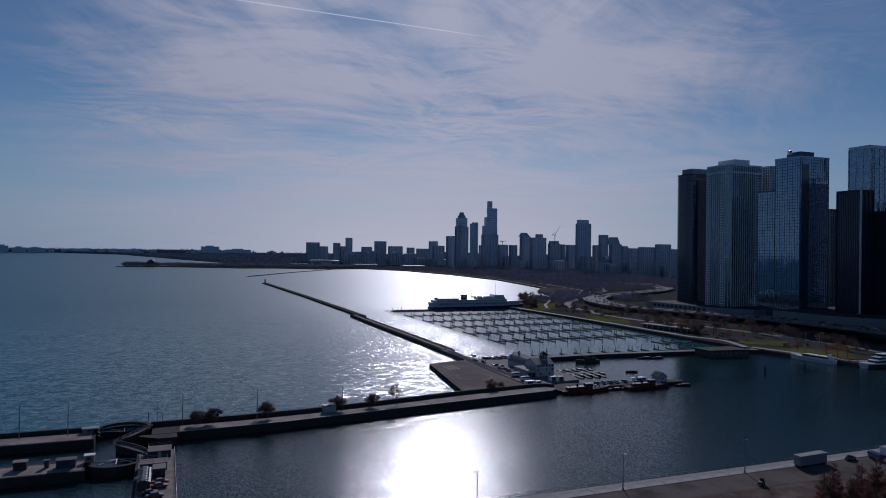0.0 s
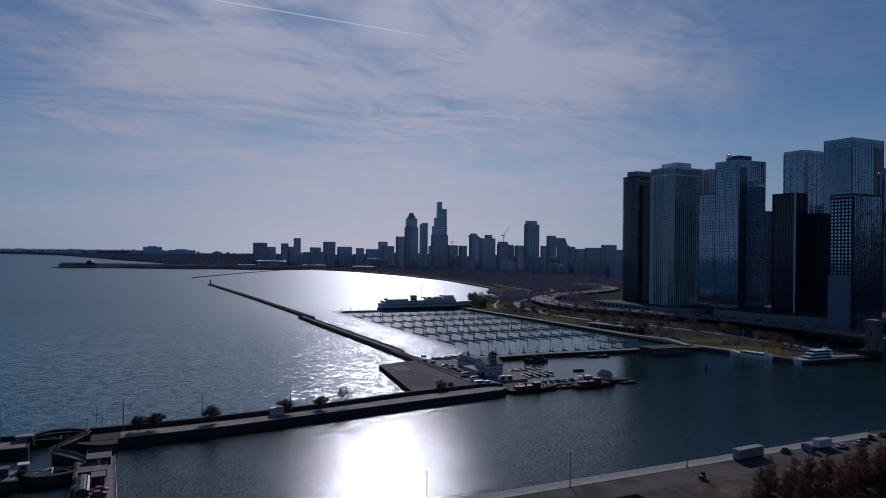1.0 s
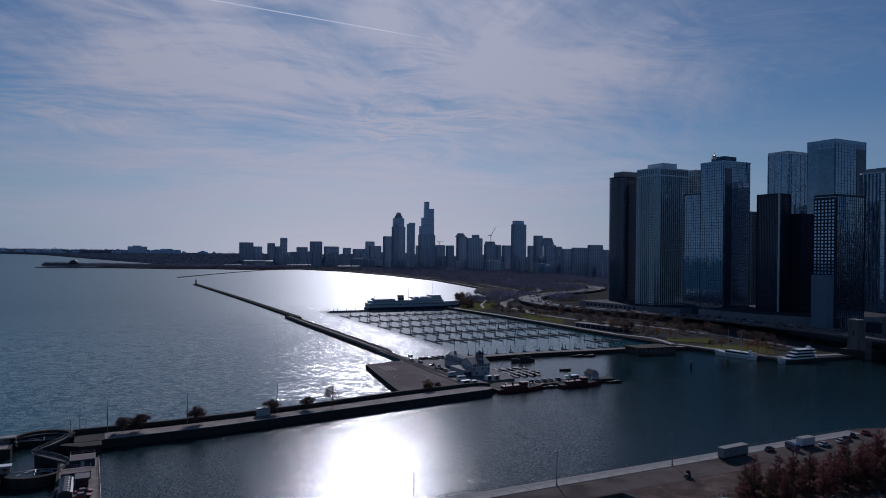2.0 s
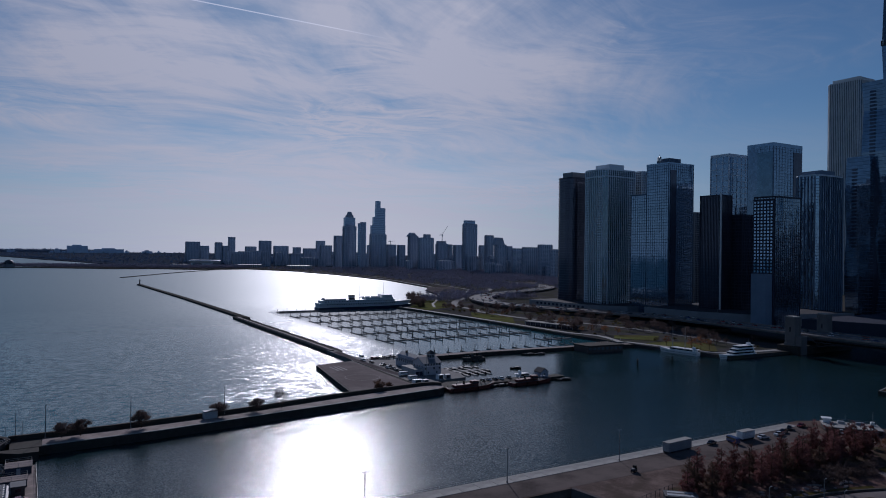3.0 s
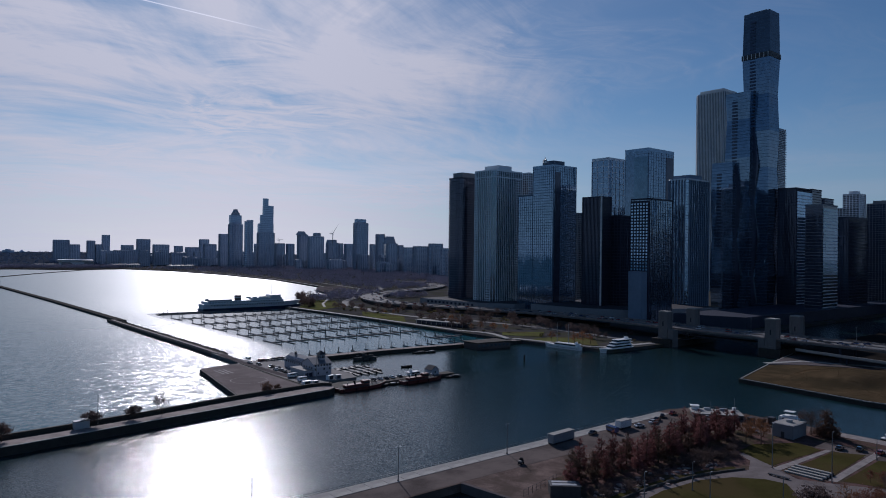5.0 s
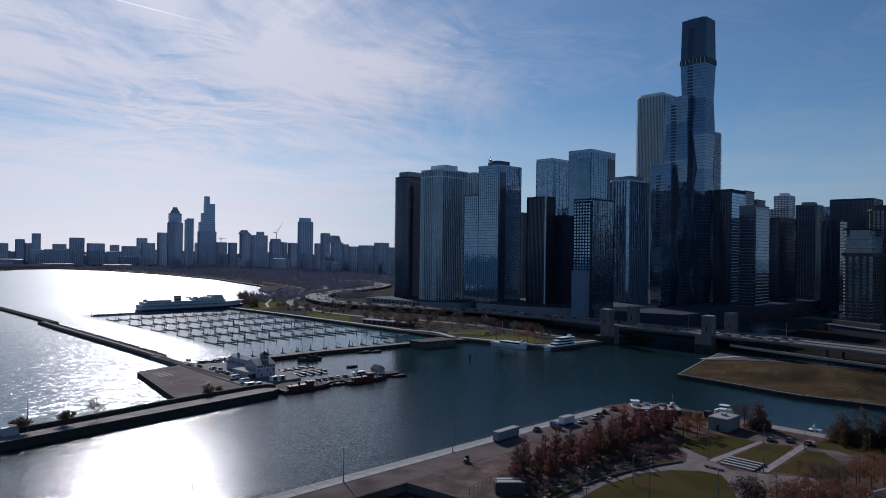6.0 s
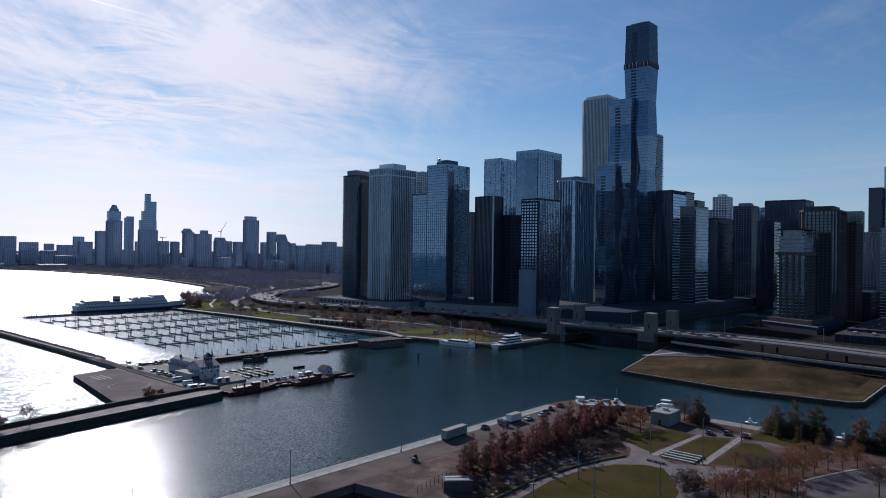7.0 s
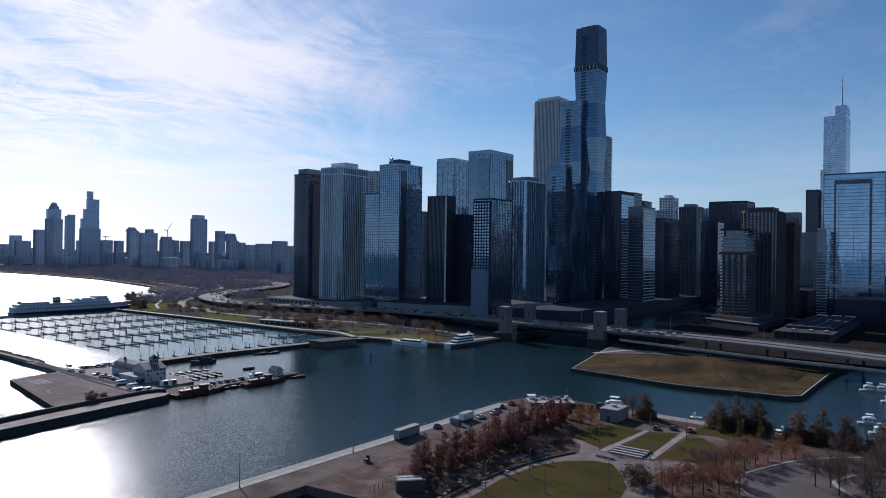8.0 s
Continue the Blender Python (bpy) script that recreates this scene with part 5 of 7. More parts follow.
def wall_house():
    root = thing("pump_house", "long low dark building on the harbour wall", "building", pose(352, 371, 0))
    part("wall", Mesh().prism([(-16, -6), (14, -10), (14, 6), (-16, 8)], -2, 4.4), C_BROWN, root)
    part("roof", Mesh().prism([(-16.6, -6.6), (14.6, -10.6), (14.6, 6.6), (-16.6, 8.6)], 4.4, 5.0), QUAY, root)
    win = Mesh().box(-0.9, 0.9, -0.12, 0.12, 0, 1.5).data("window", G_GREY)
    for i in range(8):
        x = -14 + i * 3.6
        part("window", win, G_GREY, root, at=pose(x, -6.27 - (x + 16) * 4 / 30, 1.9, 0, 0, -7.6))
    for i in range(4):
        part("post", Mesh().rod((-12 + i * 7, 0, 5.0), (-12 + i * 7, 0, 6.6), 0.12), STEEL, root)


wall_house()


def gable(x0, x1, y0, y1, z0, eave, ridge, along="x"):
    """Walls with gable ends, as one closed mesh."""
    m = Mesh()
    if along == "x":
        c = (y0 + y1) / 2
        rings = [[(x, y0, z0), (x, y1, z0), (x, y1, eave), (x, c, ridge), (x, y0, eave)] for x in (x0, x1)]
    else:
        c = (x0 + x1) / 2
        rings = [[(x0, y, z0), (x1, y, z0), (x1, y, eave), (c, y, ridge), (x0, y, eave)] for y in (y0, y1)]
    return m.hull(rings)


def gable_roof(x0, x1, y0, y1, eave, ridge, along="x", over=0.5, thick=0.25):
    m = Mesh()
    if along == "x":
        c = (y0 + y1) / 2
        k = over * (ridge - eave) / (c - y0)
        prof = [(y0 - over, eave - k), (c, ridge), (y1 + over, eave - k), (y1 + over, eave - k + thick), (c, ridge + thick), (y0 - over, eave - k + thick)]
        rings = [[(x, p, z + 0.02) for p, z in prof] for x in (x0 - over, x1 + over)]
    else:
        c = (x0 + x1) / 2
        k = over * (ridge - eave) / (c - x0)
        prof = [(x0 - over, eave - k), (c, ridge), (x1 + over, eave - k), (x1 + over, eave - k + thick), (c, ridge + thick), (x0 - over, eave - k + thick)]
        rings = [[(p, y, z + 0.02) for p, z in prof] for y in (y0 - over, y1 + over)]
    return m.hull(rings)


SIDING = material("white_siding", (0.37, 0.37, 0.41), 0.6, 0.12, 0.5, 6.0)


def station():
    root = thing("harbour_station", "grey-white harbour station with gabled roofs and a square cupola", "building", pose(188 * 0.22, 340 * 0.22, 2.35))
    root.scale = (0.78, 0.78, 0.74)
    part("wall", gable(183, 197, 325, 341, 0, 8.6, 12.2, "x"), SIDING, root, "three-storey gabled block")
    part("roof", gable_roof(183, 197, 325, 341, 8.6, 12.2, "x"), SLATE, root, "grey slate roof")
    part("wall", gable(186, 197, 341.05, 374, 0, 6.4, 10.6, "y"), SIDING, root, "long gabled wing")
    part("roof", gable_roof(186, 197, 341.6, 374, 6.4, 10.6, "y"), SLATE, root, "grey slate roof")
    part("garage", Mesh().box(176.5, 185.9, 326, 346, 0, 4.4), SIDING, root, "flat-roofed garage wing")
    part("garage_roof", Mesh().box(176.1, 185.9, 325.6, 346.4, 4.4, 4.8), PALE, root, "pale flat roof")
    cup = part("cupola", Mesh().box(190.2, 194.2, 329.4, 333.4, 10.0, 14.6), SIDING, root, "square lookout cupola")
    part("cupola_roof", Mesh().hull([[(189.5, 328.7, 14.6), (194.9, 328.7, 14.6), (194.9, 334.1, 14.6), (189.5, 334.1, 14.6)], [(192.1, 331.3, 17.4), (192.3, 331.3, 17.4), (192.3, 331.5, 17.4), (192.1, 331.5, 17.4)]]), ROOFING, cup)
    for k in range(3):
        part("cupola_window", Mesh().box(190.5 + k * 1.25, 191.3 + k * 1.25, 329.3, 329.5, 12, 14), GLASS, cup)
        part("cupola_window", Mesh().box(190.1, 190.3, 329.7 + k * 1.25, 330.5 + k * 1.25, 12, 14), GLASS, cup)
    win = Mesh().box(-0.5, 0.5, -0.08, 0.08, 0, 1.4).data("window", GLASS)
    for z, row in ((1.2, (1, 4)), (4.2, (0, 3, 5)), (6.9, range(6))):
        for i in row:
            part("window", win, GLASS, root, at=pose(184.4 + i * 2.25, 324.98, z))
    part("belt_course", Mesh().box(182.9, 197.1, 324.86, 324.98, 6.35, 6.6), WHITE, root, "white trim band")
    for z in (5.2,):
        for i in range(4):
            part("window", win, GLASS, root, at=pose(182.98, 327.5 + i * 3.6, z, 0, 0, 90))
    for i in range(8):
        part("window", win, GLASS, root, at=pose(185.98, 348 + i * 3.3, 4.4, 0, 0, 90))
        part("dormer", gable(-1.0, 1.6, -0.8, 0.8, 0, 1.3, 2.0, "x").data("dormer", SIDING), SIDING, root, at=pose(187.2, 346 + i * 3.6, 7.0))
    door = Mesh().box(-0.08, 0.08, -1.7, 1.7, 0, 3.4).data("garage_door", GREY)
    for i in range(4):
        part("garage_door", door, GREY, root, at=pose(176.45, 329 + i * 4.6, 0))
    for i in range(3):
        part("garage_door", Mesh().box(-1.3, 1.3, -0.08, 0.08, 0, 3.0).data("garage_door", G_DARK), G_DARK, root, at=pose(178.4 + i * 2.9, 325.96, 0))
    part("chimney", Mesh().box(190.6, 191.8, 366, 367.2, 8.5, 12.4), C_BROWN, root)


station()


def mast(x, y, h, z, label="tall thin steel radio mast", name="mast"):
    root = thing(name, label, "mast", pose(x, y, z))
    part("pole", Mesh().rod((0, 0, 0), (0, 0, h), 0.16, 0.07), STEEL, root)
    part("crossarm", Mesh().rod((-1.4, 0, h * 0.62), (1.4, 0, h * 0.62), 0.06), STEEL, root)
    return root


mast(180, 318, 22, 2.4)


def boathouse():
    root = thing("boathouse", "small white gabled boathouse on the low pier", "building", pose(243, 300.6, 1.6) @ Matrix.Scale(0.8, 4))
    part("wall", gable(-3.2, 3.2, -3.6, 3.6, 0, 3.6, 6.0, "y"), SIDING, root)
    part("roof", gable_roof(-3.2, 3.2, -3.6, 3.6, 3.6, 6.0, "y", 0.4), ROOFING, root)
    part("window", Mesh().box(-0.5, 0.5, -3.72, -3.5, 1.2, 2.6), GLASS, root)


boathouse()


def small_docks():
    root = thing("floating_dock", "small floating dock with finger piers inside the basin", "dock", pose(206, 341, 0))
    part("deck", Mesh().prism([(-3, -1.2), (26, -0.4), (26, 1.2), (-3, 0.6)], -0.3, 0.5), PALE, root)
    f = Mesh().box(-0.9, 0.9, 0, 14, -0.3, 0.45).data("finger", PALE)
    for i in range(5):
        part("finger", f, PALE, root, at=pose(2 + i * 5, -0.6, 0, 0, 0, 176))
        part("finger", f, PALE, root, at=pose(2 + i * 5, 0.4, 0, 0, 0, -4))


small_docks()


# ---------------------------------------------------------------- craft
def hull_mesh(length, beam, z0, z1, bow=0.35, sheer=0.6, stern=0.85):
    """A hull along +x, bow at +x, sections narrowing to the stem."""
    m, rings = Mesh(), []
    n = 12
    for i in range(n + 1):
        u = i / n
        x = -length / 2 + length * u
        k = stern + (1 - stern) * min(1, u / 0.25) if u < 0.25 else (1.0 if u < 1 - bow else max(0.03, 1 - ((u - 1 + bow) / bow) ** 2.2))
        b = beam / 2 * k
        top_z = z1 + sheer * max(0.0, (u - 0.55) / 0.45) ** 2
        rake = (length * 0.05) * max(0, (u - 0.8) / 0.2)
        rings.append([(x, -b * 0.72, z0), (x, b * 0.72, z0), (x + rake, b, top_z), (x + rake, -b, top_z)])
    return m.hull(rings)


def yacht(name, label, x, y, turn, length, beam, decks, hull_mat=WHITE, masts=0):
    root = thing(name, label, "boat", pose(x, y, 0, 0, 0, turn))
    part("hull", hull_mesh(length, beam, -0.8, length * 0.062 + 0.6, 0.4, length * 0.03), hull_mat, root)
    part("stripe", hull_mesh(length * 0.985, beam * 1.012, length * 0.03, length * 0.03 + 0.45, 0.4, 0.1), NAVY, root)
    z = length * 0.062 + 0.55
    a, b, w2 = -length * 0.44, length * 0.22, beam * 0.42
    for k in range(decks):
        h = 1.7
        rings = [[(a, -w2, z), (b, -w2, z), (b, w2, z), (a, w2, z)], [(a + 0.3, -w2 * 0.96, z + h), (b - h * 0.8, -w2 * 0.9, z + h), (b - h * 0.8, w2 * 0.9, z + h), (a + 0.3, w2 * 0.96, z + h)]]
        part("deckhouse", Mesh().hull(rings), WHITE, root)
        s = h * 0.8 * 0.5
        part("window_band", Mesh().hull([[(a + 1.2, -w2 * 1.01, z + 0.6), (b - s * 0.6, -w2 * 0.985, z + 0.6), (b - s * 0.6, w2 * 0.985, z + 0.6), (a + 1.2, w2 * 1.01, z + 0.6)], [(a + 1.2, -w2 * 0.99, z + 1.5), (b - s * 1.3, -w2 * 0.965, z + 1.5), (b - s * 1.3, w2 * 0.965, z + 1.5), (a + 1.2, w2 * 0.99, z + 1.5)]]), GLASS, root)
        part("deck_edge", Mesh().box(a - 1.2, b - h * 0.8 + 0.5, -w2 * 1.08, w2 * 1.08, z + h, z + h + 0.22), WHITE, root)
        z += h + 0.2
        a += length * 0.015
        b -= length * 0.085
        w2 *= 0.93
    part("radar_arch", Mesh().box(a + 1, a + 1.8, -w2 * 0.8, w2 * 0.8, z, z + 1.6, 0.8), WHITE, root)
    for k in range(masts):
        part("mast", Mesh().rod((-length * 0.15 + k * length * 0.33, 0, 2), (-length * 0.15 + k * length * 0.33, 0, length * 0.62), 0.3, 0.14), PALE, root)
    part("aerial", Mesh().rod((a + 1.4, 0, z + 1.6), (a + 1.2, 0, z + 4.2), 0.06), STEEL, root)
    return root


yacht("motor_yacht", "large white three-deck motor yacht moored at the bank", 414, 302.5, 178, 33, 7.4, 3)
yacht("tour_boat", "long white excursion boat with two tall masts", 393.6, 334, 96, 30, 6, 1, WHITE, 2)


def cabin_cruiser(x, y, turn, size=0.78):
    """A boxy white cruiser: hull, windowed cabin, flybridge rail and a canopy on posts."""
    root = thing("cabin_cruiser", "boxy white houseboat with dark windows and a canopy", "boat", pose(x, y, 0, 0, 0, turn) @ Matrix.Scale(size, 4), "moored cruisers")
    part("hull", Mesh().soft(-5.2, 4.6, -2.2, 2.2, -0.5, 0.8, 0.25), GREY, root)
    part("cabin", Mesh().soft(-4.2, 2.2, -1.6, 1.6, 1.3, 3.5, 0.15), WHITE, root)
    win = Mesh().box(-0.6, 0.6, -1.64, 1.64, 2.2, 3.0).data("window", GLASS)
    for u in (-3.2, -1.4, 0.4):
        part("window", win, GLASS, root, at=pose(u, 0, 0))
    part("windscreen", Mesh().box(2.1, 2.26, -1.3, 1.3, 2.1, 3.0), GLASS, root)
    part("flybridge", Mesh().box(-3.6, 1.0, -1.45, 1.45, 3.5, 4.0, 0.96), WHITE, root)
    for u in (-2.6, 0.2):
        for v in (-1.1, 1.1):
            part("canopy_post", Mesh().rod((u, v, 4.0), (u, v, 5.3), 0.05), STEEL, root)
    part("canopy", Mesh().soft(-3.0, 0.6, -1.4, 1.4, 5.3, 5.5, 0.06), WHITE, root)


for x, y, tn in ((423, 44.5, 100), (424, 38.6, 100), (397, 32.4, 102), (339, 35.6, 98), (323, 29.8, 102), (303, 24, 100)):
    cabin_cruiser(x, y, tn)
cabin_cruiser(292.2, 128.6, 96, 1.12)
for x, y, tn, ln in ((291.5, 93, 90, 6), (291, 72, 88, 7), (291, 60, 92, 7), (291, 52, 90, 6)):
    yacht("motor_boat", "small pale motor boat at the quay", x, y, tn, ln, 2.8, 1)


def work_boat(x, y, turn, length, mat, label, name="work_boat"):
    root = thing(name, label, "boat", pose(x, y, 0, 0, 0, turn))
    part("hull", hull_mesh(length, length * 0.22, -0.8, 1.7, 0.3, 0.8), mat, root)
    part("deck", hull_mesh(length * 0.97, length * 0.2, 1.5, 1.75, 0.3, 0.7), ROOFING, root)
    w = length * 0.055
    part("wheelhouse", Mesh().soft(length * 0.02, length * 0.15, -w, w, 1.7, 4.1, 0.2), mat, root)
    part("window_band", Mesh().box(length * 0.03, length * 0.153, -w * 1.03, w * 1.03, 2.9, 3.6), GLASS, root)
    part("wheelhouse_roof", Mesh().soft(length * 0.01, length * 0.16, -w * 1.12, w * 1.12, 4.1, 4.3, 0.06), mat, root)
    part("deckhouse", Mesh().soft(-length * 0.36, length * 0.02, -w, w, 1.7, 2.9, 0.2), mat, root)
    part("house_roof", Mesh().soft(-length * 0.37, length * 0.018, -w * 1.1, w * 1.1, 2.9, 3.05, 0.05), mat, root)
    part("funnel", Mesh().rod((-length * 0.14, 0, 3.0), (-length * 0.15, 0, 4.6), 0.5), BLACK, root)
    part("mast", Mesh().rod((length * 0.08, 0, 4.3), (length * 0.08, 0, 8), 0.1, 0.06), STEEL, root)
    for u in (-0.3, 0.24, 0.33):
        gun = part("water_cannon", Mesh().rod((length * u, 0, 1.7 if u > 0 else 3.0), (length * u, 0, 3.2 if u > 0 else 4.0), 0.22), DARKSTEEL, root)
        part("nozzle", Mesh().rod((length * u, 0, 3.1 if u > 0 else 3.9), (length * u + 1.3, 0, 3.6 if u > 0 else 4.4), 0.14, 0.08), STEEL, gun)
    for k in range(9):
        u = -0.44 + k * 0.09
        for v in (-1, 1):
            part("bollard", Mesh().rod((length * u, v * length * 0.085, 1.7), (length * u, v * length * 0.085, 2.6), 0.06, n=5), DARKSTEEL, root)
            if k % 3 == 0:
                part("fender", Mesh().rod((length * u, v * length * 0.108, 0.3), (length * u, v * length * 0.108, 1.3), 0.26, n=7), BLACK, root)
    return root


work_boat(193, 295.6, 2, 28, RUST, "long dark red fireboat moored at the low pier")
work_boat(230, 293.6, 2, 27, RUST, "dark red workboat moored at the low pier")
work_boat(246, 373, 175, 16, STONE, "dark grey tug lying against the harbour wall", "tug_boat")


def ferry():
    root = thing("ferry", "old passenger ferry with a dark blue hull and grey-white upper decks", "ship", pose(343, 760, 0, 0, 0, 1.5))
    part("hull", hull_mesh(120, 17, -1.5, 3.4, 0.26, 1.0, 0.92), NAVY, root, "dark blue hull")
    part("upper_hull", hull_mesh(118.4, 16.7, 3.4, 8.6, 0.25, 1.0, 0.92), SHIPGREY, root, "grey-white upper hull")
    part("boat_deck", Mesh().soft(-56, 38, -7.6, 7.6, 8.6, 11.4, 0.5), SHIPGREY, root)
    part("bridge_deck", Mesh().soft(0, 36, -7.0, 7.0, 11.4, 14.0, 0.4), SHIPGREY, root)
    part("wheelhouse", Mesh().soft(22, 34, -7.8, 7.8, 14.0, 16.8, 0.4), SHIPGREY, root)
    part("funnel", Mesh().hull([[(x + 4.2 * math.cos(k * math.tau / 12), 2.4 * math.sin(k * math.tau / 12), z) for k in range(12)] for x, z in ((-16, 11.2), (-16.6, 17.2))]), C_BROWN, root, "dark brown oval funnel")
    part("funnel_band", Mesh().hull([[(x + 4.3 * math.cos(k * math.tau / 12), 2.5 * math.sin(k * math.tau / 12), z) for k in range(12)] for x, z in ((-16.3, 14.2), (-16.4, 15.4))]), SHIPGREY, root, "pale band round the funnel")
    part("strake", hull_mesh(118.9, 16.9, 3.3, 3.75, 0.25, 1.0, 0.92), WHITE, root, "white line along the hull")
    for z, x0, x1, v in ((8.5, -58, 40, 8.3), (11.3, -56, 39, 7.9), (13.9, -1, 37, 7.3)):
        part("deck_edge", Mesh().box(x0, x1, -v, v, z, z + 0.3), WHITE, root, "white deck edge")
    part("canopy", gable(-52, -26, -6.5, 6.5, 11.4, 13.2, 14.6, "x"), BOXGREY, root, "white canopy")
    win = Mesh().box(-0.55, 0.55, -0.12, 0.12, 0, 1.1).data("window", GLASS)
    for i in range(24):
        part("stanchion", Mesh().box(-0.08, 0.08, -7.75, -7.6, 11.6, 12.7).data("stanchion", WHITE), WHITE, root, at=pose(-54 + i * 2.2, 0, 0))
    for i in range(26):
        part("window", win, GLASS, root, at=pose(-52 + i * 3.4, -7.6, 9.6))
    for i in range(30):
        part("window", win, GLASS, root, at=pose(-50 + i * 3.0, -8.2, 6.4))
    for x, h in ((-50, 16), (-6, 24), (26, 26)):
        part("mast", Mesh().rod((x, 0, 11), (x, 0, h + 6), 0.2, 0.08), STEEL, root)
    for x in (-6, 2, 10, 16):
        part("lifeboat", hull_mesh(6, 2.2, 14.2, 15.4, 0.45, 0.3).data("lifeboat", WHITE), WHITE, root, at=pose(x, -5.4, 0))


ferry()
slab("ship_pier", [(236, 746), (282, 746), (400, 768), (400, 778), (282, 752), (236, 751)], 1.4, WOOD, "long low wooden pier by the ferry")


def beacon():
    root = thing("lighthouse", "small dark beacon on the breakwater's end", "lighthouse", pose(173.6, 1392, 1.0) @ Matrix.Scale(0.55, 4))
    part("base", Mesh().box(-8, 8, -8, 8, -3, 2), STONE, root)
    part("tower", Mesh().rod((0, 0, 2), (0, 0, 14), 2.6, 1.8, 10), DARKSTEEL, root)
    part("gallery", Mesh().rod((0, 0, 14), (0, 0, 14.8), 3.0, 3.0, 10), DARKSTEEL, root)
    part("lantern", Mesh().rod((0, 0, 14.8), (0, 0, 18.5), 1.6, 0.5, 10), DARKSTEEL, root)


beacon()


def skiff(label, x, y, turn, length):
    """A low open boat with a windscreen and a dark cover aft."""
    root = thing("motor_boat", label, "boat", pose(x, y, 0, 0, 0, turn))
    part("hull", hull_mesh(length, 2.2, -0.4, 0.75, 0.4, 0.25), BLACK, root)
    part("cover", Mesh().soft(-length * 0.42, length * 0.02, -0.85, 0.85, 0.7, 1.25, 0.2), DARKSTEEL, root)
    part("windscreen", Mesh().hull([[(length * 0.08, s * 0.75, 0.7), (length * 0.2, s * 0.6, 0.75), (length * 0.1, s * 0.55, 1.3)] for s in (-1, 1)]), GLASS, root)
    part("engine", Mesh().box(-length * 0.53, -length * 0.47, -0.25, 0.25, 0.2, 1.2), BLACK, root)


def harbour_boats():
    """Small dark craft at the station's finger docks."""
    r = random.Random(44)
    for i in range(5):
        for s in (-1, 1):
            if r.random() < 0.8:
                skiff("small dark covered motor boat at the finger dock", 209.6 + i * 5, 341 + s * r.uniform(6, 10), 90 + r.uniform(-4, 4), r.uniform(5.5, 7.5))


harbour_boats()
for x, y, tn in ((300, 374, 174), (292, 376.5, 170), (252, 293, 170)):
    skiff("low dark motor boat lying at the harbour wall", x, y, tn, 9.0)


skiff("small open motor boat crossing the basin", 251, 335, 160, 6.5)
yacht("motor_boat", "white cabin cruiser lying behind the boathouse", 236, 306.5, 4, 12, 3.6, 1)
for x, y, tn, ln in ((208, 308.5, 4, 9), (217, 308, 3, 8), (225, 307.4, 2, 9), (206, 295.6, 2, 8), (213.5, 295, 3, 7)):
    skiff("low dark covered boat lying along the low pier", x, y, tn, ln)


def rubble():
    """Rough stones heaped against the harbour side of the breakwater."""
    m, r = Mesh(), random.Random(77)
    for i in range(620):
        y = 440 + 255 * r.random()
        x = 181.4 + r.uniform(-0.6, 2.6)
        a, b, h = r.uniform(0.7, 1.7), r.uniform(0.6, 1.3), r.uniform(0.5, 1.5)
        z = 1.6 - (x - 181.4) * 0.7
        turn = r.uniform(0, 3)
        poly = [(x + a * math.cos(k + turn) * r.uniform(0.7, 1.1), y + b * math.sin(k + turn) * r.uniform(0.7, 1.1)) for k in (0, 1.2, 2.3, 3.4, 4.6, 5.5)]
        m.prism(poly, z - 1.5, z + h * 0.6, 0.7)
    tagged(new("rubble_stones", m.data("rubble_stones", STONE)), "rough dark stones heaped along the breakwater", "stones", kind="stuff")


rubble()


# ---------------------------------------------------------------- trees
def limbs(m, base, height, spread, rnd, n=6, start=0.3):
    """A tapered trunk with limbs; returns the limbs' points."""
    pts = []
    r = height * 0.022
    m.rod((0, 0, 0), (0, 0, height * 0.45), r, r * 0.7, 7)
    m.rod((0, 0, height * 0.45), (rnd.uniform(-0.2, 0.2), rnd.uniform(-0.2, 0.2), height * 0.92), r * 0.7, r * 0.15, 6)
    for i in range(n):
        a = i * 2.4 + rnd.uniform(-0.4, 0.4)
        z0 = height * (start + (0.9 - start) * i / n)
        ln = spread * rnd.uniform(0.6, 1.0) * (1.15 - 0.6 * i / n)
        p0 = Vector((0, 0, z0))
        p1 = p0 + Vector((math.cos(a) * ln * 0.6, math.sin(a) * ln * 0.6, ln * 0.45))
        p2 = p1 + Vector((math.cos(a + 0.3) * ln * 0.5, math.sin(a + 0.3) * ln * 0.5, ln * 0.35))
        m.rod(p0, p1, r * 0.4, r * 0.22, 5)
        m.rod(p1, p2, r * 0.22, r * 0.08, 4)
        pts += [p1, p2, (p0 + p1) / 2]
    return pts


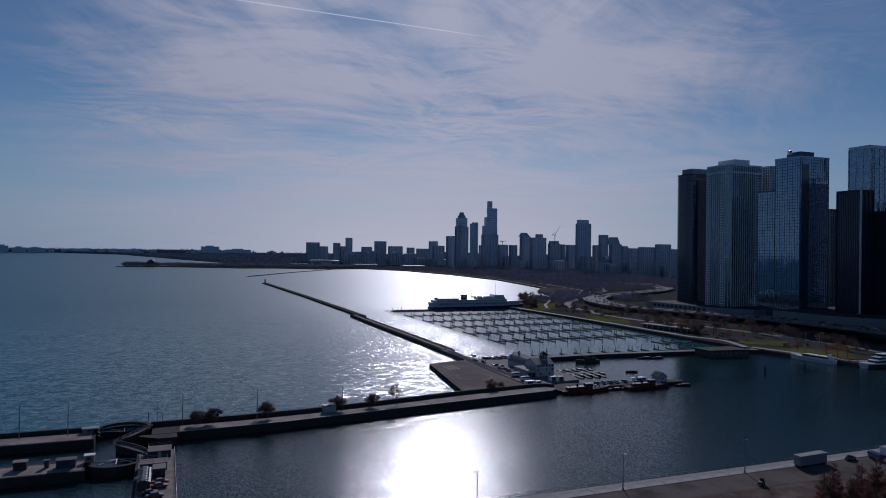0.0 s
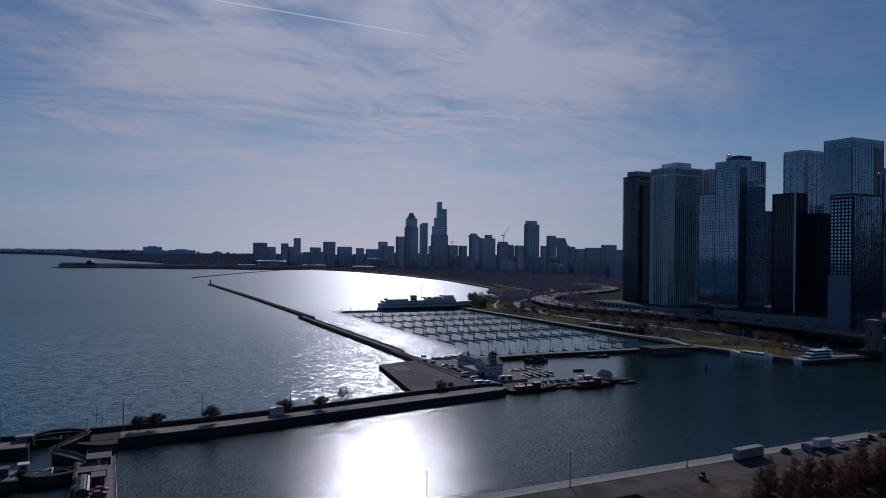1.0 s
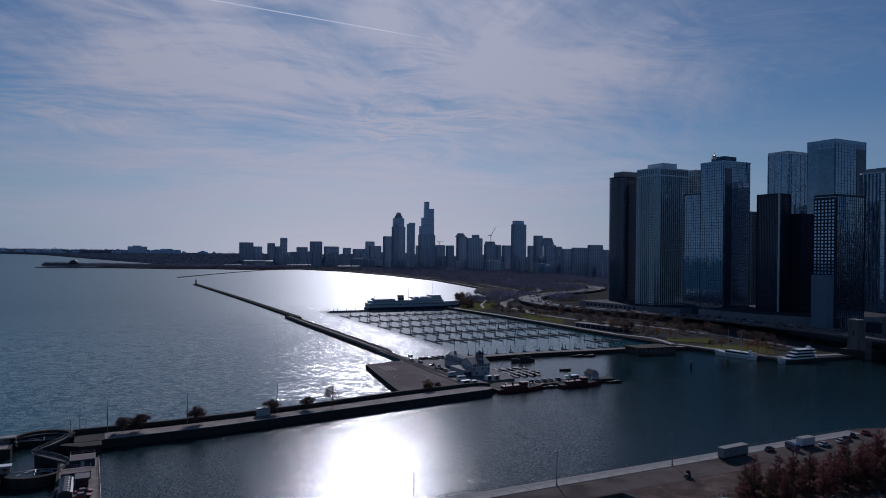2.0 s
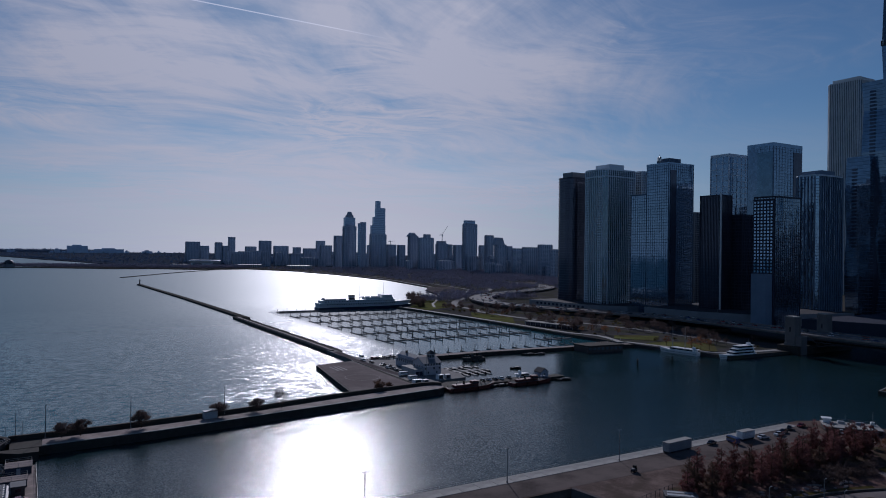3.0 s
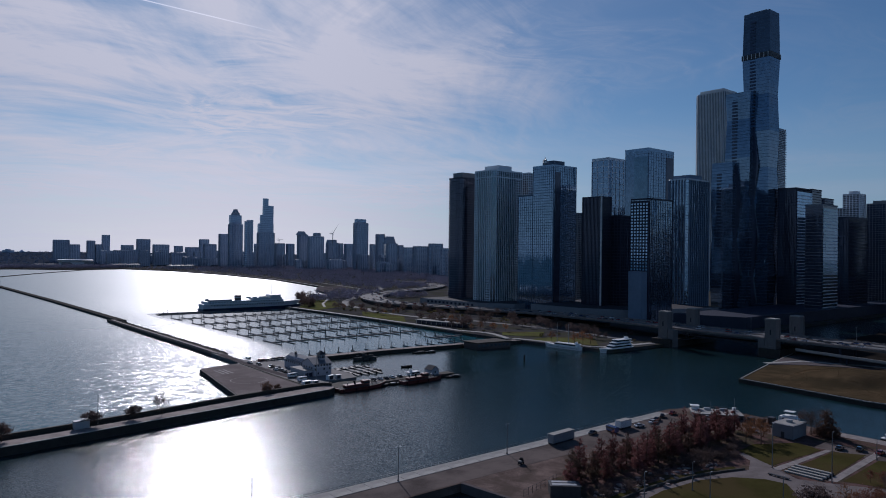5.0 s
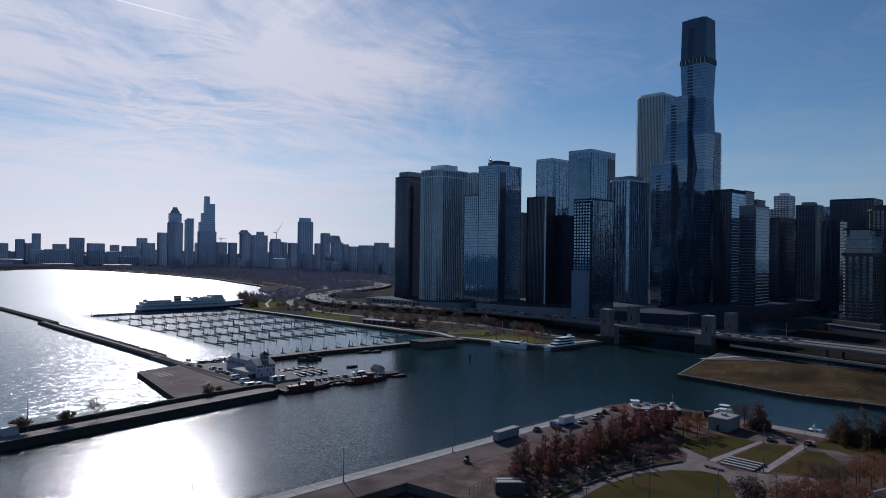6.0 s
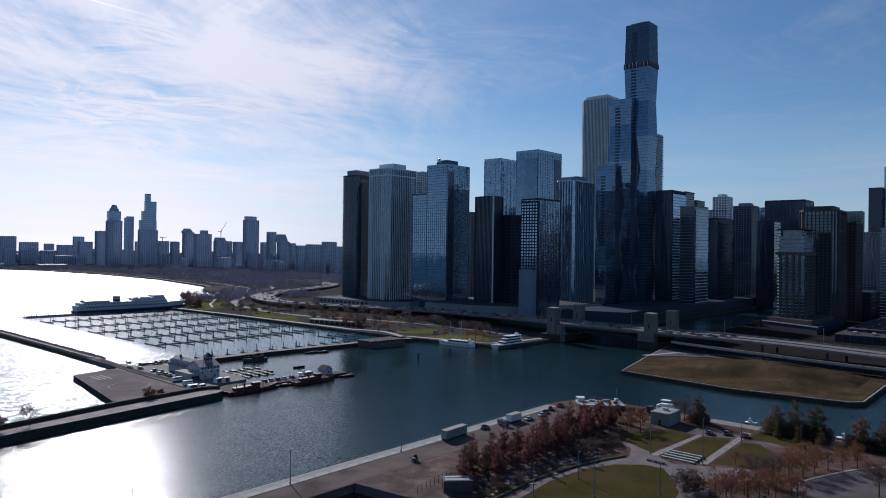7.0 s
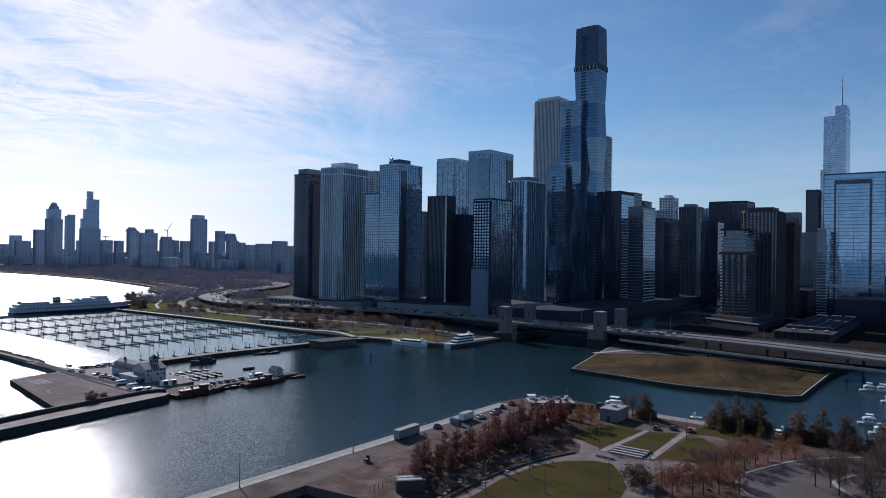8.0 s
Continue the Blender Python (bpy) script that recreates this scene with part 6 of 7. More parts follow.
def tree_meshes(seed, height, spread, shape, leaf_mat, leaves, size):
    """shape: 'cone', 'round', 'flat' or 'bare'. Returns trunk and crown meshes."""
    rnd = random.Random(seed)
    trunk, crown = Mesh(), Mesh()
    pts = limbs(trunk, None, height, spread, rnd, 16 if shape == "bare" else 9 if shape != "cone" else 12, 0.22 if shape == "cone" else 0.32)
    clumps = []
    for i in range(210 if shape == "pine" else 64 if shape == "cone" else 30):
        while True:
            u, v, t = rnd.uniform(-1, 1), rnd.uniform(-1, 1), rnd.random()
            if shape == "cone":
                t = t ** 1.4
                lim = (1 - t) ** 0.8 * 0.9 + 0.10
                z = height * (0.16 + 0.84 * t)
            elif shape == "pine":
                t = t ** 1.5
                lim = ((1 - t) ** 0.85) * (0.84 + 0.16 * math.cos(t * 34)) + 0.03
                z = height * (0.08 + 0.92 * t)
            elif shape == "flat":
                lim = math.sqrt(max(0.02, 1 - (2 * t - 0.8) ** 2)) if t < 0.9 else 0.5
                z = height * (0.45 + 0.52 * t)
            else:
                lim = math.sqrt(max(0.02, 1 - (2 * t - 1) ** 2))
                z = height * (0.28 + 0.70 * t)
            if u * u + v * v < lim * lim:
                break
        clumps.append((Vector((u * spread, v * spread, z)), rnd.uniform(0.10, 0.17) * spread if shape == "pine" else rnd.uniform(0.14, 0.24) * spread if shape == "cone" else rnd.uniform(0.16, 0.34) * spread))
    for i in range(leaves):
        c, r = clumps[i % len(clumps)]
        p = c + Vector((rnd.gauss(0, 0.5), rnd.gauss(0, 0.5), rnd.gauss(0, 0.42))) * r * 1.25
        n1 = Vector((rnd.gauss(0, 1), rnd.gauss(0, 1), rnd.gauss(0, 1))).normalized()
        n2 = n1.cross(Vector((rnd.gauss(0, 1), rnd.gauss(0, 1), rnd.gauss(0, 1)))).normalized()
        s = size * rnd.uniform(0.6, 1.3)
        if shape == "bare":
            n1 = (n1 * 0.55 + (p - Vector((0, 0, height * 0.2))).normalized()).normalized()
            crown.quad(p, p + n1 * s * 3.2, p + n1 * s * 3.2 + n2 * 0.03, p + n2 * 0.07)
        else:
            crown.quad(p - n1 * s, p + n2 * s * 0.6, p + n1 * s, p - n2 * s * 0.6)
    return trunk.data("trunk", BARK), crown.data("crown", leaf_mat)


def tree_kind(name, label, seeds, height, spread, shape, leaf_mat, leaves, size, group):
    protos = []
    for s in seeds:
        tm, cm = tree_meshes(s, height, spread, shape, leaf_mat, leaves, size)
        protos.append((tm, cm))

    def plant(x, y, z, scale=1.0, turn=0.0, k=0):
        root = thing(name, label, "tree" if "shrub" not in name else "shrub", pose(x, y, z, 0, 0, turn), group)
        root.scale = (scale, scale, scale)
        tm, cm = protos[k % len(protos)]
        part("trunk", tm, BARK, root)
        part("crown", cm, leaf_mat, root)
        return root
    return plant


russet = tree_kind("cypress_tree", "russet-brown autumn tree with a pointed crown", (1, 2, 3, 4), 10.8, 2.7, "cone", RUSSET, 2800, 0.2, "russet row")
brown_cypress = tree_kind("cypress_tree", "brown-green autumn tree with a pointed crown", (61, 62, 63), 10.4, 2.6, "cone", BRONZE, 2200, 0.2, "russet row")
orange = tree_kind("autumn_tree", "small tree with thin orange-brown autumn leaves", (5, 6, 7), 7.5, 2.7, "round", ORANGE, 1500, 0.13, "autumn trees")
rusty = tree_kind("autumn_tree", "small rounded tree with rust-red autumn leaves", (51, 52, 53), 7.0, 3.1, "round", RUSTY, 1700, 0.14, "autumn trees")
olive = tree_kind("pier_tree", "low dark spreading tree on the guard pier", (8, 9), 6.0, 3.6, "flat", TWIG, 2600, 0.24, "pier trees")
pine = tree_kind("evergreen_tree", "tall dark evergreen with a broad ragged crown", (10, 11, 12), 13.4, 6.0, "pine", GREEN, 8000, 0.26, "evergreens")
bronze = tree_kind("evergreen_tree", "tall evergreen with a broad bronze-brown crown", (31, 32), 13.4, 5.6, "pine", BRONZE, 8000, 0.25, "evergreens")
cone_shrub = tree_kind("cypress_shrub", "slim olive-green pointed shrub", (13, 14), 6.0, 1.2, "cone", OLIVE, 700, 0.18, "pointed shrubs")
shrub = tree_kind("shrub", "dense dark rounded shrub in the park", (15, 16, 17), 3.0, 2.4, "round", OLIVE, 900, 0.20, "park shrubs")
twiggy = tree_kind("shrub", "bare dark twiggy shrub among stones", (21, 22, 23), 2.6, 2.4, "round", TWIG, 800, 0.17, "twiggy shrubs")
rust_shrub = tree_kind("shrub", "dense rust-brown shrub on the pad's edge", (41, 42), 3.0, 1.6, "round", BRONZE, 900, 0.18, "pad shrubs")
bare = tree_kind("bare_tree", "leafless grey-brown tree with fine twigs", (18, 19, 20), 9.0, 3.6, "bare", TWIG, 1500, 0.36, "bare trees")
rnd = random.Random(7)
GZ = 2.52
for i in range(20):
    x = 155 + i * 4.75
    (brown_cypress if i in (1, 2, 4, 9, 13) else russet)(x, 128.2 + 1.8 * math.sin(i * 1.7) - (1.5 if 4 < i < 10 else 0), GZ, rnd.uniform(0.88, 1.2), rnd.uniform(0, 360), i)
for i in range(17):
    x = 163 + i * 5.1
    (brown_cypress if i in (0, 5, 11) else russet)(x, 134.4 + 1.6 * math.sin(i * 2.3), GZ, rnd.uniform(0.8, 1.15), rnd.uniform(0, 360), i + 2)
for x, y in ((230, 138), (238, 136), (246, 133), (252, 138), (256, 132)):
    russet(x, y, GZ, rnd.uniform(0.9, 1.15), rnd.uniform(0, 360), int(x))
for i in range(17):
    x = 152 + i * 4.4
    twiggy(x, 119.5 + rnd.uniform(-3.0, 3.4) + 0.02 * (x - 150), GZ, rnd.uniform(0.45, 0.95), rnd.uniform(0, 360), i)
for x, y, s in ((200, 118, 1.3), (206, 117, 1.2), (211, 119, 1.3), (226, 118, 1.1), (231, 119.5, 0.9), (216, 116, 1.2), (220, 121, 1.2), (214, 122, 1.1), (223, 114.5, 0.8), (236, 122, 1.0), (205, 122, 1.1), (157, 118, 0.9), (166, 116, 0.8)):
    twiggy(x, y, GZ, s, x * 7, int(x))

structure("garden_wall", ribbon(smooth_line([(213.4, 106.6, GZ + 0.5), (204.4, 109.9, GZ + 0.5), (195.4, 112.4, GZ + 0.5), (188.3, 113.6, GZ + 0.5), (180.7, 114.6, GZ + 0.5), (171, 115.0, GZ + 0.5), (150, 114.0, GZ + 0.5)]), 0.6, 0.55), STONE, "low brown stone wall along the path")


def rock_garden():
    root = thing("rock_garden", "scattered flat pale stones among the shrubs", "stones", pose(0, 0, GZ - 0.02))
    r2 = random.Random(12)
    for i in range(70):
        x = 150 + 62 * r2.random()
        y = 117.5 + r2.uniform(-4.2, 5.5)
        a, b, h = r2.uniform(0.5, 1.5), r2.uniform(0.4, 0.9), r2.uniform(0.15, 0.45)
        poly = [(a * math.cos(k) * r2.uniform(0.8, 1.1), b * math.sin(k) * r2.uniform(0.8, 1.1)) for k in (0, 0.9, 1.7, 2.6, 3.5, 4.4, 5.4)]
        part("stone", Mesh().prism(poly, 0, h, 0.82), CONCRETE, root, at=pose(x, y, 0, 0, 0, r2.uniform(0, 180)))


rock_garden()
for x, y, s in ((243, 121, 1.05), (246, 117, 1.1), (248, 122, 0.9), (253, 124, 1.15), (257, 121.5, 1.0)):
    orange(x, y, GZ, s, x * 3, int(x))
bronze(277.2, 107.4, GZ, 0.9, 20, 1)
bare(274.4, 111.6, GZ, 1.1, 50, 0)
for i, (x, y, s) in enumerate(((280.6, 79, 0.95), (282.4, 72.6, 1.0), (283.2, 65.6, 1.02), (281.2, 50.8, 0.98), (282.6, 43.4, 0.95), (282, 36, 0.96), (282, 24, 1.0))):
    (bronze if i in (3, 5) else pine)(x, y, GZ, s, i * 77, i)
for x, y, s in ((273.6, 76.6, 1.1), (268.9, 68.4, 1.25), (273, 61.8, 1.3), (277.5, 50.6, 1.2), (277.5, 43.8, 1.25), (279, 29, 1.2)):
    cone_shrub(x, y, GZ, s, x, int(y))
for i, (x, y) in enumerate(((225.7, 59.6), (230.6, 57), (237.4, 55.4), (243.4, 53), (248.8, 50), (253.2, 46.8), (228, 63), (234, 61), (241, 59), (247, 57), (256, 52), (262, 49))):
    orange(x, y, GZ, rnd.uniform(0.85, 1.2), i * 50, i)
for i, (x, y, s) in enumerate(((194.3, 70.2, 1.2), (198, 67, 1.1), (203.1, 65.2, 1.1), (202.6, 56.8, 1.2), (199, 60, 1.3), (207, 60, 1.1), (196, 62, 1.2), (191, 66, 1.2), (205, 52, 1.2), (211, 55, 1.0), (229, 72.5, 0.7), (231, 77, 0.55))):
    (orange, rusty, rusty)[i % 3](x, y, GZ, s, i * 61, i + 1)
for i, (x, y, s) in enumerate(((227.8, 36.7, 1.1), (230.1, 33.1, 1.15), (236, 30, 1.05), (240.2, 25.6, 1.1), (241.4, 21.9, 1.1), (248, 18, 1.0), (254, 21, 1.0), (261, 19, 1.1), (268, 24, 0.9), (224, 30, 1.1), (230, 24, 1.1), (222, 22, 1.2), (236, 18, 1.1), (215.1, 61.2, 1.0), (218.7, 66.8, 0.9), (274, 32, 0.8), (265, 36, 0.8))):
    bare(x, y, GZ, s, i * 43, i)
for x, y, sc in ((193.6, 77.6, 1.9), (197.6, 79.4, 2.0), (195.4, 76.2, 1.5)):
    twiggy(x, y, GZ, sc, x * 9, int(x))
for i in range(26):
    shrub(rnd.uniform(222, 280), rnd.uniform(10, 34), GZ, rnd.uniform(0.3, 0.6), i * 20, i)
for x, y, s in ((10, 276.3, 0.85), (15.8, 276.6, 0.95), (36, 278.3, 1.0), (65, 283.3, 0.95), (81, 285.2, 0.85)):
    olive(x, y, 3.05, s, x * 11, int(x))
bare(92, 286.5, 3.05, 0.85, 10, 1)
for x, y, s in ((144.5, 301.5, 1.75), (151, 303.2, 1.1)):
    rust_shrub(x, y, 2.56, s, x, int(x))
# trees round the harbour, on the point and by the river
for i, (x, y, s) in enumerate(((402, 353, 1.1), (405, 333, 1.3), (410, 329, 1.35), (414, 325, 1.1), (407, 438, 1.1), (411, 425, 1.1), (416, 432, 1.0), (420, 420, 1.0), (404, 446, 0.8), (631, 194, 1.7))):
    orange(x, y, 2.4, s, i * 31, i)
for i in range(46):
    t = i / 45
    x, y = 396 + 70 * t + rnd.uniform(-6, 14), 735 + 130 * t + rnd.uniform(-10, 8)
    (bare if i % 3 else pine)(x, y, 2.3, rnd.uniform(0.75, 1.25) if i % 3 else rnd.uniform(0.4, 0.6), i * 53, i)
for i in range(30):
    (bare if i % 5 else orange)(rnd.uniform(402, 440), rnd.uniform(455, 530), 2.3, rnd.uniform(0.7, 1.15), i * 29, i)
for i in range(40):
    k = rnd.random()
    x, y = 394 + 40 * rnd.random(), 600 + 110 * k
    (bare, shrub, bare, shrub, bare, orange)[i % 6](x + 18, y, 2.3, rnd.uniform(0.5, 1.0), i * 37, i)
for i in range(60):
    k = rnd.random()
    x, y = 470 + 34 * rnd.random() - 40 * max(0, k - 0.5), 420 + 240 * k
    (bare, shrub, bare, shrub, bare)[i % 5](x, y, 2.3, rnd.uniform(0.6, 1.1), i * 37, i)
for i in range(14):
    shrub(rnd.uniform(400, 462), rnd.uniform(312, 560), 2.3, rnd.uniform(0.4, 0.9), i * 41, i)
for i in range(26):
    bare(rnd.uniform(440, 480), rnd.uniform(330, 450), 2.3, rnd.uniform(0.6, 1.0), i * 37, i)


def woods(label, count, seed, place, size=(5, 9), mat=WOODS):
    """Far trees: loose tufts of leaves in one mesh."""
    r = np.random.RandomState(seed)
    verts, faces = [], []
    for i in range(count):
        x, y, z = place(r)
        s = r.uniform(*size)
        n = 64
        c = r.normal(0, 0.33, (n, 3)) * (s * 0.9, s * 0.9, s * 0.62) + (x, y, z + s * 0.62)
        d = r.normal(0, 1, (n, 3, 3)) * s * 0.095
        k = len(verts)
        for j in range(n):
            for q in range(3):
                verts.append(tuple(c[j] + d[j, q]))
            faces.append((k + 3 * j, k + 3 * j + 1, k + 3 * j + 2))
    me = bpy.data.meshes.new("woods")
    me.from_pydata(verts, [], faces)
    me.materials.append(mat)
    return tagged(new("distant_trees", me), label, "trees", kind="stuff")


SHORE_Y = [p[1] for p in SHORE[8:17]]
SHORE_X = [p[0] for p in SHORE[8:17]]


def park_place(r):
    while True:
        y = 800 + 1650 * r.rand() ** 1.2
        x0 = float(np.interp(y, SHORE_Y, SHORE_X)) + 14
        x = x0 + (330 + (y - 800) * 0.22) * r.rand() ** 0.8
        if all((p.x - x) ** 2 + (p.y - y) ** 2 > 19 ** 2 for p in DRIVE[36:]) and not (555 < x < 690 and 960 < y < 1135) and not (900 < x < 985 and 1180 < y < 1260) and not (y < 1000 and x > 640):
            return x, y, 2.2


woods("lakefront park woods, paled by haze in their colour", 3300, 1, park_place)
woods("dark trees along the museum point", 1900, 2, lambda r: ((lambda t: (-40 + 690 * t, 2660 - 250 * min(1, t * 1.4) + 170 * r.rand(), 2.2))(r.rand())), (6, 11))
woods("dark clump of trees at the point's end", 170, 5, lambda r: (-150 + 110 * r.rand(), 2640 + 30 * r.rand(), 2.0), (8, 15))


def far_place(r):
    az = radians(-9 + 32 * r.rand())
    rr = 3000 + 1800 * r.rand()
    x, y = rr * math.sin(az), rr * math.cos(az)
    lim = float(np.interp(math.degrees(az), [-12, -7.9, -3.3, 1, 5.8, 13, 33], [4750, 4680, 4320, 3520, 2990, 2960, 2740]))
    rr = max(rr, lim + 20)
    x, y = rr * math.sin(az), rr * math.cos(az)
    return x, y, rim(rr) + 2.4


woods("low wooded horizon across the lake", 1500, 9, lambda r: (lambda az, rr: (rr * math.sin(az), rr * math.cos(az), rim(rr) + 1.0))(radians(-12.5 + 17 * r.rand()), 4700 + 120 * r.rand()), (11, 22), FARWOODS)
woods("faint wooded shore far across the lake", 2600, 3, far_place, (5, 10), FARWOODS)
slab("museum_point", [(-175, 2634), (-112, 2638), (-40, 2612), (-40, 2690), (-120, 2672)], 2.0, EARTH, "low dark end of the museum point")


def arena():
    root = thing("stadium", "pale saucer-shaped stadium behind the trees", "stadium", pose(575, 2760, 2))
    root.scale = (0.55, 0.55, 0.62)
    rings = [[((95 + k) * math.cos(a * math.tau / 28), (70 + k) * math.sin(a * math.tau / 28), z) for a in range(28)] for k, z in ((-8, 0), (0, 22), (14, 34), (6, 38), (-30, 26))]
    part("bowl", Mesh().hull(rings, False), C_STONE, root)
    for x in (-60, 70):
        part("stand", Mesh().box(x - 30, x + 30, -64, -40, 0, 24, 0.9), C_GREY, root)


arena()


def museum(x, y, wd, h, label):
    root = thing("museum", label, "building", pose(x, y, 2.0))
    part("wall", Mesh().box(-wd / 2, wd / 2, -22, 22, 0, h), C_GREY, root)
    part("roof", Mesh().box(-wd / 2 - 1, wd / 2 + 1, -23, 23, h, h + 2), C_GREY, root)
    for k in range(int(wd / 8)):
        part("column", Mesh().rod((-wd / 2 + 4 + k * 8, -24, 0), (-wd / 2 + 4 + k * 8, -24, h), 1.2), C_WHITE, root)


museum(690, 2560, 90, 9, "long low pale museum building")
museum(820, 2380, 80, 9, "long low pale museum building")
museum(450, 2600, 60, 9, "pale domed museum building")
dome = thing("planetarium", "small dark dome on the museum point", "building", pose(-62, 2650, 2.0))
part("drum", Mesh().rod((0, 0, 0), (0, 0, 9), 17, 17, 16), C_GREY, dome)
part("dome", Mesh().hull([[(15 * math.cos(k * math.tau / 16) * math.cos(e), 15 * math.sin(k * math.tau / 16) * math.cos(e), 9 + 15 * math.sin(e)) for k in range(16)] for e in (0, 0.4, 0.8, 1.2, 1.5)]), DARKSTEEL, dome)


# ---------------------------------------------------------------- vehicles
def car_proto(name, label, paint, van=False):
    root = thing(name, label, "car", pose(0, 0, -60), "parked vehicles")
    if van:
        part("body", Mesh().soft(-2.6, 2.6, -0.95, 0.95, 0.35, 2.3, 0.2), paint, root)
        part("window_band", Mesh().box(-2.0, 2.63, -0.96, 0.96, 1.45, 1.95), GLASS, root)
    else:
        rings = [[(-2.2, s * 0.88, 0.35), (2.2, s * 0.88, 0.35), (2.25, s * 0.85, 0.8), (1.2, s * 0.86, 0.95), (-1.5, s * 0.86, 0.98), (-2.2, s * 0.84, 0.9)] for s in (-1, 1)]
        part("body", Mesh().hull(rings), paint, root)
        part("cabin", Mesh().hull([[(-1.6, s * 0.8, 0.94), (1.15, s * 0.8, 0.92), (0.45, s * 0.64, 1.45), (-1.05, s * 0.64, 1.47)] for s in (-1, 1)]), GLASS, root)
        part("roof", Mesh().box(-1.0, 0.4, -0.66, 0.66, 1.45, 1.5), paint, root)
    wheel = Mesh().rod((0, -0.11, 0), (0, 0.11, 0), 0.33, n=12).data("wheel", BLACK)
    for x in (-1.4, 1.4):
        for y in (-0.82, 0.82):
            part("wheel", wheel, BLACK, root, at=pose(x, y, 0.33))
    return root


PAINTS = [material("car_paint_" + n, c, 0.25, 0.05, 1.0, 5.0, coat=1.0) for n, c in (("white", (0.7, 0.7, 0.7)), ("black", (0.02, 0.02, 0.022)), ("silver", (0.4, 0.4, 0.42)), ("blue", (0.02, 0.05, 0.16)), ("red", (0.25, 0.02, 0.02)))]
PROTO = [car_proto("car", lab, p) for lab, p in zip(("white parked car with dark windows", "black parked car on the asphalt", "silver car with dark windows", "dark blue parked car", "dull red parked car"), PAINTS)]
PROTO.append(car_proto("van", "white panel van on the asphalt", PAINTS[0], True))
PROTO.append(car_proto("van", "dark blue van on the quay", PAINTS[3], True))


def park(kind, x, y, z, turn):
    return copy_thing(PROTO[kind], pose(x, y, z, 0, 0, turn))


for kind, x, y, tn in ((1, 209, 162.6, 15), (6, 217.4, 160, 80), (0, 232.4, 158.4, -10), (1, 254, 162, 30), (4, 262, 162.2, 10), (1, 262, 97, 5), (1, 266, 92, 10), (4, 267, 86, 0), (2, 270, 146, 40), (0, 266, 149, 35), (1, 274, 140, 20), (2, 262, 128, 80), (0, 242, 158.5, 0), (1, 247, 160, 12)):
    park(kind, x, y, Z + 0.04, tn)
for i, (kind, x, y, tn) in enumerate(((1, 177.5, 342, 90), (1, 177.5, 348, 85), (1, 178, 353, 92), (2, 177, 358, 90), (1, 180, 362, 40), (1, 179, 368, 30), (5, 174, 333, 4), (5, 173, 320.5, 4), (1, 177, 380, 90), (2, 175, 388, 92))):
    park(kind, x, y, 2.4, tn)
for kind, x in ((1, 206), (2, 210), (1, 214), (0, 218), (1, 223)):
    park(kind, x, 303.6, 1.6, 80)
for kind, x, y, tn in ((4, -1.9, 211.8, 5), (4, -2.2, 208.2, 3), (1, -4.6, 203.2, 4), (1, -3.2, 200.4, 6)):
    park(kind, x, y, 2.96, tn)
along = [p for p in smooth_line([tuple(q) for q in DRIVE], 4)]
for i in range(150):
    k = rnd.randrange(60, len(along) - 60)
    off = rnd.choice((-11, -7.4, -3.8, 3.8, 7.4, 11))
    p, q = along[k], along[k + 1]
    t = (q - p)
    s = Vector((t.y, -t.x, 0)).normalized() * off
    park(rnd.randrange(5), p.x + s.x, p.y + s.y, p.z + 0.02, math.degrees(math.atan2(t.y, t.x)))
for o in list(PROTO):
    for c in list(o.children_recursive):
        bpy.data.objects.remove(c)
    bpy.data.objects.remove(o)


def trailer(x, y, turn, length, h, label, name="trailer", paint=None):
    root = thing(name, label, "trailer", pose(x, y, Z + 0.04, 0, 0, turn))
    part("box", Mesh().soft(-length / 2, length / 2, -1.35, 1.35, 0.6, h, 0.1), paint or BOXGREY, root)
    part("roof", Mesh().box(-length / 2 - 0.05, length / 2 + 0.05, -1.4, 1.4, h, h + 0.08), PALE, root)
    m = Mesh()
    for k in range(int(length / 0.6)):
        m.box(-length / 2 + 0.3 + k * 0.6, -length / 2 + 0.38 + k * 0.6, -1.39, 1.39, 0.7, h - 0.1)
    part("rib", m, GREY, root, "", "stuff")
    part("skirt", Mesh().box(-length / 2 + 0.3, length / 2 - 0.3, -1.2, 1.2, 0.05, 0.6), DARKSTEEL, root)
    w2 = Mesh().rod((0, -1.3, 0), (0, 1.3, 0), 0.45, n=12).data("axle_wheels", BLACK)
    for u in (-0.35, 0.35):
        part("wheel", w2, BLACK, root, at=pose(length * u, 0, 0.45))


trailer(191.6, 163.0, 3, 12.2, 3.6, "long pale ribbed trailer parked on the quay")
trailer(226, 161.2, 0, 7.0, 3.2, "white box truck body parked on the quay", "box_truck", WHITE)
park_c = thing("container", "two dark green sheds with pale flat roofs", "shed", pose(150.6, 126.8, Z + 0.02, 0, 0, -42))
part("box", Mesh().soft(-4.2, 4.2, -2.9, -0.2, 0, 3.1, 0.08), DARKSTEEL, park_c)
part("roof", Mesh().box(-4.3, 4.3, -3.0, -0.1, 3.1, 3.3), DARKSTEEL, park_c)
part("roof_panel", Mesh().box(-3.6, 3.2, -2.3, -0.9, 3.3, 3.38), GREY, park_c, "pale roof panel")
part("box", Mesh().soft(-4.2, 4.2, 0.3, 2.6, 0, 2.9, 0.08), DARKSTEEL, park_c)
part("roof", Mesh().box(-4.3, 4.3, 0.2, 2.7, 2.9, 3.05), DARKSTEEL, park_c)
part("roof_panel", Mesh().box(-3.4, 3.4, 0.8, 2.0, 3.05, 3.12), GREY, park_c, "pale roof panel")


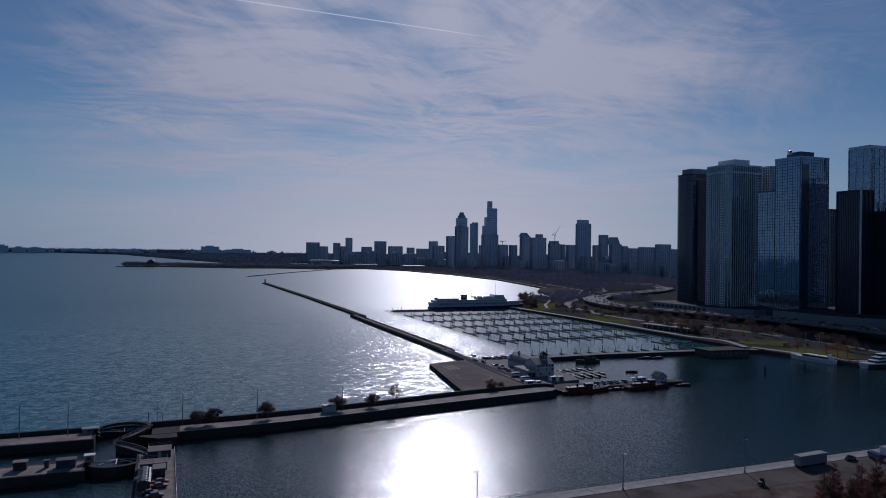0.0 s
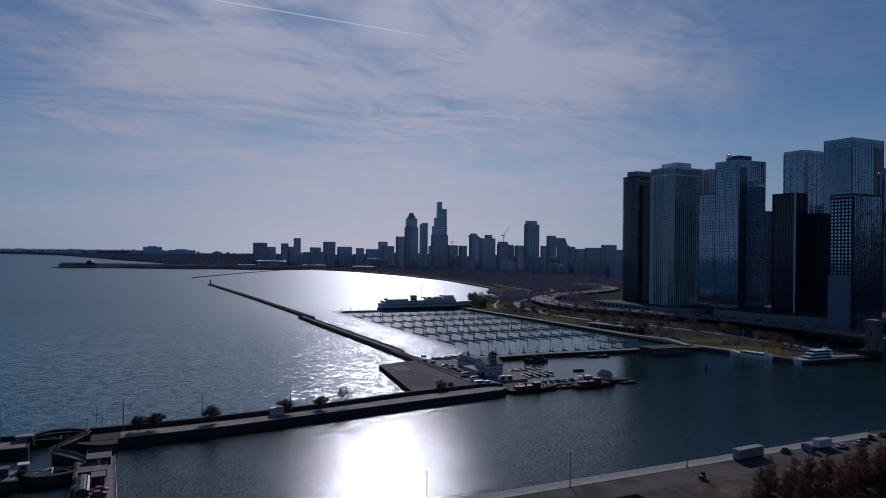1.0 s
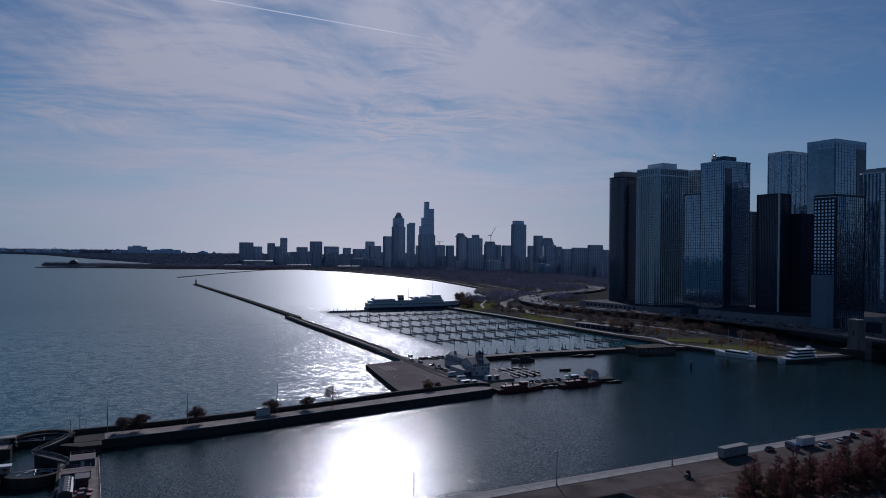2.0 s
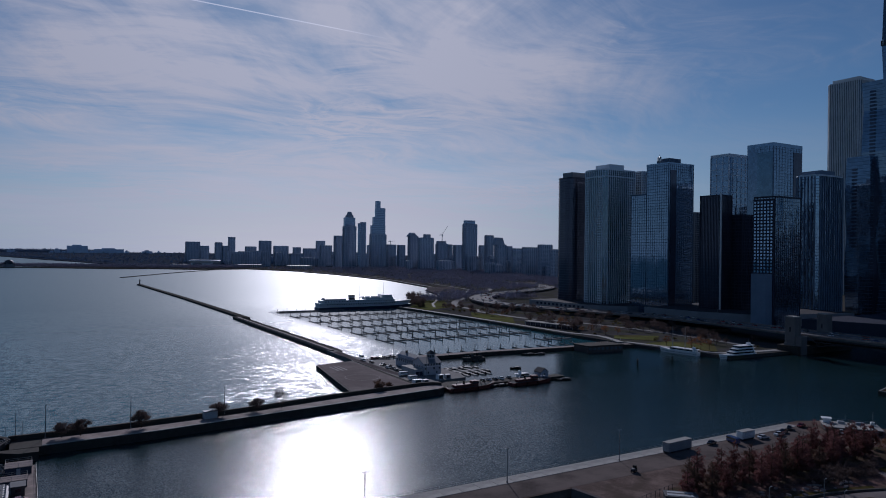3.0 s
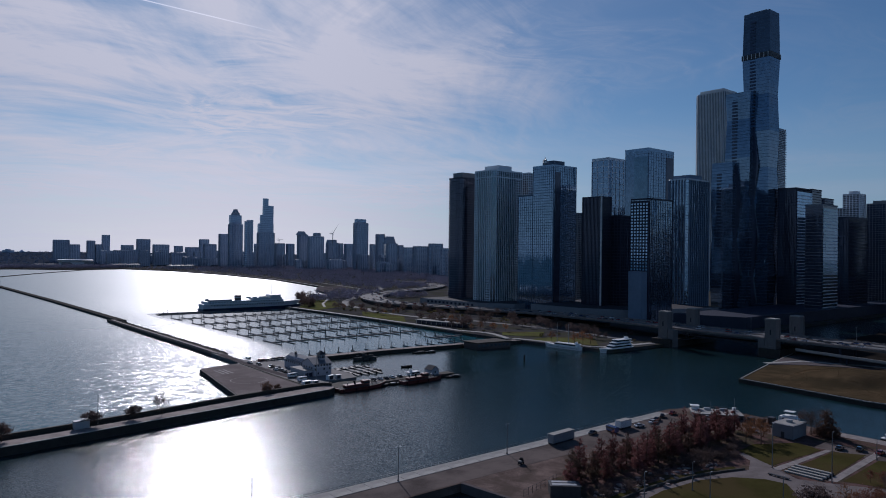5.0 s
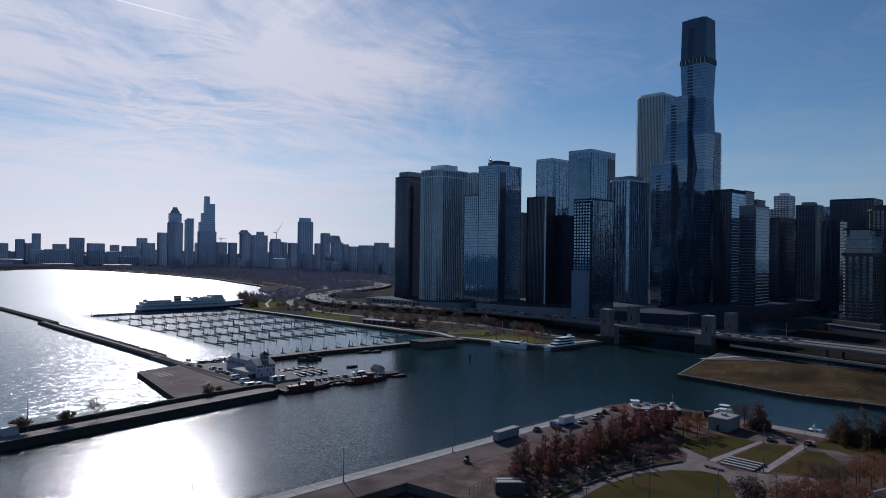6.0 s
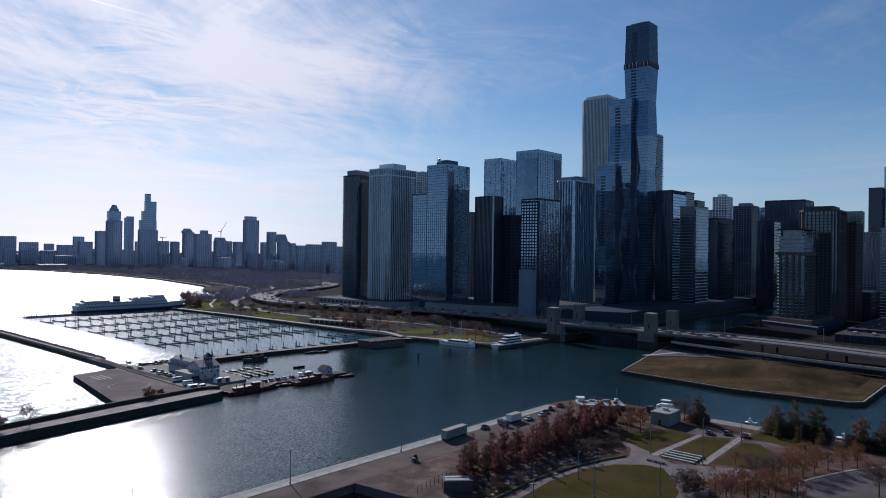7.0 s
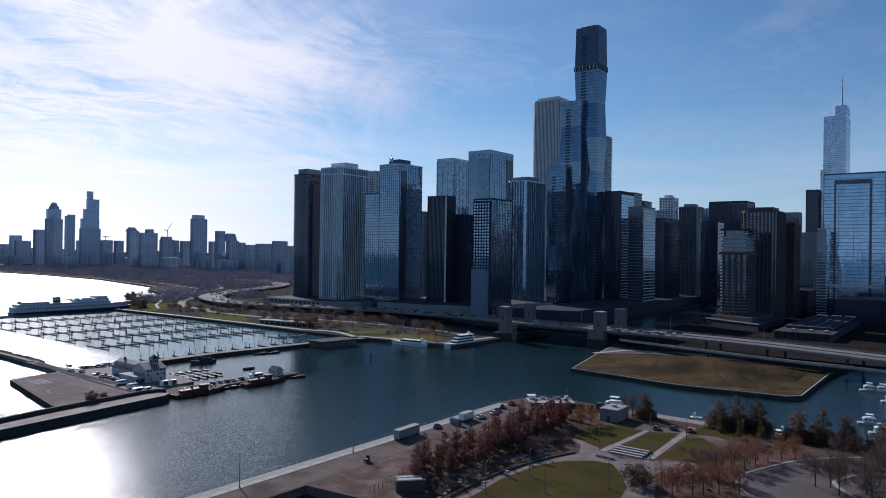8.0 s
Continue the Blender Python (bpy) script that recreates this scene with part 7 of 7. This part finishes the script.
cart = thing("utility_cart", "small dark utility cart on the asphalt", "cart", pose(161, 153.5, Z + 0.04, 0, 0, 25))
part("body", Mesh().soft(-1.3, 1.3, -0.6, 0.6, 0.35, 0.95, 0.08), DARKSTEEL, cart)
part("cab", Mesh().box(0.0, 1.1, -0.55, 0.55, 0.95, 1.9, 0.8), BLACK, cart)
part("cargo", Mesh().soft(-1.2, -0.2, -0.5, 0.5, 0.95, 1.3, 0.05), PALE, cart)
cart_wheel = Mesh().rod((0, -0.1, 0), (0, 0.1, 0), 0.3, n=10).data("wheel", BLACK)
for u in (-0.85, 0.85):
    for v in (-0.6, 0.6):
        part("wheel", cart_wheel, BLACK, cart, at=pose(u, v, 0.3))


def fence():
    root = thing("fence", "low mesh fence with thin posts by the sheds", "fence", pose(0, 0, Z))
    post = Mesh().rod((0, 0, 0), (0, 0, 2.2), 0.07, n=5).data("post", DARKSTEEL)
    pts = [(140 + i * 2.2, 132.2 + i * 0.42) for i in range(9)]
    for x, y in pts:
        part("post", post, DARKSTEEL, root, at=pose(x, y, 0))
    for z in (0.4, 1.2, 2.1):
        part("rail", Mesh().rod((*pts[0], z), (*pts[-1], z), 0.04), DARKSTEEL, root)


fence()


def lamp(x, y, z, h, arms=1, label="tall grey double-headed light pole"):
    root = thing("light_pole", label, "light pole", pose(x, y, z), "light poles")
    part("pole", Mesh().rod((0, 0, 0), (0, 0, h), 0.17, 0.10, 8), STEEL, root)
    part("base", Mesh().rod((0, 0, 0), (0, 0, 0.5), 0.3, 0.26, 8), CONCRETE, root)
    for s in (1, -1)[:1 + arms]:
        arm = part("arm", Mesh().rod((0, 0, h - 0.1), (s * 0.6, 0, h + 0.06), 0.04), STEEL, root)
        part("lamp_head", Mesh().soft(min(s * 0.45, s * 1.0), max(s * 0.45, s * 1.0), -0.13, 0.13, h, h + 0.13, 0.04), GREY, arm)


for x, y, h in ((120.5, 164.2, 10), (165.5, 164.2, 10), (75, 164.2, 10), (160.7, 107.7, 9), (171.8, 95.1, 10), (182.3, 106.3, 8), (221.7, 101.8, 14), (186.8, 82.8, 9), (221.7, 84.1, 15), (211.8, 64.5, 4.5), (269.1, 67.3, 7), (258.9, 84.4, 6)):
    lamp(x, y, Z + 0.05, h, 1 if y > 160 else 0, "tall grey light pole on the quay" if y > 160 else "slim grey light pole in the park")
for p in side_line(DRIVE, 14.2)[6:84:5]:
    lamp(p.x, p.y, p.z - 0.06, 10.5, 1, "tall grey light pole on the raised drive")
for x, y in ((5, 279), (32.5, 280), (68, 285.5), (-33, 276), (-48, 276.5), (-95, 276.5)):
    lamp(x, y, 3.04, 11.5, 0, "thin light pole on the long pier")


# ---------------------------------------------------------------- park furniture and small buildings
def terraces():
    root = thing("stone_seating", "four long pale stone seat steps in the lawn", "seating", pose(220.8, 86.6, Z + 0.05))
    for k in range(4):
        part("seat", Mesh().soft(0.2 + k * 2.3, 1.3 + k * 2.3, 0, 11.2, 0, 0.45 + 0.16 * k, 0.06), PALE, root)
        part("tread", Mesh().box(1.32 + k * 2.3, 2.48 + k * 2.3, 0.2, 11.0, 0, 0.16 + 0.16 * k), QUAY, root)


terraces()


def bench(x, y, turn):
    root = thing("bench", "long dark park bench", "bench", pose(x, y, Z + 0.06, 0, 0, turn), "benches")
    part("seat", Mesh().soft(-3.2, 3.2, -0.5, 0.5, 0.34, 0.52, 0.03), DARKSTEEL, root)
    leg = Mesh().box(-0.3, 0.3, -0.42, 0.42, 0, 0.36).data("leg", DARKSTEEL)
    for u in (-2.6, 0, 2.6):
        part("leg", leg, DARKSTEEL, root, at=pose(u, 0, 0))


bench(214.2, 96.4, 88)
bench(206.4, 62, 40)


def kiosk():
    root = thing("kiosk", "plain grey box building with a white flat roof", "building", pose(267.6, 116.6, Z))
    part("wall", Mesh().box(-5.6, 5.6, -3.8, 3.8, 0, 4.6), C_GREY, root)
    part("parapet", Mesh().box(-5.8, 5.8, -4.0, 4.0, 4.6, 4.9), C_GREY, root)
    part("roof", Mesh().box(-5.2, 5.2, -3.4, 3.4, 4.9, 4.96), PALE, root)
    part("roof_unit", Mesh().soft(-1, 1, -0.8, 0.8, 4.96, 5.9, 0.1), GREY, root)
    part("door", Mesh().box(-5.68, -5.58, -0.6, 0.6, 0, 2.2), DARKSTEEL, root)


kiosk()


def boat_office():
    root = thing("boat_office", "low boat store with a pale roof deck and white booth", "building", pose(274, 149.6, Z, 0, 0, -50))
    part("wall", Mesh().box(-9.6, 9.6, -5.2, 4.6, 0, 1.7), DARKSTEEL, root)
    part("roof", Mesh().box(-10, 10, -5.6, 5, 1.7, 1.95), PALE, root)
    booth = part("booth", Mesh().soft(-9.4, -6.4, 1.6, 4.2, 1.95, 3.5, 0.1), WHITE, root)
    part("booth_window", Mesh().box(-9.45, -6.35, 1.9, 3.9, 2.6, 3.2), GLASS, booth)
    part("booth_roof", Mesh().box(-9.7, -6.1, 1.3, 4.5, 3.5, 3.7), WHITE, root)
    for u, v, w, h, mat in ((-3, 2.4, 1.2, 0.9, GREY), (0.4, -2.6, 0.9, 0.6, DARKSTEEL), (3.4, 2.0, 1.5, 1.0, BOXGREY), (6.6, -1.4, 0.8, 0.8, REDP), (8.0, 3.2, 0.7, 1.3, WHITE)):
        part("locker", Mesh().soft(u - w, u + w, v - 0.7, v + 0.7, 1.95, 1.95 + h, 0.06), mat, root)
    for k in range(11):
        part("rail_post", Mesh().rod((-9.8 + k * 1.96, 4.8, 1.95), (-9.8 + k * 1.96, 4.8, 3.0), 0.05, n=5), STEEL, root)
    part("rail", Mesh().rod((-9.8, 4.8, 3.0), (9.8, 4.8, 3.0), 0.05, n=5), STEEL, root)
    for u, h in ((-2.0, 6.0), (7.4, 8.0)):
        part("mast", Mesh().rod((u, 0, 1.95), (u, 0, h), 0.08), STEEL, root)


boat_office()
for x, y, h in ((273, 134, 2.6), (276, 131, 2.2), (279, 128.5, 2.8)):
    hut = thing("storage_hut", "small dark storage hut on the quay", "hut", pose(x, y, Z))
    part("wall", Mesh().soft(-1.3, 1.3, -1.1, 1.1, 0, h, 0.06), C_BROWN, hut)
    part("roof", Mesh().box(-1.45, 1.45, -1.25, 1.25, h, h + 0.15), DARKSTEEL, hut)


# ---------------------------------------------------------------- lock
def sector_gate(y, side):
    """One leaf of the lock's sector gates: curved skin, radial frames and a railed walkway."""
    root = thing("sector_gate", "steel sector gate of the lock with a railed walkway", "lock gate", pose(-15, y, 2.0), "lock gates")
    m = Mesh()
    n = 10
    for lv in (0.1, 1.4):
        prev = None
        for k in range(n + 1):
            a = radians(150 + 240 * k / n) if side < 0 else radians(-30 + 240 * k / n)
            p = (8.6 * math.cos(a), 6.2 * math.sin(a) * 1.0, lv)
            if prev:
                m.rod(prev, p, 0.16, n=5)
            prev = p
    part("rim", m, PALE, root, "curved rim rails")
    arms = Mesh()
    for k in range(5):
        a = radians((200 if side < 0 else 20) + 35 * k)
        arms.rod((0, 0, 0.6), (8.4 * math.cos(a), 6.0 * math.sin(a), 0.6), 0.17, n=5)
    part("brace", arms, STEEL, root, "radial braces")
    tip = Vector((-1.5, 258.3 - y, 1.2))
    start = Vector((8.8, (277 if side > 0 else 243.5) - y, 1.2))
    way2 = (tip - start).normalized()
    s = Vector((way2.y, -way2.x, 0)) * 0.9
    deck = Mesh().hull([[start - s, start + s, start + s + Vector((0, 0, 0.2)), start - s + Vector((0, 0, 0.2))], [tip - s, tip + s, tip + s + Vector((0, 0, 0.2)), tip - s + Vector((0, 0, 0.2))]])
    part("walkway", deck, CONCRETE, root, "grey walkway")
    for q in (-1, 1):
        r = Mesh()
        for z in (0.7, 1.2):
            r.rod(start + s * q + Vector((0, 0, z)), tip + s * q + Vector((0, 0, z)), 0.05, n=4)
        for k in range(9):
            p = start.lerp(tip, k / 8) + s * q
            r.rod(p + Vector((0, 0, 0.2)), p + Vector((0, 0, 1.2)), 0.05, n=4)
        part("handrail", r, PALE, root, "pale handrail")
    for k in range(6):
        skin = Mesh()
        a0, a1 = k / 6, (k + 1) / 6
        b0, b1 = start.lerp(tip, a0), start.lerp(tip, a1)
        bow = Vector((-way2.y, way2.x, 0)) * 1.6 * side
        o0, o1 = bow * (1 - (2 * a0 - 1) ** 2), bow * (1 - (2 * a1 - 1) ** 2)
        skin.hull([[b0 + o0 + Vector((0, 0, -4)), b1 + o1 + Vector((0, 0, -4)), b1 + o1 + Vector((0, 0, 1)), b0 + o0 + Vector((0, 0, 1))], [b0 + o0 + Vector((0.2, 0, -4)), b1 + o1 + Vector((0.2, 0, -4)), b1 + o1 + Vector((0.2, 0, 1)), b0 + o0 + Vector((0.2, 0, 1))]])
        part("skin_plate", skin, DARKSTEEL, root)


sector_gate(277.0, 1)
sector_gate(242.0, -1)


def lock_hut(x, y, wd, dp, h, mat, roof_mat, label):
    root = thing("lock_hut", label, "hut", pose(x, y, 3.0), "lock huts")
    part("wall", Mesh().soft(-wd / 2, wd / 2, -dp / 2, dp / 2, -0.04, h, 0.08), mat, root)
    part("roof", Mesh().box(-wd / 2 - 0.25, wd / 2 + 0.25, -dp / 2 - 0.25, dp / 2 + 0.25, h, h + 0.2), roof_mat, root)
    part("window", Mesh().box(-wd * 0.2, wd * 0.2, -dp / 2 - 0.03, -dp / 2 + 0.1, h * 0.45, h * 0.75), GLASS, root)


for args in ((-41, 238.6, 3.4, 2.6, 2.4, QUAY, CONCRETE, "small control hut with a pale roof"), (-28.6, 236.8, 5.2, 3.0, 2.4, NAVY, DARKSTEEL, "blue-grey storage box on the lock wall"), (-22.6, 240, 2.6, 2.2, 2.2, CONCRETE, WHITE, "small hut with a white roof"), (-2.3, 219.4, 3.2, 4.6, 2.5, DARKSTEEL, DARKSTEEL, "dark control box on the cross pier"), (-49, 234.4, 1.4, 1.4, 3.2, DARKSTEEL, DARKSTEEL, "narrow dark cabinet on the lock wall"), (-26, 278, 5, 3, 1.6, CONCRETE, PALE, "low hut with a pale roof"), (-34, 238, 1.2, 1.2, 2.2, C_BROWN, DARKSTEEL, "small brown cabinet on the lock wall")):
    lock_hut(*args)


def ribbed_shed():
    root = thing("lock_shed", "long dark shed with a ribbed roof on the cross pier", "shed", pose(-6.1, 213.6, 2.92))
    part("wall", Mesh().soft(-1.6, 1.6, -6.6, 6.6, 0, 2.3, 0.06), DARKSTEEL, root)
    part("roof", Mesh().hull([[(-1.75, y, 2.3), (1.75, y, 2.3), (0.5, y, 2.9), (-0.5, y, 2.9)] for y in (-6.8, 6.8)]), DARKSTEEL, root, "dark ribbed roof")
    rib = Mesh().box(-1.2, 1.2, -0.05, 0.05, 2.5, 2.96).data("rib", GREY)
    for i in range(9):
        part("rib", rib, GREY, root, at=pose(0, -6 + i * 1.5, 0))


def railed_deck(x0, x1, y0, y1, h):
    """A dark block with a pale flat roof and a thin rail round it."""
    root = thing("gate_house", "dark gate house with a pale railed roof deck", "building", pose((x0 + x1) / 2, (y0 + y1) / 2, 2.92), "gate houses")
    a, b = (x1 - x0) / 2, (y1 - y0) / 2
    part("wall", Mesh().box(-a, a, -b, b, 0, h), C_DARK, root)
    part("roof", Mesh().box(-a - 0.2, a + 0.2, -b - 0.2, b + 0.2, h, h + 0.18), CONCRETE, root, "pale worn roof deck")
    part("door", Mesh().box(-0.5, 0.5, -b - 0.05, -b + 0.05, 0, 1.9), GREY, root)
    post = Mesh().rod((0, 0, h + 0.18), (0, 0, h + 1.25), 0.05, n=5).data("post", PALE)
    for u in (-a, 0, a):
        for v in (-b, b):
            part("post", post, PALE, root, at=pose(u, v, 0))
    for z in (0.7, 1.2):
        for v in (-b, b):
            part("rail", Mesh().rod((-a, v, h + z), (a, v, h + z), 0.04, n=4), PALE, root)
        for u in (-a, a):
            part("rail", Mesh().rod((u, -b, h + z), (u, b, h + z), 0.04, n=4), PALE, root)


ribbed_shed()
railed_deck(-5.8, 0.9, 237.5, 243.6, 2.2)
railed_deck(-7.7, -0.2, 224.6, 229.4, 2.1)


def pier_railing():
    root = thing("railing", "thin steel railing along the cross pier", "railing", pose(0, 0, 2.96))
    post = Mesh().rod((0, 0, 0), (0, 0, 1.1), 0.05, n=5).data("post", STEEL)
    for i in range(48):
        y = 245 - i * 2.4
        part("post", post, STEEL, root, at=pose(2.0 + (245 - y) * 0.0065, y, 0))
    for z in (0.55, 1.08):
        part("rail", Mesh().rod((2.0, 245, z), (2.74, 132, z), 0.035, n=5), STEEL, root)


pier_railing()
slab("lock_pier", [(-12, 268.2), (3, 268.2), (3, 262), (-3, 262)], 2.9, QUAY, "stub of the guard pier beside the gate")
for x, y, h in ((-4, 283, 9), (-7, 282.6, 5), (-2, 283, 6)):
    mast(x, y, h, 3.0, "thin signal mast with a crossarm on the pier", "signal_mast")
shelter = thing("shelter", "blue-grey shelter box beside a pier tree", "shelter", pose(61.5, 281.8, 3.05, 0, 0, 8))
part("wall", Mesh().soft(-2.6, 2.6, -1.2, 1.2, 0, 2.8, 0.1), GREY, shelter)
part("roof", Mesh().box(-2.8, 2.8, -1.4, 1.4, 2.8, 3.0), NAVY, shelter)


def yard_clutter():
    """Small craft on cradles and stacked gear in the station's yard, and the little dock beside it."""
    root = thing("floating_dock", "short floating dock with small craft beside the station", "dock", pose(181, 397, 0, 0, 0, 22))
    part("deck", Mesh().box(0, 34, -1.2, 1.2, -0.3, 0.6), WOOD, root)
    for i in range(5):
        part("finger", Mesh().box(2 + i * 7, 3.2 + i * 7, -8, -1.2, -0.3, 0.5), WOOD, root)
        part("mooring_post", Mesh().rod((2.6 + i * 7, -8.4, -2), (2.6 + i * 7, -8.4, 4.0), 0.22), DARKSTEEL, root)
    for i in range(5):
        skiff("small dark service boat beside the station", 184 + i * 5.2, 402.5 + i * 1.6, 112, 6.5)
    for i, (x, y, sx, sy, h) in enumerate(((199, 378, 2.5, 6, 2.4), (202, 366, 2.4, 5, 2.2), (169.5, 309, 5, 2.3, 2.3), (174, 308.6, 3, 2.2, 2.0), (200, 352, 2, 4, 1.6), (187, 316, 4, 2.2, 2.3), (192, 316.5, 3, 2.2, 2.0), (184, 392, 3, 3, 1.5), (181, 404, 2, 4, 1.4))):
        crate = thing("storage_container", "small painted storage container in the yard", "container", pose(x, y, 2.38, 0, 0, 8 * math.sin(i * 3)), "yard gear")
        part("box", Mesh().soft(-sx / 2, sx / 2, -sy / 2, sy / 2, 0, h, 0.08), (GREY, REDP, WHITE)[i % 3], crate)
        part("door", Mesh().box(-sx * 0.3, sx * 0.3, -sy / 2 - 0.04, -sy / 2 + 0.05, 0.15, h - 0.2), DARKSTEEL, crate)


yard_clutter()


# ---------------------------------------------------------------- cranes
def tower_crane(x, y, z, h, jib, lean, turn):
    root = thing("tower_crane", "thin tower crane with a raised jib on the skyline", "crane", pose(x, y, z, 0, 0, turn))
    back = min(12.0, jib * 0.6)
    part("mast", Mesh().rod((0, 0, 0), (0, 0, h), 1.3, n=4), STEEL, root)
    part("jib", Mesh().rod((0, 0, h), (jib * math.cos(lean), 0, h + jib * math.sin(lean)), 0.9, 0.5, n=4), STEEL, root)
    part("counter_jib", Mesh().rod((0, 0, h), (-back, 0, h - 1), 1.0, n=4), STEEL, root)
    part("cab", Mesh().box(-1.5, 2.5, -1.8, 1.8, h - 4, h), WHITE, root)
    part("tie", Mesh().rod((-back, 0, h - 1), (0, 0, h + back * 0.8), 0.3), STEEL, root)


tower_crane(1326, 2236, 96, 36, 42, radians(55), 0)
tower_crane(1291, 2600, 80, 30, 22, 0.05, 10)
tower_crane(596, 536, 168, 9, 6, 0.0, 60)


# ---------------------------------------------------------------- marker piles in the basin
for x, y in ((328.9, 311.5), (362, 312.7)):
    pile = thing("marker_pile", "dark cluster of mooring piles standing in the basin", "pile", pose(x, y, 0))
    for k in range(3):
        part("pile", Mesh().rod((0.5 * math.cos(k * 2.1), 0.5 * math.sin(k * 2.1), -2), (0.25 * math.cos(k * 2.1), 0.25 * math.sin(k * 2.1), 3.4), 0.3, 0.26, 7), BARK, pile)
    part("cap", Mesh().rod((0, 0, 3.1), (0, 0, 3.5), 0.75, 0.6, 8), DARKSTEEL, pile)
